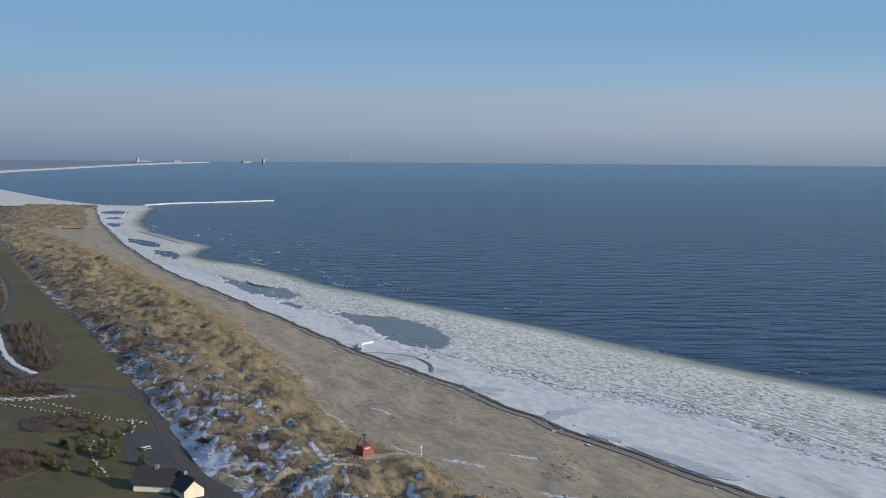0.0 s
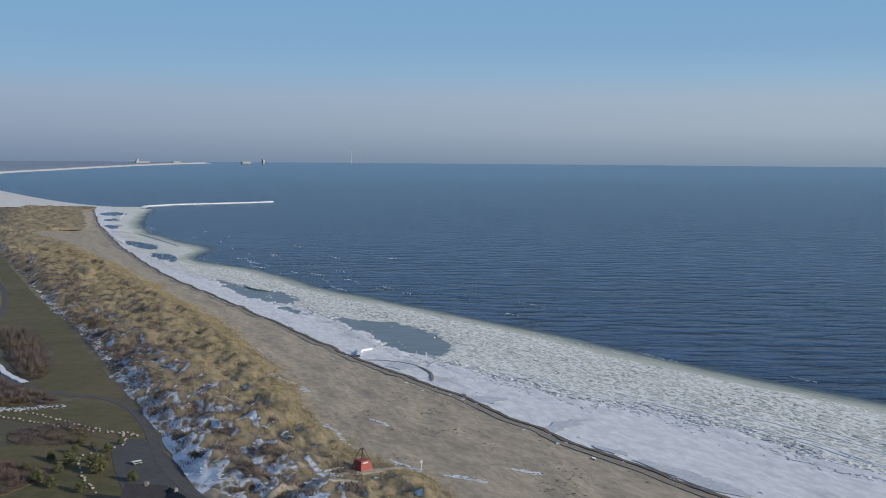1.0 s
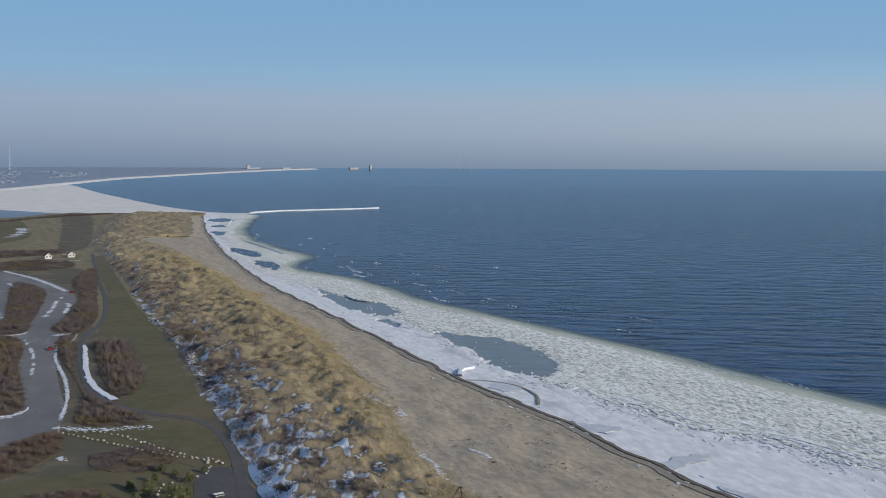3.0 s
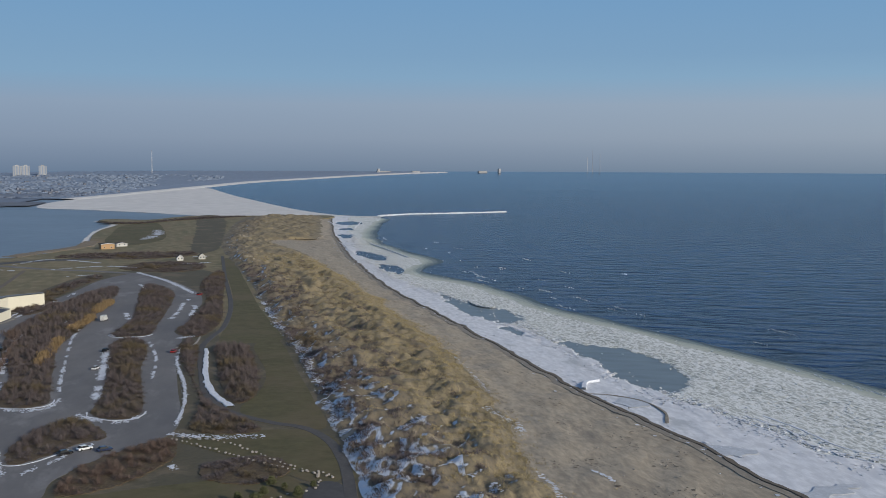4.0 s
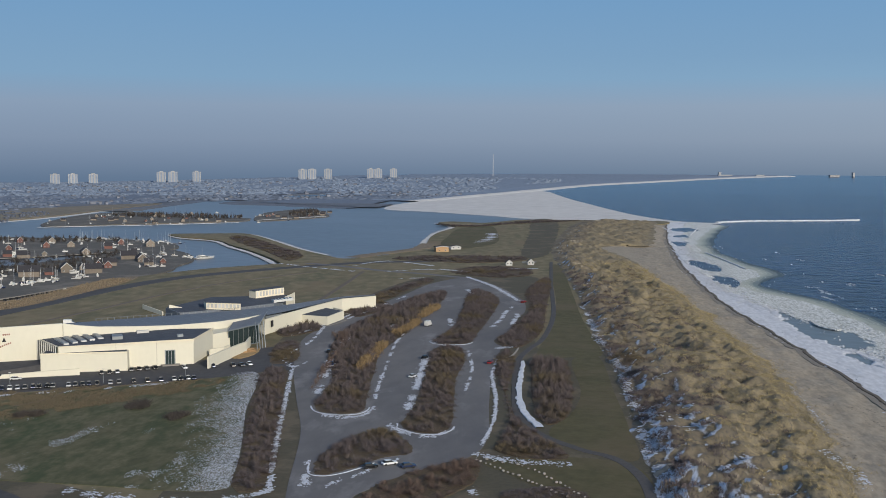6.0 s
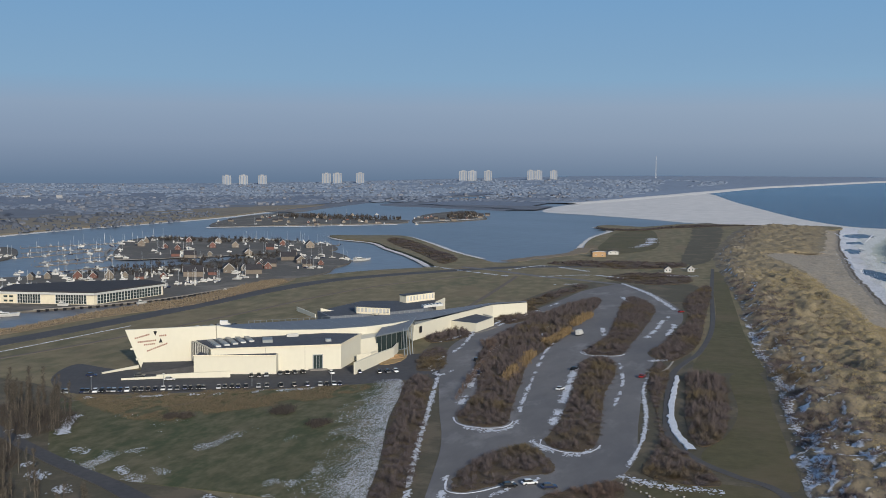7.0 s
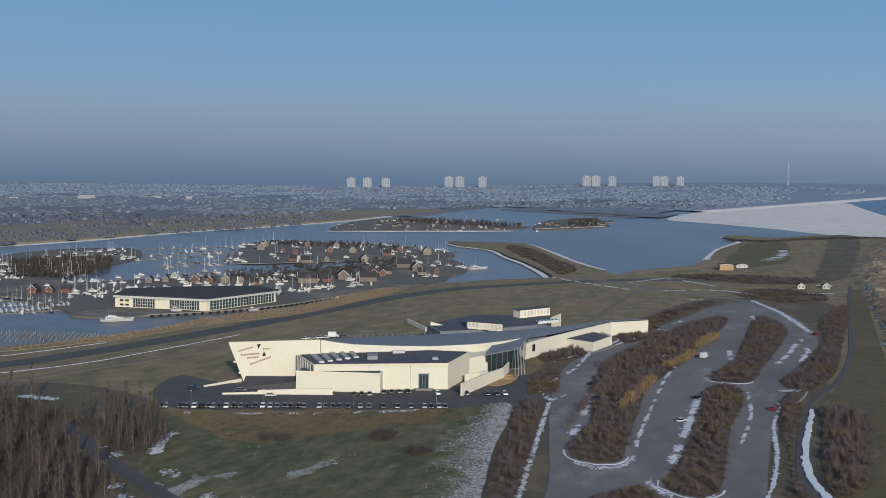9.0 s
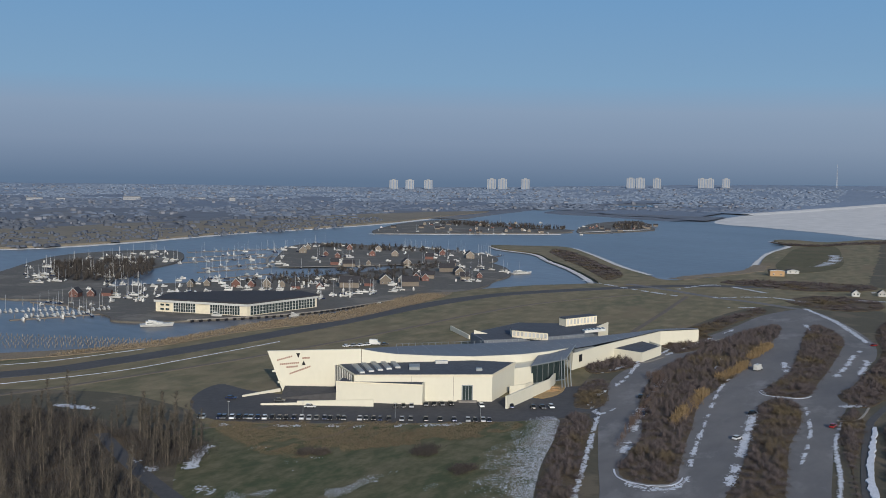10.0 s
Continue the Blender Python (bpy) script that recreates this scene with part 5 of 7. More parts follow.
FOREST = [(-330, 300), (-290, 332), (-262, 330), (-242, 322), (-231, 318), (-216, 318), (-207, 312), (-209, 293), (-191, 273), (-183, 256), (-166, 238), (-147, 206), (-168, 190), (-230, 200), (-300, 250)]
fill("wood_floor", FOREST, 2.12, M_SOIL, "brown woodland floor", "wood floor", skirt=0.3)
ribbon("forest_track", [(-246, 318), (-221, 300), (-195, 283), (-173, 270), (-154, 260), (-138, 250), (-116, 238), (-70, 236), (-52, 232)], (4.5, 6.5), 2.20, M_ROAD, "dark asphalt track past the wood", "path")
protos = [bare_tree(s, h, "tall bare tree with pale trunk in a winter wood") for s, h in ((1, 12.5), (2, 11), (3, 13.5), (4, 9.5))]
x, y, rng = scatter(FOREST, 0.0145, 33)
track = resample(smooth_line([(-246, 318), (-221, 300), (-195, 283), (-173, 270), (-154, 260), (-138, 250)]), 80)


def off_track(x, y, d):
    return np.min(np.hypot(x[:, None] - track[None, :, 0], y[:, None] - track[None, :, 1]), axis=1) > d


keep = off_track(x, y, 6)
x2, y2, rng = scatter([(-248, 318), (-230, 326), (-208, 322), (-201, 308), (-205, 294), (-213, 304), (-226, 312)], 0.075, 35)
x3, y3, rng = scatter([(-196, 268), (-160, 246), (-132, 222), (-146, 196), (-205, 226)], 0.018, 36)
x, y = np.concatenate([x[keep], x2, x3]), np.concatenate([y[keep], y2, y3])
for k, (a, b) in enumerate(zip(x, y)):
    s = rng.uniform(0.75, 1.15)
    m = Matrix.LocRotScale((a, b, 2.1), Euler((0, 0, rng.uniform(0, 6.28))), (s, s, s))
    if k < 4:
        protos[k].matrix_basis = m
    else:
        copy_thing(protos[k % 4], m)
x, y, rng = scatter(FOREST, 0.30, 34)
keep = off_track(x, y, 5)
x, y = np.append(x[keep], np.repeat(x2, 5) + rng.normal(0, 1.5, 5 * len(x2))), np.append(y[keep], np.repeat(y2, 5) + rng.normal(0, 2, 5 * len(x2)))
tagged(blades("undergrowth", x, y, 2.1, 3.4, 0.06, 25, M_WOODTWIG, rng, 0.7, 1.3), "bare undergrowth in the wood", "shrubs", kind="stuff")


def pine(seed, h, label):
    rng = random.Random(seed)
    t = thing("pine_tree", 0, 0, 0, 0, label, "tree", "pines by the beach house")
    bm, crown = bmesh.new(), bmesh.new()
    tube(bm, (0, 0, -0.2), (0.2, 0.1, h * 0.5), 0.2, 0.14)
    tube(bm, (0.2, 0.1, h * 0.5), (0.1, 0, h * 0.9), 0.14, 0.05)
    for k in range(40):
        f = rng.uniform(0.12, 0.97)
        a, l = rng.uniform(0, 6.28), h * 0.50 * (1.15 - f) + 0.5
        tip = Vector((math.cos(a) * l, math.sin(a) * l, h * f + l * 0.25))
        tube(bm, (0.1, 0.05, h * f), tip, 0.06, 0.02, 4)
        for j in range(60):
            s = Vector((0.1, 0.05, h * f)).lerp(tip, rng.uniform(0.3, 1.05)) + Vector((rng.gauss(0, .35), rng.gauss(0, .35), rng.gauss(0.1, .3)))
            d = Vector((rng.gauss(0, 1), rng.gauss(0, 1), rng.gauss(0.4, 0.7))) * 0.5
            w = Vector((rng.gauss(0, 1), rng.gauss(0, 1), rng.gauss(0, 1))) * 0.14
            crown.faces.new([crown.verts.new(v) for v in (s - w, s + w, s + d)])
    part("trunk", bm, M_BARK, t)
    tagged(part("crown", crown, M_PINE, t), kind="stuff")
    return t


PINES = [(2, 222, 4.4), (-4, 232, 3.6), (6, 240, 3.2), (10, 247, 2.6), (0, 250, 3.0), (-8, 238, 3.8), (9, 212, 3.4), (3, 246, 2.8), (-12, 220, 4.0), (-3, 208, 4.2), (-7, 226, 3.4), (1, 232, 3.0), (-9, 214, 3.6), (5, 230, 2.8), (-2, 242, 3.0), (-14, 231, 3.2)]
p0 = pine(7, 6, "dull green pine tree beside the beach house")
p1 = pine(9, 6, "dull green pine tree beside the beach house")
for k, (a, b, h) in enumerate(PINES):
    m = Matrix.LocRotScale((a, b, 2.0), Euler((0, 0, k * 1.3)), (h / 6, h / 6, h / 6))
    if k < 2:
        (p0, p1)[k].matrix_basis = m
    else:
        copy_thing((p0, p1)[k % 2], m)

# rows of boulders along the footpath
bm = bmesh.new()
bmesh.ops.create_icosphere(bm, subdivisions=1, radius=0.5)
for v in bm.verts:
    v.co = Vector((v.co.x * 1.2, v.co.y, v.co.z * 0.8)) * (1 + 0.25 * wob(v.co.x * 3, v.co.y * 3, 1, v.co.z))
stone = part("boulder", bm, M_STONE)
tagged(stone, "snow dusted grey boulder in a row", "boulder", "boulders along the footpath")
rng = random.Random(11)
STONE_ROWS = [[(-24, 299), (-13, 294), (-3, 279), (6, 265), (15, 254)], [(-27, 299), (-15, 286), (-6, 274), (4, 264), (11, 258)], [(15, 254), (12, 260), (11, 246), (3, 241), (-1, 236), (-2, 224), (0, 206)]]
first = True
for row in STONE_ROWS:
    for a, b in resample(smooth_line(row), 28):
        s = rng.uniform(0.6, 1.1)
        m = Matrix.LocRotScale((a + rng.uniform(-.3, .3), b + rng.uniform(-.8, .8), 2.35), Euler((0, 0, rng.uniform(0, 6))), (s, s, s))
        if first:
            stone.matrix_basis, first = m, False
        else:
            copy_thing(stone, m)
for k in range(40):
    a, b = rng.uniform(84, 118), rng.uniform(180, 330)
    if k < 26:
        copy_thing(stone, Matrix.LocRotScale((a, b, sand_height(a, b, 0.45) + 0.1), Euler((0, 0, k)), (0.8, 0.8, 0.6)))

# pale verges of the access lanes
for line in ([(-128, 580), (-117, 575), (-109, 618), (-99, 649)], [(-147, 517), (-127, 531), (-121, 554)], [(-36, 455), (-29, 460), (-27, 483)]):
    ribbon("kerb", line, 0.7, 2.2, M_STONE, "pale worn edge of the asphalt", "kerb", 0.6, 3)

# pale kerbs round the planted islands
for k in (0, 1, 2, 3):
    line = smooth_line(THICKETS[k][0], 3, True)
    d = np.roll(line, -1, 0) - np.roll(line, 1, 0)
    d /= np.linalg.norm(d, axis=1)[:, None] + 1e-9
    side = 1 if np.sum(line[:, 0] * np.roll(line[:, 1], -1) - np.roll(line[:, 0], -1) * line[:, 1]) > 0 else -1
    out = line + side * np.stack([d[:, 1], -d[:, 0]], 1) * 1.5
    low = int(np.argmin(out[:, 1]))                       # only the near ends stand clear of the shrubs
    out = np.roll(out, len(out) // 2 - low, axis=0)
    out = out[out[:, 1] < out[:, 1].min() + 15]
    ribbon("kerb", [tuple(p) for p in out], 0.42, 2.2, M_SNOW, "low kerb edged with old snow round shrubs", "kerb", 1.3, 5, steps=10)


# ---- buildings ----
def box(bm, x0, x1, y0, y1, z0, z1):
    v = [bm.verts.new(p) for p in ((x0, y0, z0), (x1, y0, z0), (x1, y1, z0), (x0, y1, z0), (x0, y0, z1), (x1, y0, z1), (x1, y1, z1), (x0, y1, z1))]
    for f in ((0, 3, 2, 1), (4, 5, 6, 7), (0, 1, 5, 4), (1, 2, 6, 5), (2, 3, 7, 6), (3, 0, 4, 7)):
        bm.faces.new([v[i] for i in f])
    return bm


def solid(bm, outline, z0, tops):
    """An upright body over an outline; tops: one height, or one for each corner."""
    n = len(outline)
    tops = tops if isinstance(tops, (list, tuple)) else [tops] * n
    area = sum(outline[i][0] * outline[(i + 1) % n][1] - outline[(i + 1) % n][0] * outline[i][1] for i in range(n))
    if area < 0:
        outline, tops = outline[::-1], tops[::-1]
    lo = [bm.verts.new((x, y, z0)) for x, y in outline]
    hi = [bm.verts.new((x, y, z)) for (x, y), z in zip(outline, tops)]
    for i in range(n):
        j = (i + 1) % n
        bm.faces.new((lo[i], lo[j], hi[j], hi[i]))
    bm.faces.new(hi)
    bm.faces.new(lo[::-1])
    return bm


def slab(bm, line, thick, z0, tops):
    """A standing wall along a line, with thickness and its own top heights."""
    line = [Vector(p) for p in line]
    d = []
    for i in range(len(line)):
        a, b = line[max(i - 1, 0)], line[min(i + 1, len(line) - 1)]
        t = (b - a).normalized()
        d.append(Vector((-t.y, t.x)) * thick / 2)
    cols = []
    for p, q, top in zip(line, d, tops):
        cols.append([bm.verts.new((p.x + s * q.x, p.y + s * q.y, z)) for s, z in ((-1, z0), (-1, top), (1, top), (1, z0))])
    for a, b in zip(cols, cols[1:]):
        for k in range(4):
            bm.faces.new((a[k], a[(k + 1) % 4], b[(k + 1) % 4], b[k]))
    bm.faces.new(cols[0])
    bm.faces.new(cols[-1][::-1])
    bmesh.ops.recalc_face_normals(bm, faces=bm.faces)
    return bm


def inset(outline, d):
    """The outline drawn in towards its middle by about d metres."""
    c = Vector((sum(p[0] for p in outline) / len(outline), sum(p[1] for p in outline) / len(outline)))
    return [tuple(Vector(p) + (c - Vector(p)).normalized() * d) for p in outline]


def museum():
    t = thing("museum", 0, 0, 0, 0, "white concrete museum with sharp bow and grey roofs", "museum")
    nb = bmesh.new
    # gallery blocks
    front = [(-205.6, 396.0), (-174.8, 405.9), (-177.2, 413.6), (-208.0, 403.7)]
    wall = part("gallery_wall", solid(nb(), front, 1.9, 9.3), M_WHITE, t)
    part("roof", solid(nb(), inset(front, 0.7), 9.2, 9.36), M_ROOF, wall)
    body = [(-200.0, 399.6), (-154.6, 423.7), (-157.0, 453.0), (-173.0, 449.4), (-198.0, 429.2), (-209.0, 421.2), (-215.5, 414.2)]
    wall = part("gallery_wall", solid(nb(), body, 1.9, [11.6, 12.0, 12.0, 12.0, 12.0, 12.0, 12.0]), M_WHITE, t)
    part("roof", solid(nb(), inset(body, 0.8), 11.8, 12.12), M_ROOF, wall, "dark grey roofing felt")
    for k in range(5):                                      # skylights
        x0, y0 = -209.2 + 1.9 * k, 415.6 + 4.0 * k
        x1, y1 = -198.2 + 1.7 * k, 402.6 + 3.9 * k
        d = (Vector((x1, y1)) - Vector((x0, y0))).normalized()
        q = Vector((-d.y, d.x)) * 1.0
        base = [(x0 + q.x, y0 + q.y), (x1 + q.x, y1 + q.y), (x1 - q.x, y1 - q.y), (x0 - q.x, y0 - q.y)]
        sk = part("skylight", solid(nb(), base, 12.0, 12.7), M_HULL, wall)
        part("skylight_pane", solid(nb(), inset(base, 0.5), 12.6, 12.78), M_STEEL, wall)
    bmr = nb()
    solid(bmr, [(-186, 417), (-182.5, 419), (-185.5, 425), (-189, 423)], 12.0, 13.4)
    part("roof_vent", bmr, M_STEEL, wall)
    part("roof_vent", solid(nb(), [(-163, 428), (-161, 429.2), (-162, 431), (-164, 429.8)], 12.0, 13.1), M_STEEL, wall)
    part("roof_vent", solid(nb(), [(-183, 434), (-179, 437), (-180, 438.5), (-184, 435.5)], 12.0, 13.2), M_HULL, wall)
    # glazed end of the gallery, with bars
    a, b = Vector((-216.0, 413.8)), Vector((-200.6, 399.2))
    glazed = part("glazed_end", slab(nb(), [tuple(a), tuple(b)], 0.3, 1.9, [11.9, 11.9]), M_GLASS, t)
    for k in range(10):
        p = a.lerp(b, (k + 0.1) / 9.2)
        e = nb()
        tube(e, (p.x - 0.25, p.y - 0.25, 2), (p.x - 0.25, p.y - 0.25, 12), 0.16, 0.16, 4)
        part("glazing_bar", e, M_HULL, glazed)
    # service door, reveal and ramp
    u, n = Vector((45.4, 24.1)).normalized(), Vector((24.1, -45.4)).normalized()
    o = Vector((-154.6, 423.7))

    def on_front(s, d):
        return tuple(o - u * s + n * d)
    part("door_frame", solid(nb(), [on_front(7.2, -0.1), on_front(11.4, -0.1), on_front(11.4, 0.12), on_front(7.2, 0.12)], 2, 8.3), M_STEEL, t)
    door = part("door", solid(nb(), [on_front(7.6, 0.1), on_front(11.0, 0.1), on_front(11.0, 0.2), on_front(7.6, 0.2)], 2, 8.0), M_GLASS, t, "tall dark green service door")
    for s in (8.7, 9.8):
        part("door_rail", solid(nb(), [on_front(s, 0.2), on_front(s + 0.15, 0.2), on_front(s + 0.15, 0.28), on_front(s, 0.28)], 2.1, 7.9), M_STEEL, door)
    part("steps", solid(nb(), [on_front(5.5, 0.1), on_front(13.1, 0.1), on_front(12.5, 2.2), on_front(6.1, 2.2)], 1.9, 2.6), M_STONE, t)
    for s in (14.4, 30):                             # joints in the render
        part("wall_joint", solid(nb(), [on_front(s, 0.01), on_front(s + 0.12, 0.01), on_front(s + 0.12, 0.05), on_front(s, 0.05)], 2, 11.9), M_STONE, t)
    # parapet caps
    part("parapet", slab(nb(), [(-200.1, 399.5), (-154.5, 423.6), (-156.9, 453.0)], 0.5, 11.5, [11.9, 12.35, 12.35]), M_CREAM, t)
    part("parapet", slab(nb(), [(-205.7, 395.9), (-174.7, 405.8)], 0.5, 9.25, [9.65] * 2), M_CREAM, t)
    # bow: a tall wall whose end overhangs, then the long curved hull wall
    bm = nb()
    for off in (0.0, 1.2):
        q = Vector((-0.62, 0.78)) * off
        pts = [(-233.0, 402.0, 1.9), (-209.0, 421.1, 1.9), (-209.2, 421.0, 17.6), (-237.6, 398.3, 17.7)]
        bm.faces.new([bm.verts.new((x + q.x, y + q.y, z)) for x, y, z in (pts if off == 0 else pts[::-1])])
    v = list(bm.verts)
    for a, b, c, d in ((0, 3, 4, 7), (3, 2, 5, 4), (2, 1, 6, 5), (1, 0, 7, 6)):
        bm.faces.new((v[a], v[b], v[c], v[d]))
    bmesh.ops.recalc_face_normals(bm, faces=bm.faces)
    bow = part("bow_wall", bm, M_WHITE, t, "towering white bow wall leaning outwards")
    w = Vector((0.782, 0.623))
    nn = Vector((0.623, -0.782))

    def sign(s, z0, length, slope, h, mat):
        """A painted bar on the bow wall."""
        s, z0 = s - 1.6, z0 + 0.5
        b2 = nb()
        q = [(s, z0), (s + length, z0 + slope), (s + length, z0 + slope + h), (s, z0 + h)]
        f = []
        for d in (0.06, 0.0):
            f.append([b2.verts.new((-233 + w.x * a + nn.x * d, 402 + w.y * a + nn.y * d, z)) for a, z in q])
        b2.faces.new(f[0])
        for i in range(4):
            b2.faces.new((f[0][i], f[1][i], f[1][(i + 1) % 4], f[0][(i + 1) % 4]))
        bmesh.ops.recalc_face_normals(b2, faces=b2.faces)
        part("sign_bar", b2, mat, bow)
    for s, z0, l, sl in ((-0.6, 13.2, 6.0, 1.5), (0.5, 11.6, 7.7, 0.5), (3.0, 10.4, 4.8, 0.3), (9.1, 13.8, 3.0, 0.1), (4.2, 7.8, 8.3, 2.8)):
        for j in range(int(l / 0.75)):                       # rows of painted letters, as bars
            sign(s + j * 0.75, z0 + sl * j * 0.75 / l, 0.55, sl * 0.55 / l, 0.65, M_SIGNRED)
    for s, z0, up in ((5.9, 16.6, -1), (8.0, 11.8, 1)):
        b2 = nb()
        q = [(s - 0.8, z0), (s + 0.8, z0), (s, z0 + 1.9 * up)]
        b2.faces.new([b2.verts.new((-233 + w.x * a + nn.x * 0.07, 402 + w.y * a + nn.y * 0.07, z)) for a, z in q])
        bmesh.ops.solidify(b2, geom=b2.faces[:], thickness=0.06)
        part("sign_mark", b2, M_BLACK, bow)
    for z0, out in ((9.6, 0.9), (5.2, 0.6)):                  # small ledges on the leaning edge
        e = 402.0 - 3.7 * (z0 - 1.9) / 15.8
        x0 = -233.0 - 4.6 * (z0 - 1.9) / 15.8
        part("bow_ledge", solid(nb(), [(x0 + 0.4, e + 0.4), (x0 - out, e - out * 0.8), (x0 - out + 0.5, e - out * 0.8 - 0.6), (x0 + 0.9, e - 0.2)], z0, z0 + 0.7), M_WHITE, bow)
    hull = [(-209.0, 421.1), (-203.5, 424.8), (-198.0, 429.2), (-186.0, 438.6), (-173.0, 449.4), (-160.0, 468.0), (-153.0, 484.0), (-149.0, 499.0)]
    part("hull_wall", slab(nb(), hull, 0.9, 1.9, [17.6, 16.4, 15.4, 14.4, 13.6, 12.8, 12.4, 12.0]), M_WHITE, t)
    # long roof over the axis
    fore = hull[:5] + [(-161.0, 470.0), (-152.0, 502.0), (-146.5, 524.0), (-138.0, 556.0), (-131.0, 586.0), (-116.5, 608.0)]
    back = [(-214, 438), (-207, 456), (-195, 475), (-178, 499), (-161, 527), (-151.5, 546), (-141, 571), (-132.5, 591), (-117.5, 610)]
    bm = nb()

    def edge(pts, tops):
        line = resample(np.column_stack([np.array(pts, float), tops]), 30)
        return line[:, :2], line[:, 2]
    fr, zf = edge(fore, [17.3, 16.2, 15.2, 14.2, 13.5, 12.2, 10.4, 9.7, 9.6, 9.6, 8.8])
    bk, zb = edge(back, [15.2, 14.0, 13.0, 12.0, 11.0, 10.4, 9.9, 9.7, 8.9])
    rows = [[bm.verts.new((*p, z0)), bm.verts.new((*((p + q) / 2), (z0 + z1) / 2 + 0.25)), bm.verts.new((*q, z1)), bm.verts.new((*q, 1.9))] for p, q, z0, z1 in zip(fr, bk, zf, zb)]
    for a, b in zip(rows, rows[1:]):
        for k in range(3):
            bm.faces.new((a[k], a[k + 1], b[k + 1], b[k])[::-1])
    bmesh.ops.recalc_face_normals(bm, faces=bm.faces)
    axis = part("axis_roof", bm, M_AXIS, t, "long blue grey metal roof")
    for k in range(2, 29):                                    # standing seams
        p, q = fr[k], bk[k]
        e = nb()
        d = Vector(q - p)
        s = Vector((-d.y, d.x)).normalized() * 0.06
        z0, z1 = zf[k], zb[k]
        m = (Vector(p) + Vector(q)) / 2
        for c0, c1, za, zc in ((Vector(p), m, z0, (z0 + z1) / 2 + 0.25), (m, Vector(q), (z0 + z1) / 2 + 0.25, z1)):
            e.faces.new([e.verts.new(c) for c in ((c0.x - s.x, c0.y - s.y, za + .1), (c0.x + s.x, c0.y + s.y, za + .1), (c1.x + s.x, c1.y + s.y, zc + .1), (c1.x - s.x, c1.y - s.y, zc + .1))])
        part("seam", e, M_STEEL, axis)
    for k in range(34):                                       # guard rail along the back edge
        f = k / 33 * 16 + 2
        i = int(f)
        p = bk[i] * (1 - f % 1) + bk[i + 1] * (f % 1)
        zz = zb[i] + (zb[i + 1] - zb[i]) * (f % 1)
        part("rail_post", box(nb(), p[0] - .1, p[0] + .1, p[1] - .1, p[1] + .1, zz, zz + 1.1), M_STEEL, axis)
    for i in range(2, 18):
        part("rail", tube_line(nb(), [(bk[j][0], bk[j][1], zb[j] + 1.05) for j in (i, i + 1)], 0.06), M_STEEL, axis)
    part("clerestory", slab(nb(), fore[4:8], 0.4, 1.9, [13.1, 11.8, 10.0, 9.3]), M_STEEL, t)
    # axis wall running out to the east, falling to its end
    wall = part("axis_wall", slab(nb(), [(-149.0, 500.0), (-145.5, 521.0), (-138.0, 556.0), (-131.0, 586.0), (-116.5, 608.0)], 0.8, 1.9, [9.2, 9.2, 9.2, 9.2, 8.4]), M_WHITE, t)
    part("slot", solid(nb(), [(-147.2, 506), (-146.9, 508), (-146.5, 507.9), (-146.8, 505.9)], 5, 8), M_BLACK, wall)
    # small pavilion in front of it
    pav = [(-145.5, 541.0), (-138.0, 570.0), (-123.5, 557.5), (-126.5, 534.5)]
    wall = part("pavilion_wall", solid(nb(), pav, 1.9, 6.4), M_WHITE, t)
    part("roof", solid(nb(), inset(pav, 0.9), 6.3, 6.5), M_ROOF, wall)
    part("pavilion_fin", slab(nb(), [(-131.0, 566.0), (-123.5, 557.5)], 0.5, 1.9, [6.9, 6.9]), M_WHITE, t)
    # glass foyer leaning out over the forecourt
    bm = nb()
    low = [(-153.6, 463.0, 2), (-144.6, 478.0, 2), (-149.0, 502.0, 2), (-157.0, 482.0, 2)]
    top = [(-152.6, 460.0, 9.9), (-143.6, 475.5, 10.9), (-149.2, 506.0, 12.2), (-156.4, 480.0, 11.4)]
    a, b = [bm.verts.new(p) for p in low], [bm.verts.new(p) for p in top]
    for i in range(4):
        bm.faces.new((a[i], a[(i + 1) % 4], b[(i + 1) % 4], b[i]))
    bmesh.ops.recalc_face_normals(bm, faces=bm.faces)
    glass = part("glass_foyer", bm, M_GLASS, t, "dark green leaning glass foyer")
    bm = nb()
    lid = [[bm.verts.new((x, y, z + dz)) for x, y, z in top] for dz in (0.0, 0.3)]
    bm.faces.new(lid[1])
    for i in range(4):
        bm.faces.new((lid[0][i], lid[0][(i + 1) % 4], lid[1][(i + 1) % 4], lid[1][i]))
    bmesh.ops.recalc_face_normals(bm, faces=bm.faces)
    part("foyer_roof", bm, M_AXIS, glass)
    for k in range(7):
        p, q = Vector(low[0]).lerp(Vector(low[1]), k / 6), Vector(top[0]).lerp(Vector(top[1]), k / 6)
        e = nb()
        tube(e, p, q, 0.14, 0.14, 4)
        part("mullion", e, M_STEEL, glass)
    for k in range(6):
        p, q = Vector(top[0]).lerp(Vector(top[1]), k / 5), Vector(top[3]).lerp(Vector(top[2]), k / 5)
        e = nb()
        tube(e, p + Vector((0, 0, .3)), q + Vector((0, 0, .3)), 0.12, 0.12, 4)
        part("roof_rib", e, M_AXIS, glass)
    for p, q in ((top[0], top[1]), (top[1], top[2]), (top[2], top[3]), (top[3], top[0]), (low[0], low[1])):
        e = nb()
        tube(e, Vector(p), Vector(q), 0.3, 0.3, 4)
        part("edge_beam", e, M_STEEL, glass)
    for k in range(4):                                        # slender leaning masts
        e = nb()
        tube(e, (-139.4 + 0.6 * k, 460 + 2.0 * k, 2), (-142.8 + 0.9 * k, 468 + 1.0 * k, 13.0), 0.22, 0.16, 6)
        part("mast", e, M_STEEL, t)
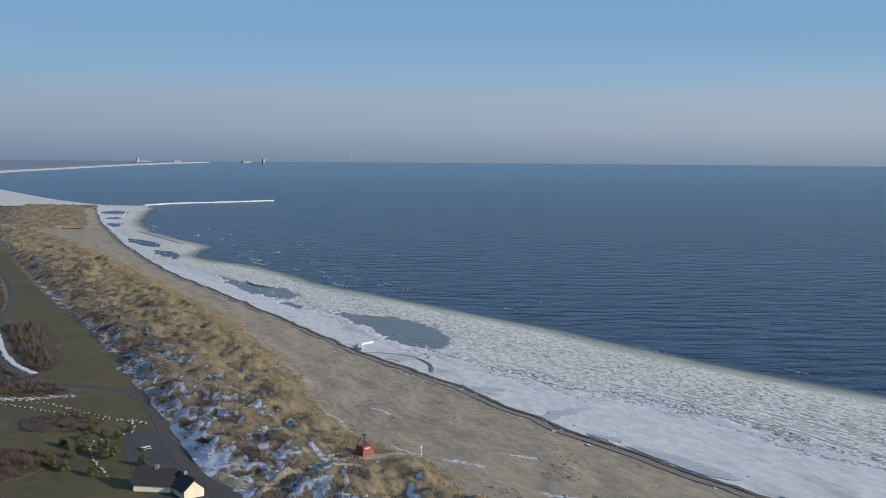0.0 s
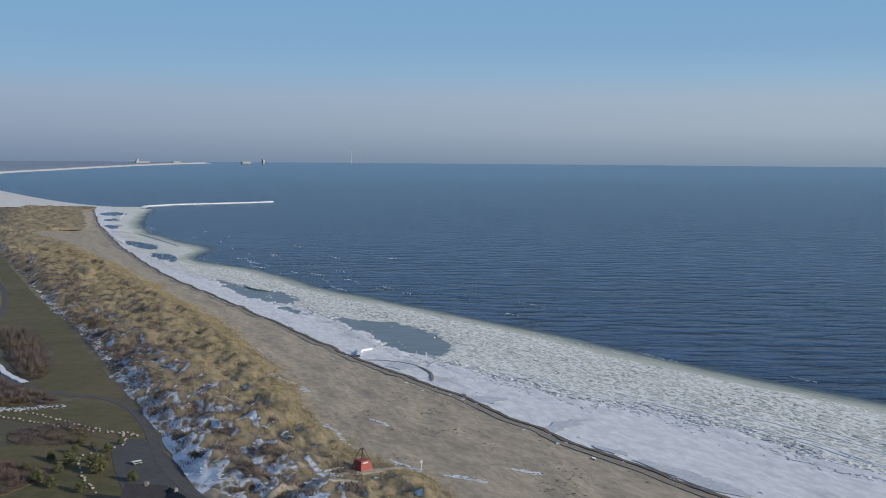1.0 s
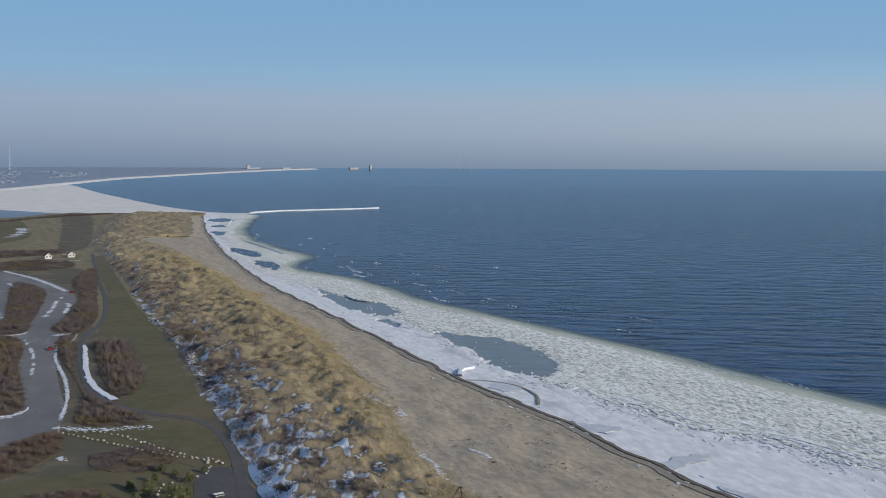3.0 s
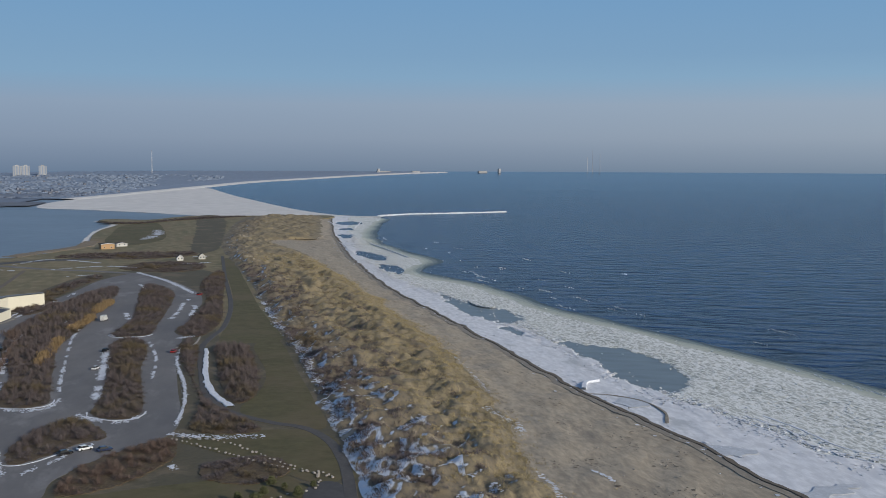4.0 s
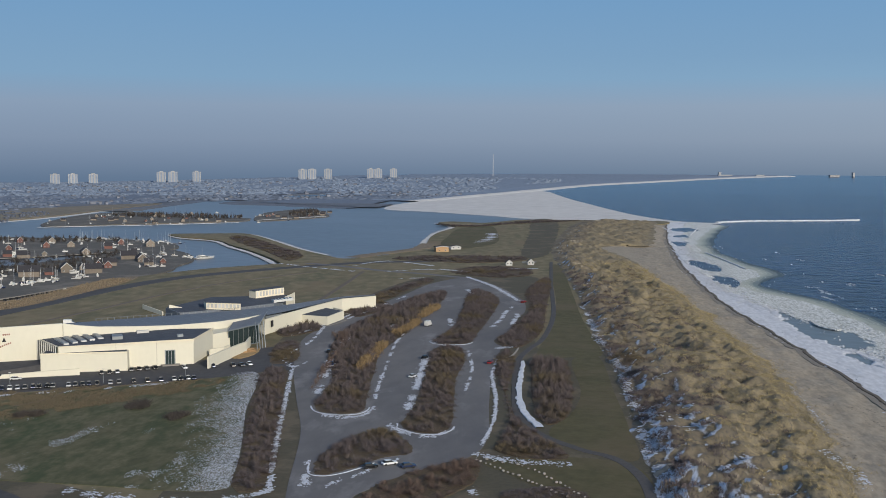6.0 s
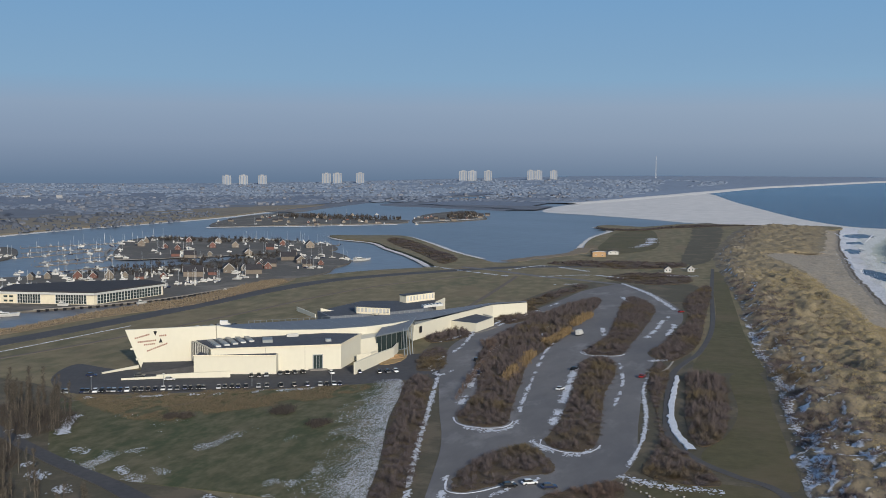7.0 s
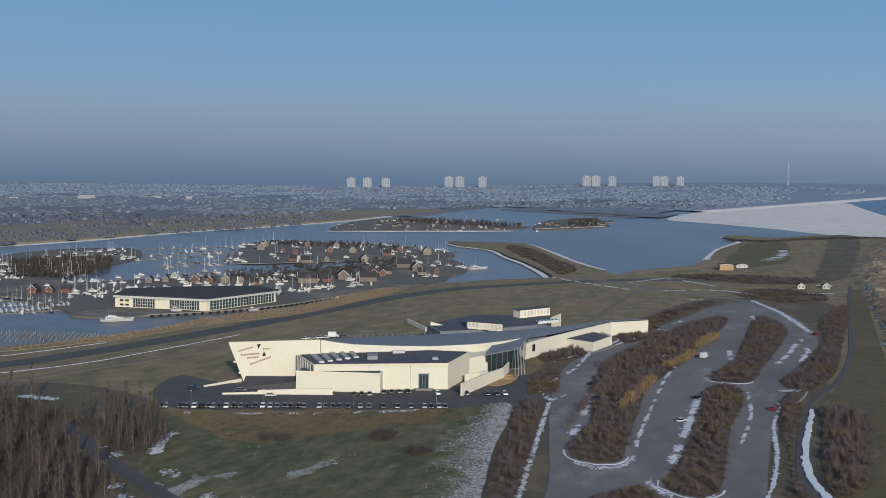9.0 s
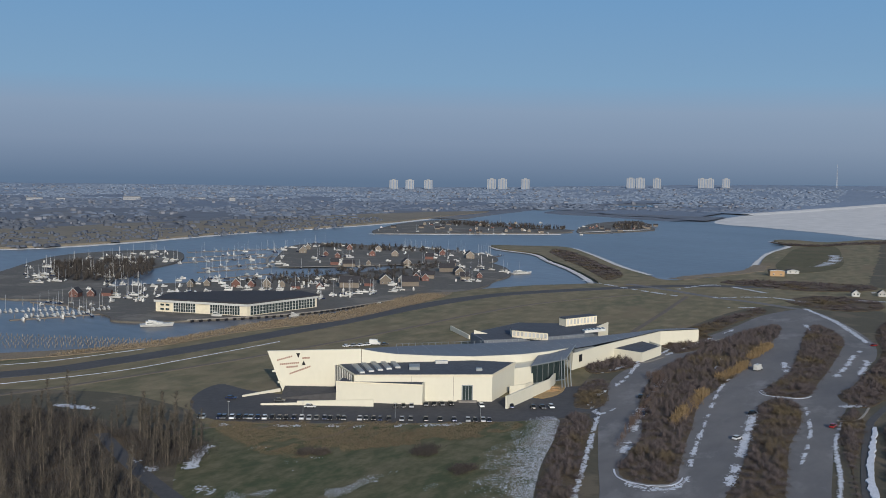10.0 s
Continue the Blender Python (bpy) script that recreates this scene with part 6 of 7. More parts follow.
    # forecourt wing wall and the link behind
    part("wing_wall", slab(nb(), [(-145.3, 414.7), (-144.4, 432.0), (-143.0, 455.0), (-146.0, 470.0)], 0.7, 1.9, [6.8, 6.8, 6.4, 6.0]), M_WHITE, t)
    part("low_wall", slab(nb(), [(-154.0, 440.0), (-150.0, 446.0), (-149.5, 452.0)], 0.5, 1.9, [5.2, 5.2, 5.2]), M_WHITE, t)
    part("link_wall", solid(nb(), [(-157.2, 452.0), (-152.6, 462.0), (-156.5, 482.0), (-164.0, 470.0)], 1.9, 9.6), M_WHITE, t)
    # ramp wall by the car row
    part("ramp_wall", slab(nb(), [(-214.6, 383.6), (-202.0, 389.4), (-189.2, 395.0)], 0.7, 1.9, [3.6, 4.1, 4.5]), M_WHITE, t)
    part("ramp_kerb", slab(nb(), [(-226.0, 377.2), (-214.6, 383.6)], 0.6, 1.9, [2.7, 3.0]), M_WHITE, t)
    part("bow_kerb", slab(nb(), [(-240.0, 385.5), (-233.5, 401.0)], 0.6, 1.9, [2.7, 3.2]), M_WHITE, t)
    part("ramp_bank", solid(nb(), [(-232, 402), (-206.5, 404), (-205.5, 397), (-226, 390)], 1.9, [4.2, 6.0, 5.2, 2.3]), M_ROAD, t)
    # north wings behind the axis
    wing = [(-206, 521), (-199, 566), (-174, 576), (-160, 582), (-157, 560), (-158, 546), (-176, 520), (-192, 504)]
    # walls given the roof grey to fit the camera's view
    wall = part("north_wing", solid(nb(), wing, 1.9, 11.0), M_AXIS, t, "north wing in roof grey")
    part("roof", solid(nb(), inset(wing, 0.8), 10.9, 11.12), M_ROOF, wall)
    part("wing_gable", slab(nb(), [(-203.5, 519), (-196.5, 524)], 0.6, 1.9, [12.9, 10.6]), M_WHITE, t)
    part("garden_wall", slab(nb(), [(-243, 579), (-222, 556)], 0.6, 1.9, [4.4, 4.0]), M_WHITE, t)
    part("wing_gable", slab(nb(), [(-160.5, 573), (-153.5, 571)], 0.6, 1.9, [10.8, 14.0]), M_WHITE, t)
    for c, z1 in (([(-184, 518.5), (-166, 517.5), (-171, 528), (-189, 529)], 14.4), ([(-173, 564), (-163.2, 584), (-168.5, 588), (-178, 568)], 15.0)):
        lan = part("lantern", solid(nb(), c, 11.0, z1), M_CREAM, t, "pale clerestory lantern")
        part("roof", solid(nb(), inset(c, -0.4), z1, z1 + 0.25), M_ROOF, lan)
        for k in range(9):
            p = Vector(c[0]).lerp(Vector(c[1]), (k + 0.3) / 9.2)
            d = (Vector(c[1]) - Vector(c[0])).normalized()
            s = Vector((d.y, -d.x)) * 0.08
            e = d * 1.2
            part("window_pane", solid(nb(), [tuple(p), tuple(p + e), tuple(p + e + s), tuple(p + s)], 12.0, z1 - 0.5), M_HULL, lan)
    rack = [(-158.5, 549), (-151.5, 561), (-154.0, 565), (-161, 553)]
    sk = part("roof_light", solid(nb(), rack, 11.0, 12.2), M_HULL, t)
    for k in range(6):
        p, q = Vector(rack[0]).lerp(Vector(rack[1]), (k + .15) / 6), Vector(rack[0]).lerp(Vector(rack[1]), (k + .8) / 6)
        d = (Vector(rack[3]) - Vector(rack[0]))
        part("pane", solid(nb(), [tuple(p + d * .12), tuple(q + d * .12), tuple(q + d * .88), tuple(p + d * .88)], 12.1, 12.28), M_GLASS, sk)
    return t


def tube_line(bm, pts, r):
    for a, b in zip(pts, pts[1:]):
        tube(bm, a, b, r, r, 4)
    return bm


museum()
fill("sand_heap", [(-146, 442), (-144, 462), (-139, 462), (-137, 448), (-140, 438)], 2.3, surface("ochre building sand", [(0.34, 0.24, 0.12), (0.26, 0.18, 0.09)], 0.4, bump=0.8), "ochre sand of a building site", "sand", ragged=0.5, kind="stuff")


def timber_stack():
    t = thing("timber_stack", -142, 455, 2.1, 20, "untidy stack of pale timber on the forecourt", "timber")
    rng = random.Random(3)
    for k in range(14):
        bm = box(bmesh.new(), -2.2, 2.2, -0.12, 0.12, 0, 0.25)
        bm.transform(pose(rng.uniform(-2, 2), rng.uniform(-4, 4), 0.1 * (k % 5), 0, rng.uniform(-6, 6), rng.uniform(-50, 50)))
        part("plank", bm, M_OCHRE, t)


timber_stack()


def lamp_post(x, y, h=5.0):
    t = thing("lamp_post", x, y, 2.0, 0, "slim grey car park lamp post", "lamp", "lamp posts in the car park")
    bm = bmesh.new()
    tube(bm, (0, 0, 0), (0, 0, h), 0.10, 0.06)
    part("pole", bm, M_STEEL, t)
    part("lamp_head", box(bmesh.new(), -0.35, 0.35, -0.2, 0.2, h, h + 0.18), M_HULL, t)
    return t


for x, y in ((-204, 371), (-174, 383), (-147, 395), (-226, 358)):
    lamp_post(x, y)


# ---- vehicles ----
def car(paint, colour):
    t = thing("car", 0, 0, 0, 0, colour + " parked car on the asphalt", "car", "cars parked by the museum")
    bm = bmesh.new()
    prof = [(-2.15, 0.32), (-2.2, 0.75), (-1.95, 0.92), (2.0, 0.86), (2.18, 0.62), (2.15, 0.32)]
    for side in (-0.88, 0.88):
        bm.faces.new([bm.verts.new((x, side, z)) for x, z in (prof if side < 0 else prof[::-1])])
    v = list(bm.verts)
    n = len(prof)
    for i in range(n):
        j = (i + 1) % n
        bm.faces.new((v[j], v[i], v[2 * n - 1 - i], v[2 * n - 1 - j]))
    bmesh.ops.bevel(bm, geom=bm.edges[:], offset=0.06, segments=1, affect="EDGES")
    body = part("body", bm, paint, t)
    cab = bmesh.new()
    lo = [(-1.9, -.82), (1.05, -.82), (1.05, .82), (-1.9, .82)]
    hi = [(-1.35, -.66), (0.35, -.66), (0.35, .66), (-1.35, .66)]
    a, b = [cab.verts.new((x, y, 0.88)) for x, y in lo], [cab.verts.new((x, y, 1.42)) for x, y in hi]
    for i in range(4):
        cab.faces.new((a[i], a[(i + 1) % 4], b[(i + 1) % 4], b[i]))
    part("window_glass", cab, M_CARGLASS, t)
    part("roof", box(bmesh.new(), -1.40, 0.40, -.68, .68, 1.41, 1.47), paint, t)
    for x in (-1.35, 1.35):
        for y in (-0.8, 0.8):
            w = bmesh.new()
            bmesh.ops.create_cone(w, cap_ends=True, segments=10, radius1=0.32, radius2=0.32, depth=0.22, matrix=pose(x, y, 0.32, 90))
            part("wheel", w, M_TYRE, t)
    for y in (-0.62, 0.62):
        part("headlight", box(bmesh.new(), 2.08, 2.2, y - .18, y + .18, .58, .72), M_HULL, t)
    return t


CARS = [car(m, c) for m, c in zip(CAR_PAINT, ("black", "silver", "dark blue", "white", "dark grey", "red"))]
used = set()


def park(kind, x, y, turn, z=2.08):
    m = pose(x, y, z, 0, 0, turn) @ Matrix.Scale(0.98, 4)
    if kind in used:
        return copy_thing(CARS[kind], m)
    used.add(kind)
    CARS[kind].matrix_basis = m
    return CARS[kind]


rng = random.Random(21)
ROW_A, ROW_B = Vector((-232.2, 350.5)), Vector((-142.3, 394.3))
SLOTS = [0, 5, 32, 43, 56, 68, 78, 89, 101, 113, 125, 138, 151, 163, 175, 189, 203, 216, 227, 240, 252, 277, 289, 302, 315, 328, 353, 366, 393, 418, 442, 468, 480, 493, 505]
PALETTE = [0, 1, 2, 4, 3, 0, 4, 1, 2, 3, 0, 4, 0, 2, 3, 1, 4, 2, 0, 0, 4, 1, 4, 0, 2, 0, 1, 4, 0, 0, 2, 1]
for k, s in enumerate(SLOTS):
    p = ROW_A.lerp(ROW_B, s / 510)
    park(PALETTE[k % len(PALETTE)], p.x + rng.uniform(-.2, .2), p.y + rng.uniform(-.4, .4), -64 + rng.uniform(-3, 3))
for k, (x, y) in enumerate(((-181.5, 397), (-179, 398.5), (-176.5, 400), (-173, 405), (-170.7, 406.7), (-168.3, 408.4), (-165.6, 410.3), (-154.5, 413), (-144.5, 417.5), (-137, 420), (-134, 421.5), (-131.5, 424))):
    park((0, 0, 1, 4, 0, 4, 0, 3, 2, 0, 4, 3)[k], x, y + 0.5, -60 + rng.uniform(-6, 6))
for k, (x, y, r) in enumerate(((-208, 382, 25), (-223, 385, 20), (-241, 380, 20), (-62.5, 410, 70), (-64, 450, 75), (-99, 430, 100), (-107, 458, 100), (-36, 443, 80), (-54, 287, 35), (-49.5, 291, 35), (-44, 289, 30), (-34, 640, 60))):
    park((3, 4, 2, 3, 0, 2, 0, 5, 0, 3, 2, 5)[k], x, y, r, 2.12)


def camper(x, y, turn, name="camper_van"):
    t = thing(name, x, y, 2.12, turn, "white boxy camper van parked by shrubs", "van")
    bm = box(bmesh.new(), -2.6, 1.3, -1.05, 1.05, 0.5, 2.9)
    bmesh.ops.bevel(bm, geom=bm.edges[:], offset=0.12, segments=2, affect="EDGES")
    part("body", bm, M_HULL, t)
    part("cab", solid(bmesh.new(), [(1.3, -.95), (2.7, -.95), (2.7, .95), (1.3, .95)], 0.5, [2.2, 1.2, 1.2, 2.2]), M_HULL, t)
    part("windscreen", solid(bmesh.new(), [(1.55, -.85), (2.3, -.85), (2.3, .85), (1.55, .85)], 1.3, [2.14, 1.58, 1.58, 2.14]), M_GLASS, t)
    for a in (-1.7, 1.8):
        for b in (-0.95, 0.95):
            w = bmesh.new()
            bmesh.ops.create_cone(w, cap_ends=True, segments=10, radius1=0.38, radius2=0.38, depth=0.25, matrix=pose(a, b, 0.38, 90))
            part("wheel", w, M_TYRE, t)
    return t


camper(-76, 540, 75)
camper(-254, 514, 20, "delivery_van")
# cars stand in for a row of pale boat trailers
for k, (x, y) in enumerate(((-263.5, 503), (-261, 506), (-258.5, 508.5), (-256.5, 511.5), (-250, 517))):
    park((3, 1, 3, 3, 4)[k], x, y, 70, 2.0)


# ---- harbour ----
def harbour_hall():
    t = thing("harbour_hall", 0, 0, 0, 0, "long white harbour hall with glazed fronts and dark roof", "hall", kind="")
    nb = bmesh.new
    out = [(-429, 561), (-370, 571), (-358, 628), (-378, 640), (-408, 622), (-440, 590)]
    part("wall", solid(nb(), out, 1.0, 7.9), M_CREAM, t)
    part("roof", solid(nb(), inset(out, -1.2), 7.9, 9.0), M_DARKROOF, t)
    part("fascia", slab(nb(), [(-429.6, 560.2), (-369.4, 570.2), (-357.2, 628)], 0.7, 7.0, [8.2, 8.2, 8.2]), M_HULL, t)

    def glazed(a, b, s0, s1, cols):
        """A run of tall panes with white mullions and rails on one front."""
        a, b = Vector(a), Vector(b)
        d = (b - a).normalized()
        n = Vector((d.y, -d.x))
        p, q = a.lerp(b, s0), a.lerp(b, s1)
        band = part("window_band", solid(nb(), [tuple(p), tuple(q), tuple(q + n * .1), tuple(p + n * .1)], 1.6, 6.8), M_GLASS, t)
        for k in range(cols + 1):
            c = p.lerp(q, k / cols)
            part("mullion", solid(nb(), [tuple(c - d * .14 + n * .1), tuple(c + d * .14 + n * .1), tuple(c + d * .14 + n * .3), tuple(c - d * .14 + n * .3)], 1.4, 7.0), M_HULL, band)
        for z in (3.3, 5.1):
            part("rail", solid(nb(), [tuple(p + n * .1), tuple(q + n * .1), tuple(q + n * .22), tuple(p + n * .22)], z, z + .15), M_HULL, band)
    glazed((-429, 561), (-370, 571), 0.20, 0.44, 9)
    glazed((-429, 561), (-370, 571), 0.60, 0.92, 12)
    glazed((-370, 571), (-358, 628), 0.04, 0.97, 22)
    for s in (0.06, 0.12):
        p = Vector((-429, 561)).lerp(Vector((-370, 571)), s)
        for z in (2.4, 5.0):
            part("window", box(nb(), p.x, p.x + 2.2, p.y - .7, p.y - .1, z, z + 1.0), M_GLASS, t)


harbour_hall()


def house(w, d, h, roof, wall, label, name="house"):
    """A small gabled house; the gable faces -y."""
    t = thing(name, 0, 0, 0, 0, label, "house", "gabled houses round the marina")
    bm = bmesh.new()
    for y in (-d / 2, d / 2):
        bm.faces.new([bm.verts.new(p) for p in ((-w / 2, y, -0.3), (w / 2, y, -0.3), (w / 2, y, h), (0, y, h + w * roof), (-w / 2, y, h))])
    v = list(bm.verts)
    for i in range(5):
        j = (i + 1) % 5
        bm.faces.new((v[i], v[j], v[5 + j], v[5 + i]))
    bmesh.ops.recalc_face_normals(bm, faces=bm.faces)
    part("wall", bm, wall, t)
    for s in (-1, 1):
        bm = bmesh.new()
        e, o = 0.35, 0.5
        q = [(s * (w / 2 + o), h - o * roof * 2), (0, h + w * roof), (0, h + w * roof + e), (s * (w / 2 + o), h - o * roof * 2 + e)]
        for y in (-d / 2 - o, d / 2 + o):
            bm.faces.new([bm.verts.new((x, y, z)) for x, z in q])
        u = list(bm.verts)
        for i in range(4):
            j = (i + 1) % 4
            bm.faces.new((u[i], u[j], u[4 + j], u[4 + i]))
        bmesh.ops.recalc_face_normals(bm, faces=bm.faces)
        part("roof", bm, M_DARKROOF, t)
        barge = bmesh.new()
        tube(barge, (s * (w / 2 + .5), -d / 2 - .6, h - roof), (0, -d / 2 - .6, h + w * roof + .1), 0.28, 0.28, 4)
        part("bargeboard", barge, M_HULL, t)
    for x in (-w / 4, w / 4):
        win = part("window", box(bmesh.new(), x - .6, x + .6, -d / 2 - .08, -d / 2 + .02, 0.9, 2.3), M_HULL, t)
        part("pane", box(bmesh.new(), x - .45, x + .45, -d / 2 - .13, -d / 2 - .07, 1.05, 2.15), M_GLASS, win)
    return t


H_RED = house(9, 12, 4.5, 0.5, M_BRICKRED, "red gabled harbour house with white bargeboards")
H_CREAM = house(8, 11, 4.5, 0.55, M_TIMBER, "dark grey gabled harbour house with white bargeboards")
H_DARK = house(10, 16, 4.5, 0.42, M_TIMBER, "dark timber harbour house")
placed = set()


def put(ob, m):
    """The first use moves the thing itself, later ones copy it."""
    if ob.name in placed:
        return copy_thing(ob, m)
    placed.add(ob.name)
    ob.matrix_basis = m
    return ob


rng = random.Random(31)
HOUSES = [(-468, 695), (-460, 703), (-449, 706), (-441, 714), (-424, 706), (-411, 718), (-398, 738), (-390, 752), (-388, 774), (-384, 792), (-380, 812), (-378, 828), (-502, 890), (-482, 881), (-474, 903), (-562, 974), (-446, 923), (-523, 998), (-503, 1009),
          (-520, 590), (-514, 598), (-507, 605), (-496, 679), (-490, 690), (-620, 1033), (-583, 1056), (-548, 1057), (-457, 994), (-369, 868), (-348, 834), (-345, 856), (-365, 770), (-372, 811), (-389, 888), (-409, 944), (-540, 960), (-600, 990), (-470, 1050), (-430, 1030)]
for k, (x, y) in enumerate(HOUSES):
    h = H_RED if k in (0, 1, 4, 5, 19, 20, 21) else (H_CREAM if k in (2, 3, 22, 23) else (H_RED, H_DARK, H_RED, H_DARK, H_CREAM)[k % 5])
    s = rng.uniform(0.70, 0.95)
    put(h, Matrix.LocRotScale((x, y, 1.2), Euler((0, 0, radians(rng.choice((28, 28, 28, -62)) + rng.uniform(-8, 8)))), (s, s, s)))
for k in range(46):
    x, y = (rng.uniform(-760, -520), rng.uniform(1420, 1700)) if k < 26 else (rng.uniform(-520, -425), rng.uniform(1600, 1850))
    put((H_RED, H_DARK, H_DARK, H_DARK)[k % 4], Matrix.LocRotScale((x, y, 1.2), Euler((0, 0, radians(rng.choice((25, -65)) + rng.uniform(-10, 10)))), (0.55, 0.55, 0.55)))


def sail_boat(length, hull_mat, label):
    t = thing("sailing_boat", 0, 0, 0, 0, label, "boat", "boats in the marina")
    bm = bmesh.new()
    rows = []
    for f, w, d in ((-0.5, 0.7, 0.9), (-0.2, 1.0, 1.0), (0.15, 0.95, 1.05), (0.38, 0.55, 1.15), (0.52, 0.04, 1.3)):
        b = length * 0.15 * w
        rows.append([bm.verts.new(p) for p in ((f * length, -b, d), (f * length * .96, -b * .7, 0.1), (f * length * .94, 0, -0.3), (f * length * .96, b * .7, 0.1), (f * length, b, d))])
    for a, b in zip(rows, rows[1:]):
        for k in range(4):
            bm.faces.new((a[k], b[k], b[k + 1], a[k + 1]))
        bm.faces.new((a[4], b[4], b[0], a[0]))
    bm.faces.new(rows[0])
    bmesh.ops.recalc_face_normals(bm, faces=bm.faces)
    part("hull", bm, hull_mat, t)
    cab = bmesh.new()
    box(cab, -0.12 * length, 0.22 * length, -0.08 * length, 0.08 * length, 0.95, 1.5)
    bmesh.ops.bevel(cab, geom=cab.edges[:], offset=0.15, segments=1, affect="EDGES")
    part("cabin", cab, M_HULL, t)
    mast = bmesh.new()
    tube(mast, (0.08 * length, 0, 1), (0.08 * length, 0, 1 + length * 1.55), 0.15, 0.11, 5)
    part("mast", mast, M_MAST, t)
    boom = bmesh.new()
    tube(boom, (0.08 * length, 0, 2.2), (-0.36 * length, 0, 2.3), 0.16, 0.13, 5)
    part("boom", boom, M_CREAM, t)
    return t


def motor_boat(length, label, name="motor_boat"):
    t = thing(name, 0, 0, 0, 0, label, "boat", "boats in the marina")
    bm = bmesh.new()
    rows = []
    for f, w, d in ((-0.5, 0.9, 1.2), (0.0, 1.0, 1.4), (0.3, 0.75, 1.7), (0.52, 0.04, 2.0)):
        b = length * 0.15 * w
        rows.append([bm.verts.new(p) for p in ((f * length, -b, d), (f * length * .93, -b * .75, 0.0), (f * length * .93, b * .75, 0.0), (f * length, b, d))])
    for a, b in zip(rows, rows[1:]):
        for k in range(3):
            bm.faces.new((a[k], b[k], b[k + 1], a[k + 1]))
        bm.faces.new((a[3], b[3], b[0], a[0]))
    bm.faces.new(rows[0])
    bmesh.ops.recalc_face_normals(bm, faces=bm.faces)
    part("hull", bm, M_HULL, t)
    o = [(-0.32 * length, -0.11 * length), (0.2 * length, -0.09 * length), (0.2 * length, 0.09 * length), (-0.32 * length, 0.11 * length)]
    part("cabin", solid(bmesh.new(), o, 1.3, [2.9, 2.1, 2.1, 2.9]), M_HULL, t)
    part("windscreen", solid(bmesh.new(), [(a * 0.9, b * 1.03) for a, b in o], 1.75, [2.35, 2.0, 2.0, 2.35]), M_GLASS, t)
    part("flybridge", solid(bmesh.new(), [(-0.25 * length, -0.07 * length), (0.0, -0.06 * length), (0.0, 0.06 * length), (-0.25 * length, 0.07 * length)], 2.4, [3.6, 3.0, 3.0, 3.6]), M_HULL, t)
    return t


def moor(boat, x, y, turn, size):
    """Puts a boat on the land under it, or afloat."""
    z = 0.05
    for line, top in ISLES:
        if inside(line, np.array([x]), np.array([y]))[0]:
            z = max(z, top + (0.0 if boat is B1 else 0.28 * size))
    return put(boat, pose(x, y, z, 0, 0, turn) @ Matrix.Scale(size, 4))


S1 = sail_boat(9.5, M_HULL, "white sailing boat with bare mast")
S2 = sail_boat(8, CAR_PAINT[2], "dark blue sailing boat with bare mast")
B1 = motor_boat(8, "small white motor boat")
YARD = [(-498, 602), (-490, 621), (-477, 606), (-468, 598), (-480, 648), (-457, 674), (-439, 676), (-429, 690), (-378, 668), (-376, 681), (-373, 691), (-369, 701), (-366, 715), (-362, 729), (-357, 735), (-669, 726), (-697, 775), (-706, 806), (-702, 832), (-716, 881), (-717, 900),
        (-562, 661), (-548, 668), (-541, 660), (-596, 656), (-599, 640), (-632, 656), (-647, 770), (-631, 718), (-620, 669), (-341, 906), (-341, 816), (-646, 1040), (-634, 1060), (-530, 1088), (-463, 1034), (-389, 931), (-366, 907), (-660, 800), (-675, 850), (-640, 830), (-690, 720), (-650, 690), (-600, 690), (-580, 700)]
for k, (x, y) in enumerate(YARD):
    for j in range(5):
        b = (S1, B1, S2, S1, B1)[(k + j) % 5]
        moor(b, x + rng.uniform(-9, 9), y + rng.uniform(-12, 12) + 4, rng.choice((20, 110)) + rng.uniform(-15, 15), rng.uniform(0.65, 0.9))

for k in range(70):
    x, y = rng.uniform(-745, -560), rng.uniform(640, 900)
    if inside(smooth_line([(-691, 685), (-755, 814), (-755, 895), (-714, 920), (-645, 848), (-615, 763), (-597, 714), (-560, 660), (-600, 640)], 4, True), np.array([x]), np.array([y]))[0]:
        moor((S1, B1, S2, B1)[k % 4], x, y, rng.choice((20, 110)) + rng.uniform(-15, 15), rng.uniform(0.6, 0.85))


# boats laid up and moored round the harbour islands
for k in range(205):
    x, y = (rng.uniform(-660, -400), rng.uniform(850, 1120)) if k < 95 else (rng.uniform(-545, -370), rng.uniform(575, 780)) if k < 175 else (rng.uniform(-780, -430), rng.uniform(1380, 1800))
    moor(B1 if k >= 95 and k < 175 or k % 3 else (S1, S2)[k % 2], x, y, rng.choice((20, 110)) + rng.uniform(-15, 15), rng.uniform(0.7, 0.95))


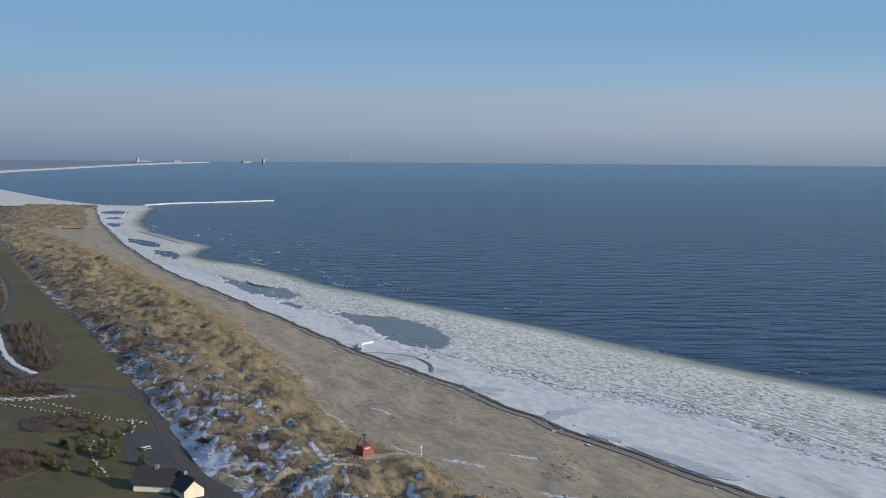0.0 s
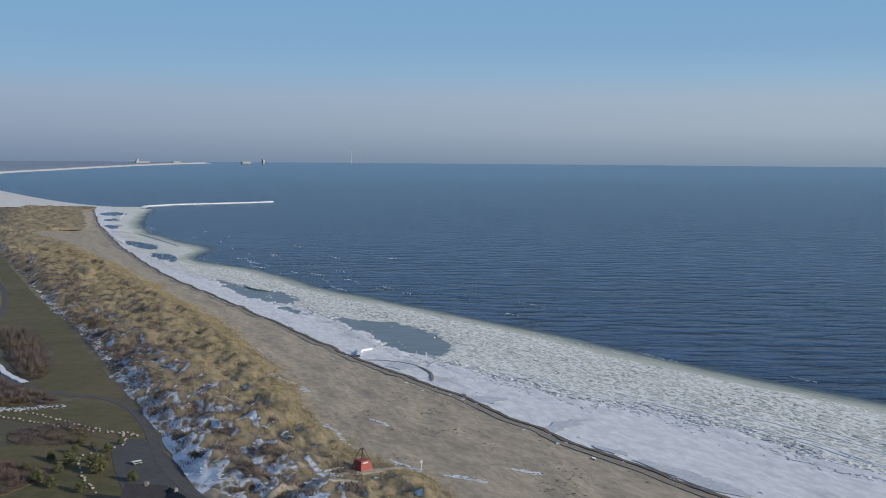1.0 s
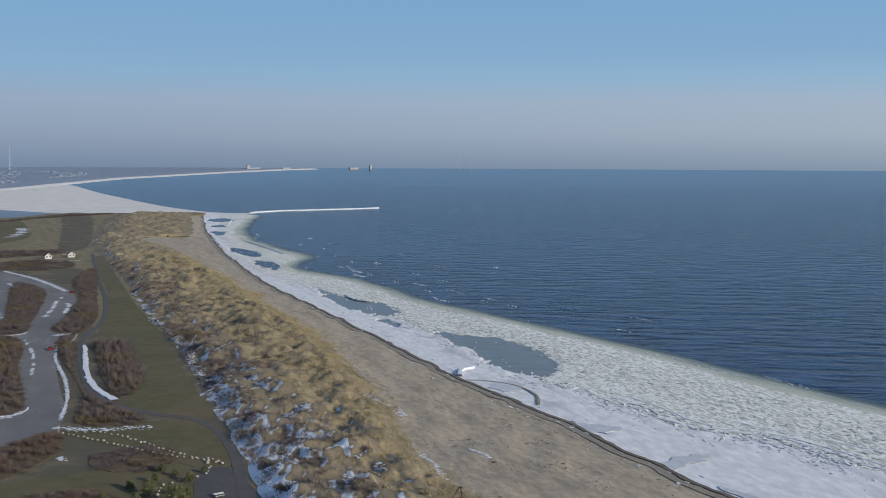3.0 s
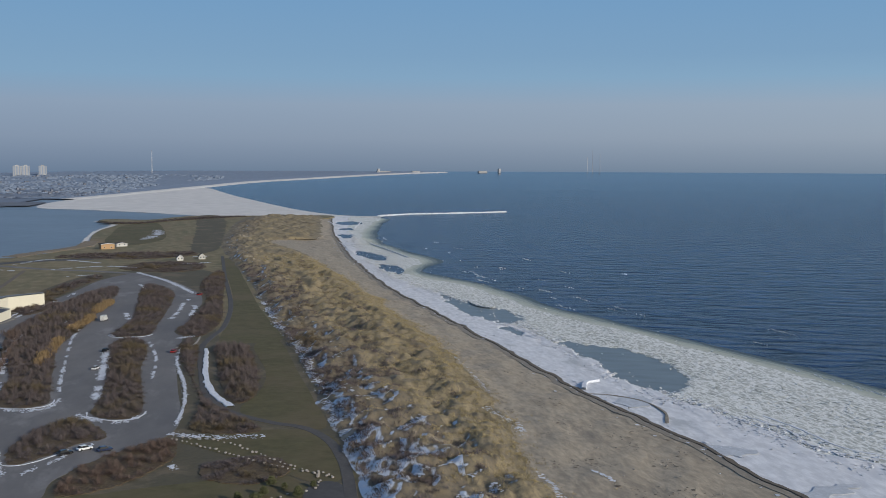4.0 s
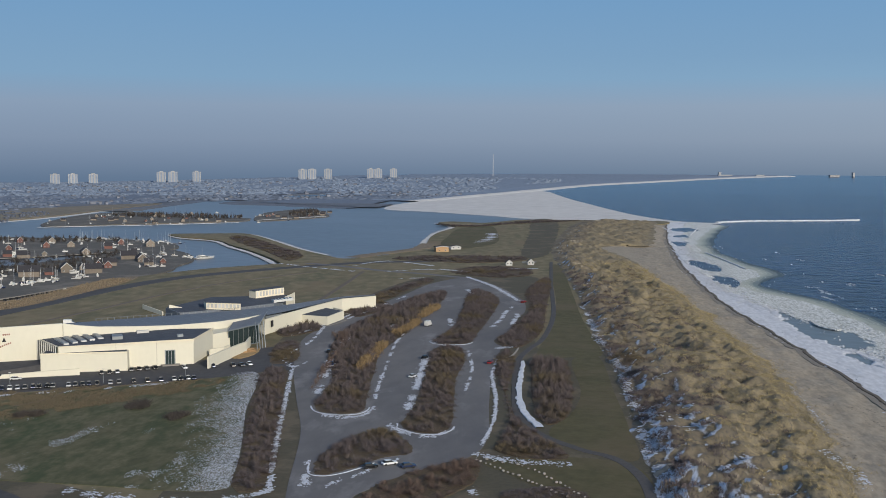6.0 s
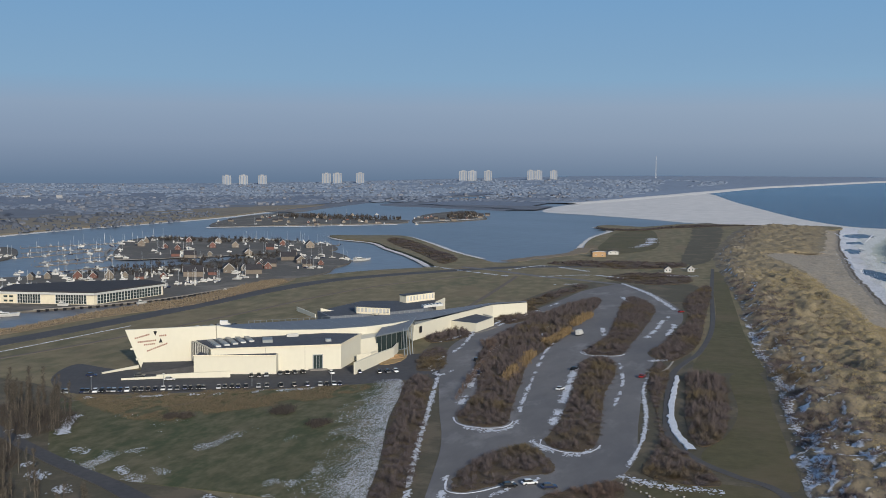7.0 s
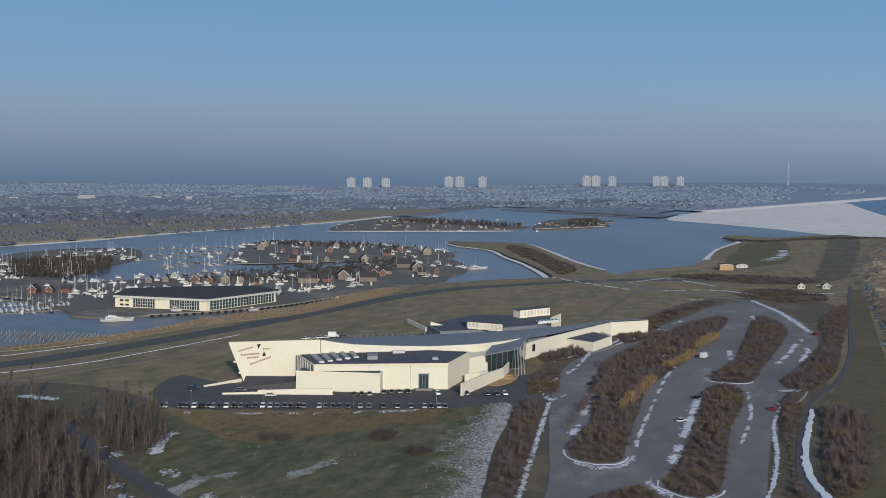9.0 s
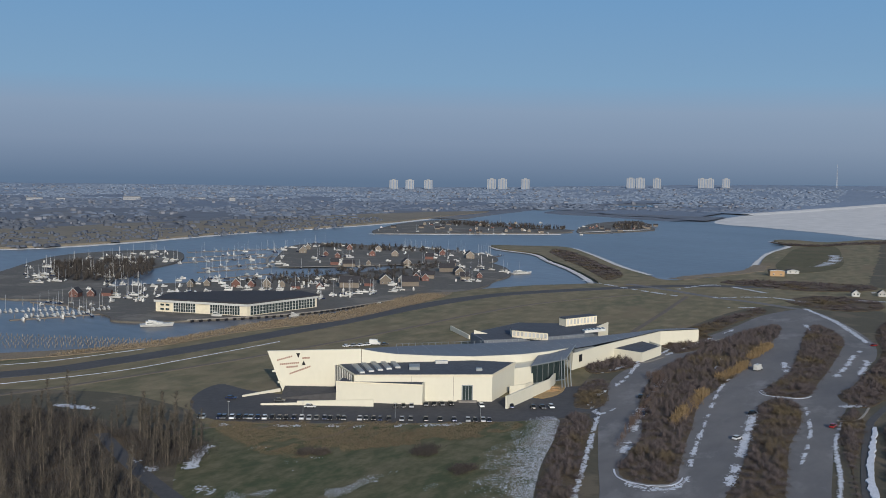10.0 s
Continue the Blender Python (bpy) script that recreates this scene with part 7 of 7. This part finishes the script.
def pontoon(a, b, boats, label="timber pontoon in the marina"):
    a, b = Vector(a), Vector(b)
    d = (b - a).normalized()
    n = Vector((-d.y, d.x))
    t = thing("pontoon", 0, 0, 0, 0, label, "pontoon", "pontoons in the marina")
    part("deck", solid(bmesh.new(), [tuple(a - n), tuple(b - n), tuple(b + n), tuple(a + n)], -0.2, 0.55), M_TIMBER, t)
    steps = int((b - a).length / 9)
    for k in range(steps):
        for s in (-1, 1):
            p = a.lerp(b, (k + 0.5) / steps) + n * s * 11
            bm = bmesh.new()
            tube(bm, (p.x, p.y, -0.5), (p.x, p.y, 2.0), 0.22, 0.2, 5)
            part("mooring_post", bm, M_TIMBER, t)
            if rng.random() < boats:
                p = a.lerp(b, (k + rng.random()) / steps) + n * s * 6
                put((S1, S2, B1, S1)[rng.randrange(4)], pose(p.x, p.y, 0.25, 0, 0, math.degrees(math.atan2(n.y, n.x)) + rng.uniform(-4, 4)) @ Matrix.Scale(rng.uniform(0.7, 0.95), 4))


for a, b, f in (((-700, 931), (-640, 1045), 0.5), ((-631, 827), (-600, 940), 0.35), ((-561, 769), (-540, 840), 0.5), ((-520, 730), (-505, 790), 0.5), ((-556, 1141), (-417, 1075), 0.5), ((-476, 494), (-450, 541), 0.9), ((-526, 558), (-470, 556), 0.6),
                ((-735, 1385), (-610, 1408), 0.4), ((-600, 1412), (-505, 1510), 0.3), ((-580, 800), (-560, 900), 0.3), ((-660, 880), (-625, 960), 0.4), ((-540, 520), (-520, 470), 0.7)):
    pontoon(a, b, f)
# two rows of small boats moored side by side
for (ax, ay), (bx, by), n in (((-478, 508), (-457, 552), 17), ((-508, 512), (-484, 546), 14), ((-440, 735), (-425, 742), 6)):
    for k in range(n):
        f = k / (n - 1)
        moor((B1, B1, S1)[k % 3], ax + (bx - ax) * f + rng.uniform(-.4, .4), ay + (by - ay) * f, -28 + rng.uniform(-6, 6), rng.uniform(0.7, 0.85))
yacht = motor_boat(18, "big white motor yacht moored at the quay", "motor_yacht")
yacht.matrix_basis = pose(-393, 519, 0.2, 0, 0, 40)
y2 = motor_boat(22, "big white motor yacht at the harbour mouth", "motor_yacht")
y2.matrix_basis = pose(-331, 915, 0.2, 0, 0, 60)
put(B1, pose(-385, 562, 1.2, 0, 0, 20))
put(B1, pose(-350, 590, 0.3, 0, 0, 55))
put(B1, pose(-330, 660, 0.3, 0, 0, 70))
# field of mooring piles in the outer basin
piles = thing("mooring_piles", 0, 0, 0, 0, "rows of dark timber mooring piles in the water", "mooring piles")
for row in range(5):
    a, b = Vector((-440 + 8 * row, 452 - 6 * row)), Vector((-362 + 4 * row, 478 - 2 * row))
    for k in range(30):
        p = a.lerp(b, k / 29)
        bm = bmesh.new()
        tube(bm, (p.x + rng.uniform(-.5, .5), p.y + rng.uniform(-1, 1), -0.5), (p.x, p.y, 1.6), 0.25, 0.22, 5)
        part("pile", bm, M_TIMBER, piles)
# quay wall with dark fender openings along the canal
qw = thing("quay_wall", 0, 0, 0, 0, "timber faced quay wall with dark fenders", "quay wall")
ql = resample(smooth_line([(-389, 540), (-364, 573), (-345, 615), (-333, 690), (-319, 744)]), 46)
part("coping", slab(bmesh.new(), [tuple(p) for p in ql], 0.8, 0.9, [1.7] * 46), M_STONE, qw)
for p, q in zip(ql[::1], ql[1::1]):
    c = (p + q) / 2
    part("fender", box(bmesh.new(), c[0] + .4, c[0] + 1.2, c[1] - 1.4, c[1] + 1.0, 0.0, 1.3), M_BLACK, qw)
# trees and sheds of the harbour
for seed, line, h in ((81, [(-700, 760), (-660, 820), (-600, 760), (-560, 690), (-600, 660), (-650, 700)], 9), (82, [(-640, 1080), (-560, 1110), (-470, 1090), (-500, 1060), (-600, 1050)], 8), (83, [(-500, 720), (-400, 760), (-400, 900), (-440, 960), (-470, 850)], 6), (84, [(-760, 1640), (-640, 1560), (-540, 1560), (-520, 1600), (-640, 1660)], 10), (85, [(-500, 1780), (-450, 1640), (-430, 1700), (-480, 1880)], 9)):
    x, y, r2 = scatter(line, {81: 0.034, 83: 0.014}.get(seed, 0.014), seed)
    shrubs("harbour_shrubs", x, y, 1.2, h * 0.8, 3.0, 120, 0.2, M_WOODTWIG, "bare trees and shrubs among harbour houses", r2)


# ---- by the beach ----
def beach_house():
    t = thing("beach_house", 0, 0, 2.0, 0, "dark roofed beach house with yellow lit gables", "house")
    nb = bmesh.new
    for (w, d, h, x, y, turn) in ((5.8, 9, 2.2, 9.8, 192.5, 58), (4.8, 9.5, 2.2, 15.2, 187, 15)):
        bm = nb()
        for yy in (-d / 2, d / 2):
            bm.faces.new([bm.verts.new(p) for p in ((-w / 2, yy, -0.2), (w / 2, yy, -0.2), (w / 2, yy, h), (0, yy, h + w * .42), (-w / 2, yy, h))])
        v = list(bm.verts)
        for i in range(5):
            j = (i + 1) % 5
            bm.faces.new((v[i], v[j], v[5 + j], v[5 + i]))
        bmesh.ops.recalc_face_normals(bm, faces=bm.faces)
        bm.transform(pose(x, y, 0, 0, 0, turn))
        wall = part("wall", bm, M_CREAM, t)
        for s in (-1, 1):
            bm = nb()
            q = [(s * (w / 2 + .6), h - .5), (0, h + w * .42), (0, h + w * .42 + .3), (s * (w / 2 + .6), h - .2)]
            for yy in (-d / 2 - .6, d / 2 + .6):
                bm.faces.new([bm.verts.new((a, yy, b)) for a, b in q])
            u = list(bm.verts)
            for i in range(4):
                j = (i + 1) % 4
                bm.faces.new((u[i], u[j], u[4 + j], u[4 + i]))
            bmesh.ops.recalc_face_normals(bm, faces=bm.faces)
            bm.transform(pose(x, y, 0, 0, 0, turn))
            part("roof", bm, M_DARKROOF, t)
        bm = box(nb(), -.4, .4, -.4, .4, h + 1.4, h + w * .42 + .9)
        bm.transform(pose(x, y, 0, 0, 0, turn))
        part("chimney", bm, M_STONE, t)


beach_house()


def rescue_tower():
    t = thing("lookout_hut", 62.4, 200.0, on_dune(62.4, 200.0) - 0.05, 20, "red lifeguard hut with dark frame on the beach", "hut")
    part("cabin", solid(bmesh.new(), [(-1.9, -1.9), (1.9, -1.9), (1.9, 1.9), (-1.9, 1.9)], 0, 0.2), M_TIMBER, t, "timber base")
    bm = bmesh.new()
    a = [bm.verts.new(p) for p in ((-1.9, -1.9, 0.2), (1.9, -1.9, 0.2), (1.9, 1.9, 0.2), (-1.9, 1.9, 0.2))]
    b = [bm.verts.new(p) for p in ((-1.3, -1.3, 2.5), (1.3, -1.3, 2.5), (1.3, 1.3, 2.5), (-1.3, 1.3, 2.5))]
    for i in range(4):
        bm.faces.new((a[i], a[(i + 1) % 4], b[(i + 1) % 4], b[i]))
    bm.faces.new(b)
    part("red_cabin", bm, M_RED, t)
    part("window_shutter", box(bmesh.new(), -1.0, 0.5, -1.62, -1.42, 1.9, 2.15), M_HULL, t)
    for x in (-1, 1):
        for y in (-1, 1):
            leg = bmesh.new()
            tube(leg, (x * 1.4, y * 1.4, 2.4), (x * 0.25, y * 0.25, 5.2), 0.09, 0.07, 5)
            part("frame_leg", leg, M_BLACK, t)
    part("top_plate", box(bmesh.new(), -.4, .4, -.4, .4, 5.1, 5.3), M_BLACK, t)


rescue_tower()


def beach_post(x, y, h):
    t = thing("beach_post", x, y, on_sand(x, y) - 0.2, 0, "thin pale post standing in the sand", "post")
    bm = bmesh.new()
    tube(bm, (0, 0, 0), (0, 0, h), 0.10, 0.08, 6)
    part("pole", bm, M_HULL, t)
    part("crossboard", box(bmesh.new(), -0.35, 0.35, -0.05, 0.05, h - 0.7, h - 0.2), M_HULL, t)


beach_post(76.5, 196.0, 2.8)
drape("driftwood", [(52, 198), (55, 200), (58.5, 200.6)], 0.7, M_HULL, "bleached white log beside the lifeguard hut", "log", 0.3, on_dune, 0.35, "")


def small_hut(x, y, turn, mat, label, w=5, d=6, h=2.4, name="beach_hut", roof=0.4):
    t = house(w, d, h, roof, mat, label, name)
    t["group"] = ""
    t.matrix_basis = pose(x, y, 2.0, 0, 0, turn)


small_hut(-60, 880, 10, M_HULL, "small white hut beside the footpath")
small_hut(-43, 890, 10, M_HULL, "small white hut beside the footpath")
small_hut(-133, 1008, 20, M_OCHRE, "ochre wooden hut by the lake", 12, 9, 4.5, "ochre_hut", 0.06)
small_hut(-124, 1040, 20, M_HULL, "low white shed by the lake", 10, 8, 2.4, "shed", 0.1)


def picnic_bench(x, y, turn):
    t = thing("picnic_bench", x, y, 2.1, turn, "pale wooden bench table on the asphalt", "bench")
    part("tabletop", box(bmesh.new(), -1.2, 1.2, -.5, .5, 0.72, 0.8), M_HULL, t)
    for s in (-1, 1):
        part("seat", box(bmesh.new(), -1.2, 1.2, s * .95 - .15, s * .95 + .15, 0.42, 0.48), M_HULL, t)
        part("leg_frame", box(bmesh.new(), s * .9 - .06, s * .9 + .06, -1.0, 1.0, 0.0, 0.72), M_TIMBER, t)


picnic_bench(11.6, 226.5, 20)

# ---- town across the water ----
def tower_block(x, y, z, turn, wide, h, n):
    t = thing("tower_block", x, y, z, turn, "pale concrete tower block in winter haze", "tower block", "tower blocks on the skyline")
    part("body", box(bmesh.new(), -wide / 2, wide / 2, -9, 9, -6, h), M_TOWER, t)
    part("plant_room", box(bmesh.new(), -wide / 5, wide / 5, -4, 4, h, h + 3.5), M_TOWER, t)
    # window strips use the horizon's haze-tinted colour instead of glass
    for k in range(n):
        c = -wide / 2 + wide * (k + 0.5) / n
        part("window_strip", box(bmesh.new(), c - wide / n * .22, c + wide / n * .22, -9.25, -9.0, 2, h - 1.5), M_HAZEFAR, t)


def skyline(bearing, r):
    x, y = r * math.sin(bearing), r * math.cos(bearing)
    return x, y, rise(x, y)


for az, base, top, wide in ((-27.47, -4, 43, 35), (-26.62, -4, 44, 35), (-25.64, -2, 44, 34), (-22.30, 7, 53, 36), (-21.72, 8, 54, 36), (-20.52, 9, 55, 33), (-15.05, 24, 65, 34), (-14.56, 25, 66, 34), (-13.72, 26, 66, 31), (-11.45, 31, 69, 30), (-11.05, 32, 69, 30), (-10.25, 35, 69, 29)):
    x, y, z = skyline(radians(az), 4500)
    tower_block(x, y, base, -az, wide, top - base, 3)
x, y, z = skyline(radians(-4.95), 4560)
mast = thing("radio_mast", x, y, z, 0, "thin pale radio mast in haze", "mast")
for k in range(3):
    bm = bmesh.new()
    a = k * math.tau / 3
    tube(bm, (2 * math.cos(a), 2 * math.sin(a), -4), (1.2 * math.cos(a), 1.2 * math.sin(a), 94), 0.7, 0.5, 5)
    part("lattice_leg", bm, M_HAZEMAST, mast)


def town():
    """Roofs and walls of the far suburb."""
    rng = np.random.default_rng(77)
    walls, roofs = ([], []), ([], [])
    n = 0
    while n < 460:
        r, az = rng.uniform(0, 1) ** 0.7 * 3000 + 1350, radians(rng.uniform(-66, -6))
        x, y = r * math.sin(az), r * math.cos(az)
        if not inside(town_line, np.array([x]), np.array([y]))[0] or noise.noise(Vector((x / 160, y / 160, 5))) < -0.12:
            continue
        n += 1
        z = rise(x, y) - 0.3
        w, l, h = rng.uniform(2.2, 4), rng.uniform(3, 6.5), rng.uniform(2.5, 4.5)
        c, s = math.cos(rng.uniform(0, 3)), math.sin(rng.uniform(0, 3))
        k = math.hypot(c, s) or 1
        c, s = c / k, s / k
        p = [(x + c * a - s * b, y + s * a + c * b) for a, b in ((-l, -w), (l, -w), (l, w), (-l, w))]
        v, f = walls
        b0 = len(v)
        v += [(a, b, z) for a, b in p] + [(a, b, z + h) for a, b in p]
        f += [(b0 + i, b0 + (i + 1) % 4, b0 + 4 + (i + 1) % 4, b0 + 4 + i) for i in range(4)]
        v, f = roofs
        b0 = len(v)
        ra, rb = ((p[0][0] + p[3][0]) / 2, (p[0][1] + p[3][1]) / 2), ((p[1][0] + p[2][0]) / 2, (p[1][1] + p[2][1]) / 2)
        v += [(a, b, z + h) for a, b in p] + [(*ra, z + h + w * .6), (*rb, z + h + w * .6)]
        f += [(b0, b0 + 1, b0 + 5, b0 + 4), (b0 + 2, b0 + 3, b0 + 4, b0 + 5), (b0 + 1, b0 + 2, b0 + 5), (b0 + 3, b0, b0 + 4)]
    # wall and roof colours are muted and blued to carry the haze
    m_wall = surface("far house walls with haze tint", [(0.19, 0.20, 0.23), (0.12, 0.132, 0.162)], 0.02, bump=0, island=0.3)
    m_roof = surface("far house roofs with thin snow and haze tint", [(0.095, 0.108, 0.138), (0.12, 0.132, 0.160)], 0.01, bump=0, island=0.25, spot=(0.21, 0.235, 0.28), spot_scale=0.02, spot_at=(0.62, 0.64))
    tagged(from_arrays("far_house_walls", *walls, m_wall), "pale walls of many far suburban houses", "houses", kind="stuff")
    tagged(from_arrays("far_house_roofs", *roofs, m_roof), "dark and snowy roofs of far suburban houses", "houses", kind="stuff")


town_line = smooth_line([(-4300, 600), (-2600, 250), (-1750, 560), (-1080, 1060), (-980, 1200), (-920, 1420), (-940, 1800), (-900, 2250), (-700, 2450), (-400, 2600), (-330, 3000), (-260, 3600), (-100, 4300), (-1200, 4500), (-2600, 3900), (-3700, 2700), (-4300, 1500)], 5, True)
town()
rng2 = np.random.default_rng(91)


def canopies(name, x, y, z, width, height, material, label, rng):
    """Low uneven crowns of trees seen from far away."""
    n = len(x)
    v, f = np.empty((n, 9, 3)), []
    a0 = rng.uniform(0, 1.5, n)
    w, h = width * rng.lognormal(0, 0.4, n), height * rng.uniform(0.5, 1.3, n)
    for k in range(4):
        a = a0 + k * math.pi / 2
        r = w * rng.uniform(0.7, 1.2, n)
        v[:, k] = np.stack([x + r * np.cos(a), y + r * np.sin(a), z - 0.5], 1)
        v[:, 4 + k] = np.stack([x + r * 0.75 * np.cos(a + .3), y + r * 0.75 * np.sin(a + .3), z + h * rng.uniform(0.6, 0.9, n)], 1)
    v[:, 8] = np.stack([x, y, z + h], 1)
    for i in range(n):
        for k in range(4):
            j = (k + 1) % 4
            f.append((9 * i + k, 9 * i + j, 9 * i + 4 + j, 9 * i + 4 + k))
            f.append((9 * i + 4 + k, 9 * i + 4 + j, 9 * i + 8))
    return tagged(from_arrays(name, v.reshape(-1, 3), f, material, True), label, "woods", kind="stuff")


x, y = rng2.uniform(-4300, -100, 60000), rng2.uniform(250, 4500, 60000)
keep = inside(town_line, x, y) & (rng2.uniform(0, 1, 60000) < 0.35 + 0.9 * np.array([noise.noise(Vector((a / 170, b / 240, 2.0))) for a, b in zip(x, y)]))
x, y = x[keep], y[keep]
r = np.hypot(x, y)
# tree crowns in three distance bands, haze painted in by material
for lo, hi, mat, label in ((0, 1900, M_FARWOOD, "bare trees and gardens of the far suburb"), (1900, 2900, M_HAZY, "far suburb woods tinted with haze"), (2900, 4900, M_HAZEFAR, "far horizon woods tinted with haze")):
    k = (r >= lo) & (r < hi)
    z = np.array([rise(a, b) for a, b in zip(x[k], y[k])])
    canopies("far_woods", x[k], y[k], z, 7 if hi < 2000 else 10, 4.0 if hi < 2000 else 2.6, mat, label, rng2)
x, y, rm = scatter([(-1500, 260), (-1000, 700), (-858, 850), (-845, 985), (-825, 1172), (-800, 1343), (-846, 1613), (-930, 1700), (-900, 1400), (-960, 1180), (-1069, 1000), (-1700, 500)], 0.0035, 92)
canopies("marsh_scrub", x, y, np.full(len(x), 2.3), 3.5, 2.4, M_FARWOOD, "dots of scrub on the salt marsh", rm)
for az, r, w, h in ((-45.2, 2750, 36, 6), (-44.0, 2760, 20, 5), (-40.6, 2780, 40, 9), (-35.6, 2720, 14, 10), (-37.4, 2900, 40, 4)):
    x, y, z = skyline(radians(az), r)
    t = thing("far_block", x, y, z, -az, "pale flat roofed block in the far suburb", "building", "flat blocks in the far suburb")
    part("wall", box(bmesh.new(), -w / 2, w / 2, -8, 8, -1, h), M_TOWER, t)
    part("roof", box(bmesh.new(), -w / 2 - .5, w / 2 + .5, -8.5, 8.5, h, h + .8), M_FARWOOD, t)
    # windows share the far shore colour with its painted haze
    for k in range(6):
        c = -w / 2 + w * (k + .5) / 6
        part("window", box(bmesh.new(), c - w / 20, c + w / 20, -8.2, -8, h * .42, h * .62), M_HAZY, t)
for x, y, h in ((1514, 4600, 98), (1545, 4590, 82), (1492, 4608, 70)):
    t = thing("power_station_chimney", x, y, far_lift(x, y), 0, "thin pale power station chimney in haze", "chimney", "chimneys across the bay")
    bm = bmesh.new()
    tube(bm, (0, 0, -1), (0, 0, h), 1.0, 0.7, 8)
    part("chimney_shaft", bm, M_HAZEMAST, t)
    part("flue_collar", tube_line(bmesh.new(), [(0, 0, h - 3), (0, 0, h)], 1.3), M_HAZEMAST, t)


def far_shed(x, y, w, h):
    t = thing("far_shed", x, y, far_lift(x, y) + 1, 8, "pale low building across the bay in haze", "building", "buildings across the bay")
    part("wall", box(bmesh.new(), -w / 2, w / 2, -8, 8, -1, h), M_TOWER, t)
    part("roof", box(bmesh.new(), -w / 2 - 1, w / 2 + 1, -9, 9, h, h + 1), M_HAZEMAST, t)


for x, y, w, h in ((560, 4690, 10, 16), (582, 4692, 60, 6), (725, 4680, 34, 6), (1020, 4650, 40, 6), (1094, 4640, 8, 16)):
    far_shed(x, y, w, h)
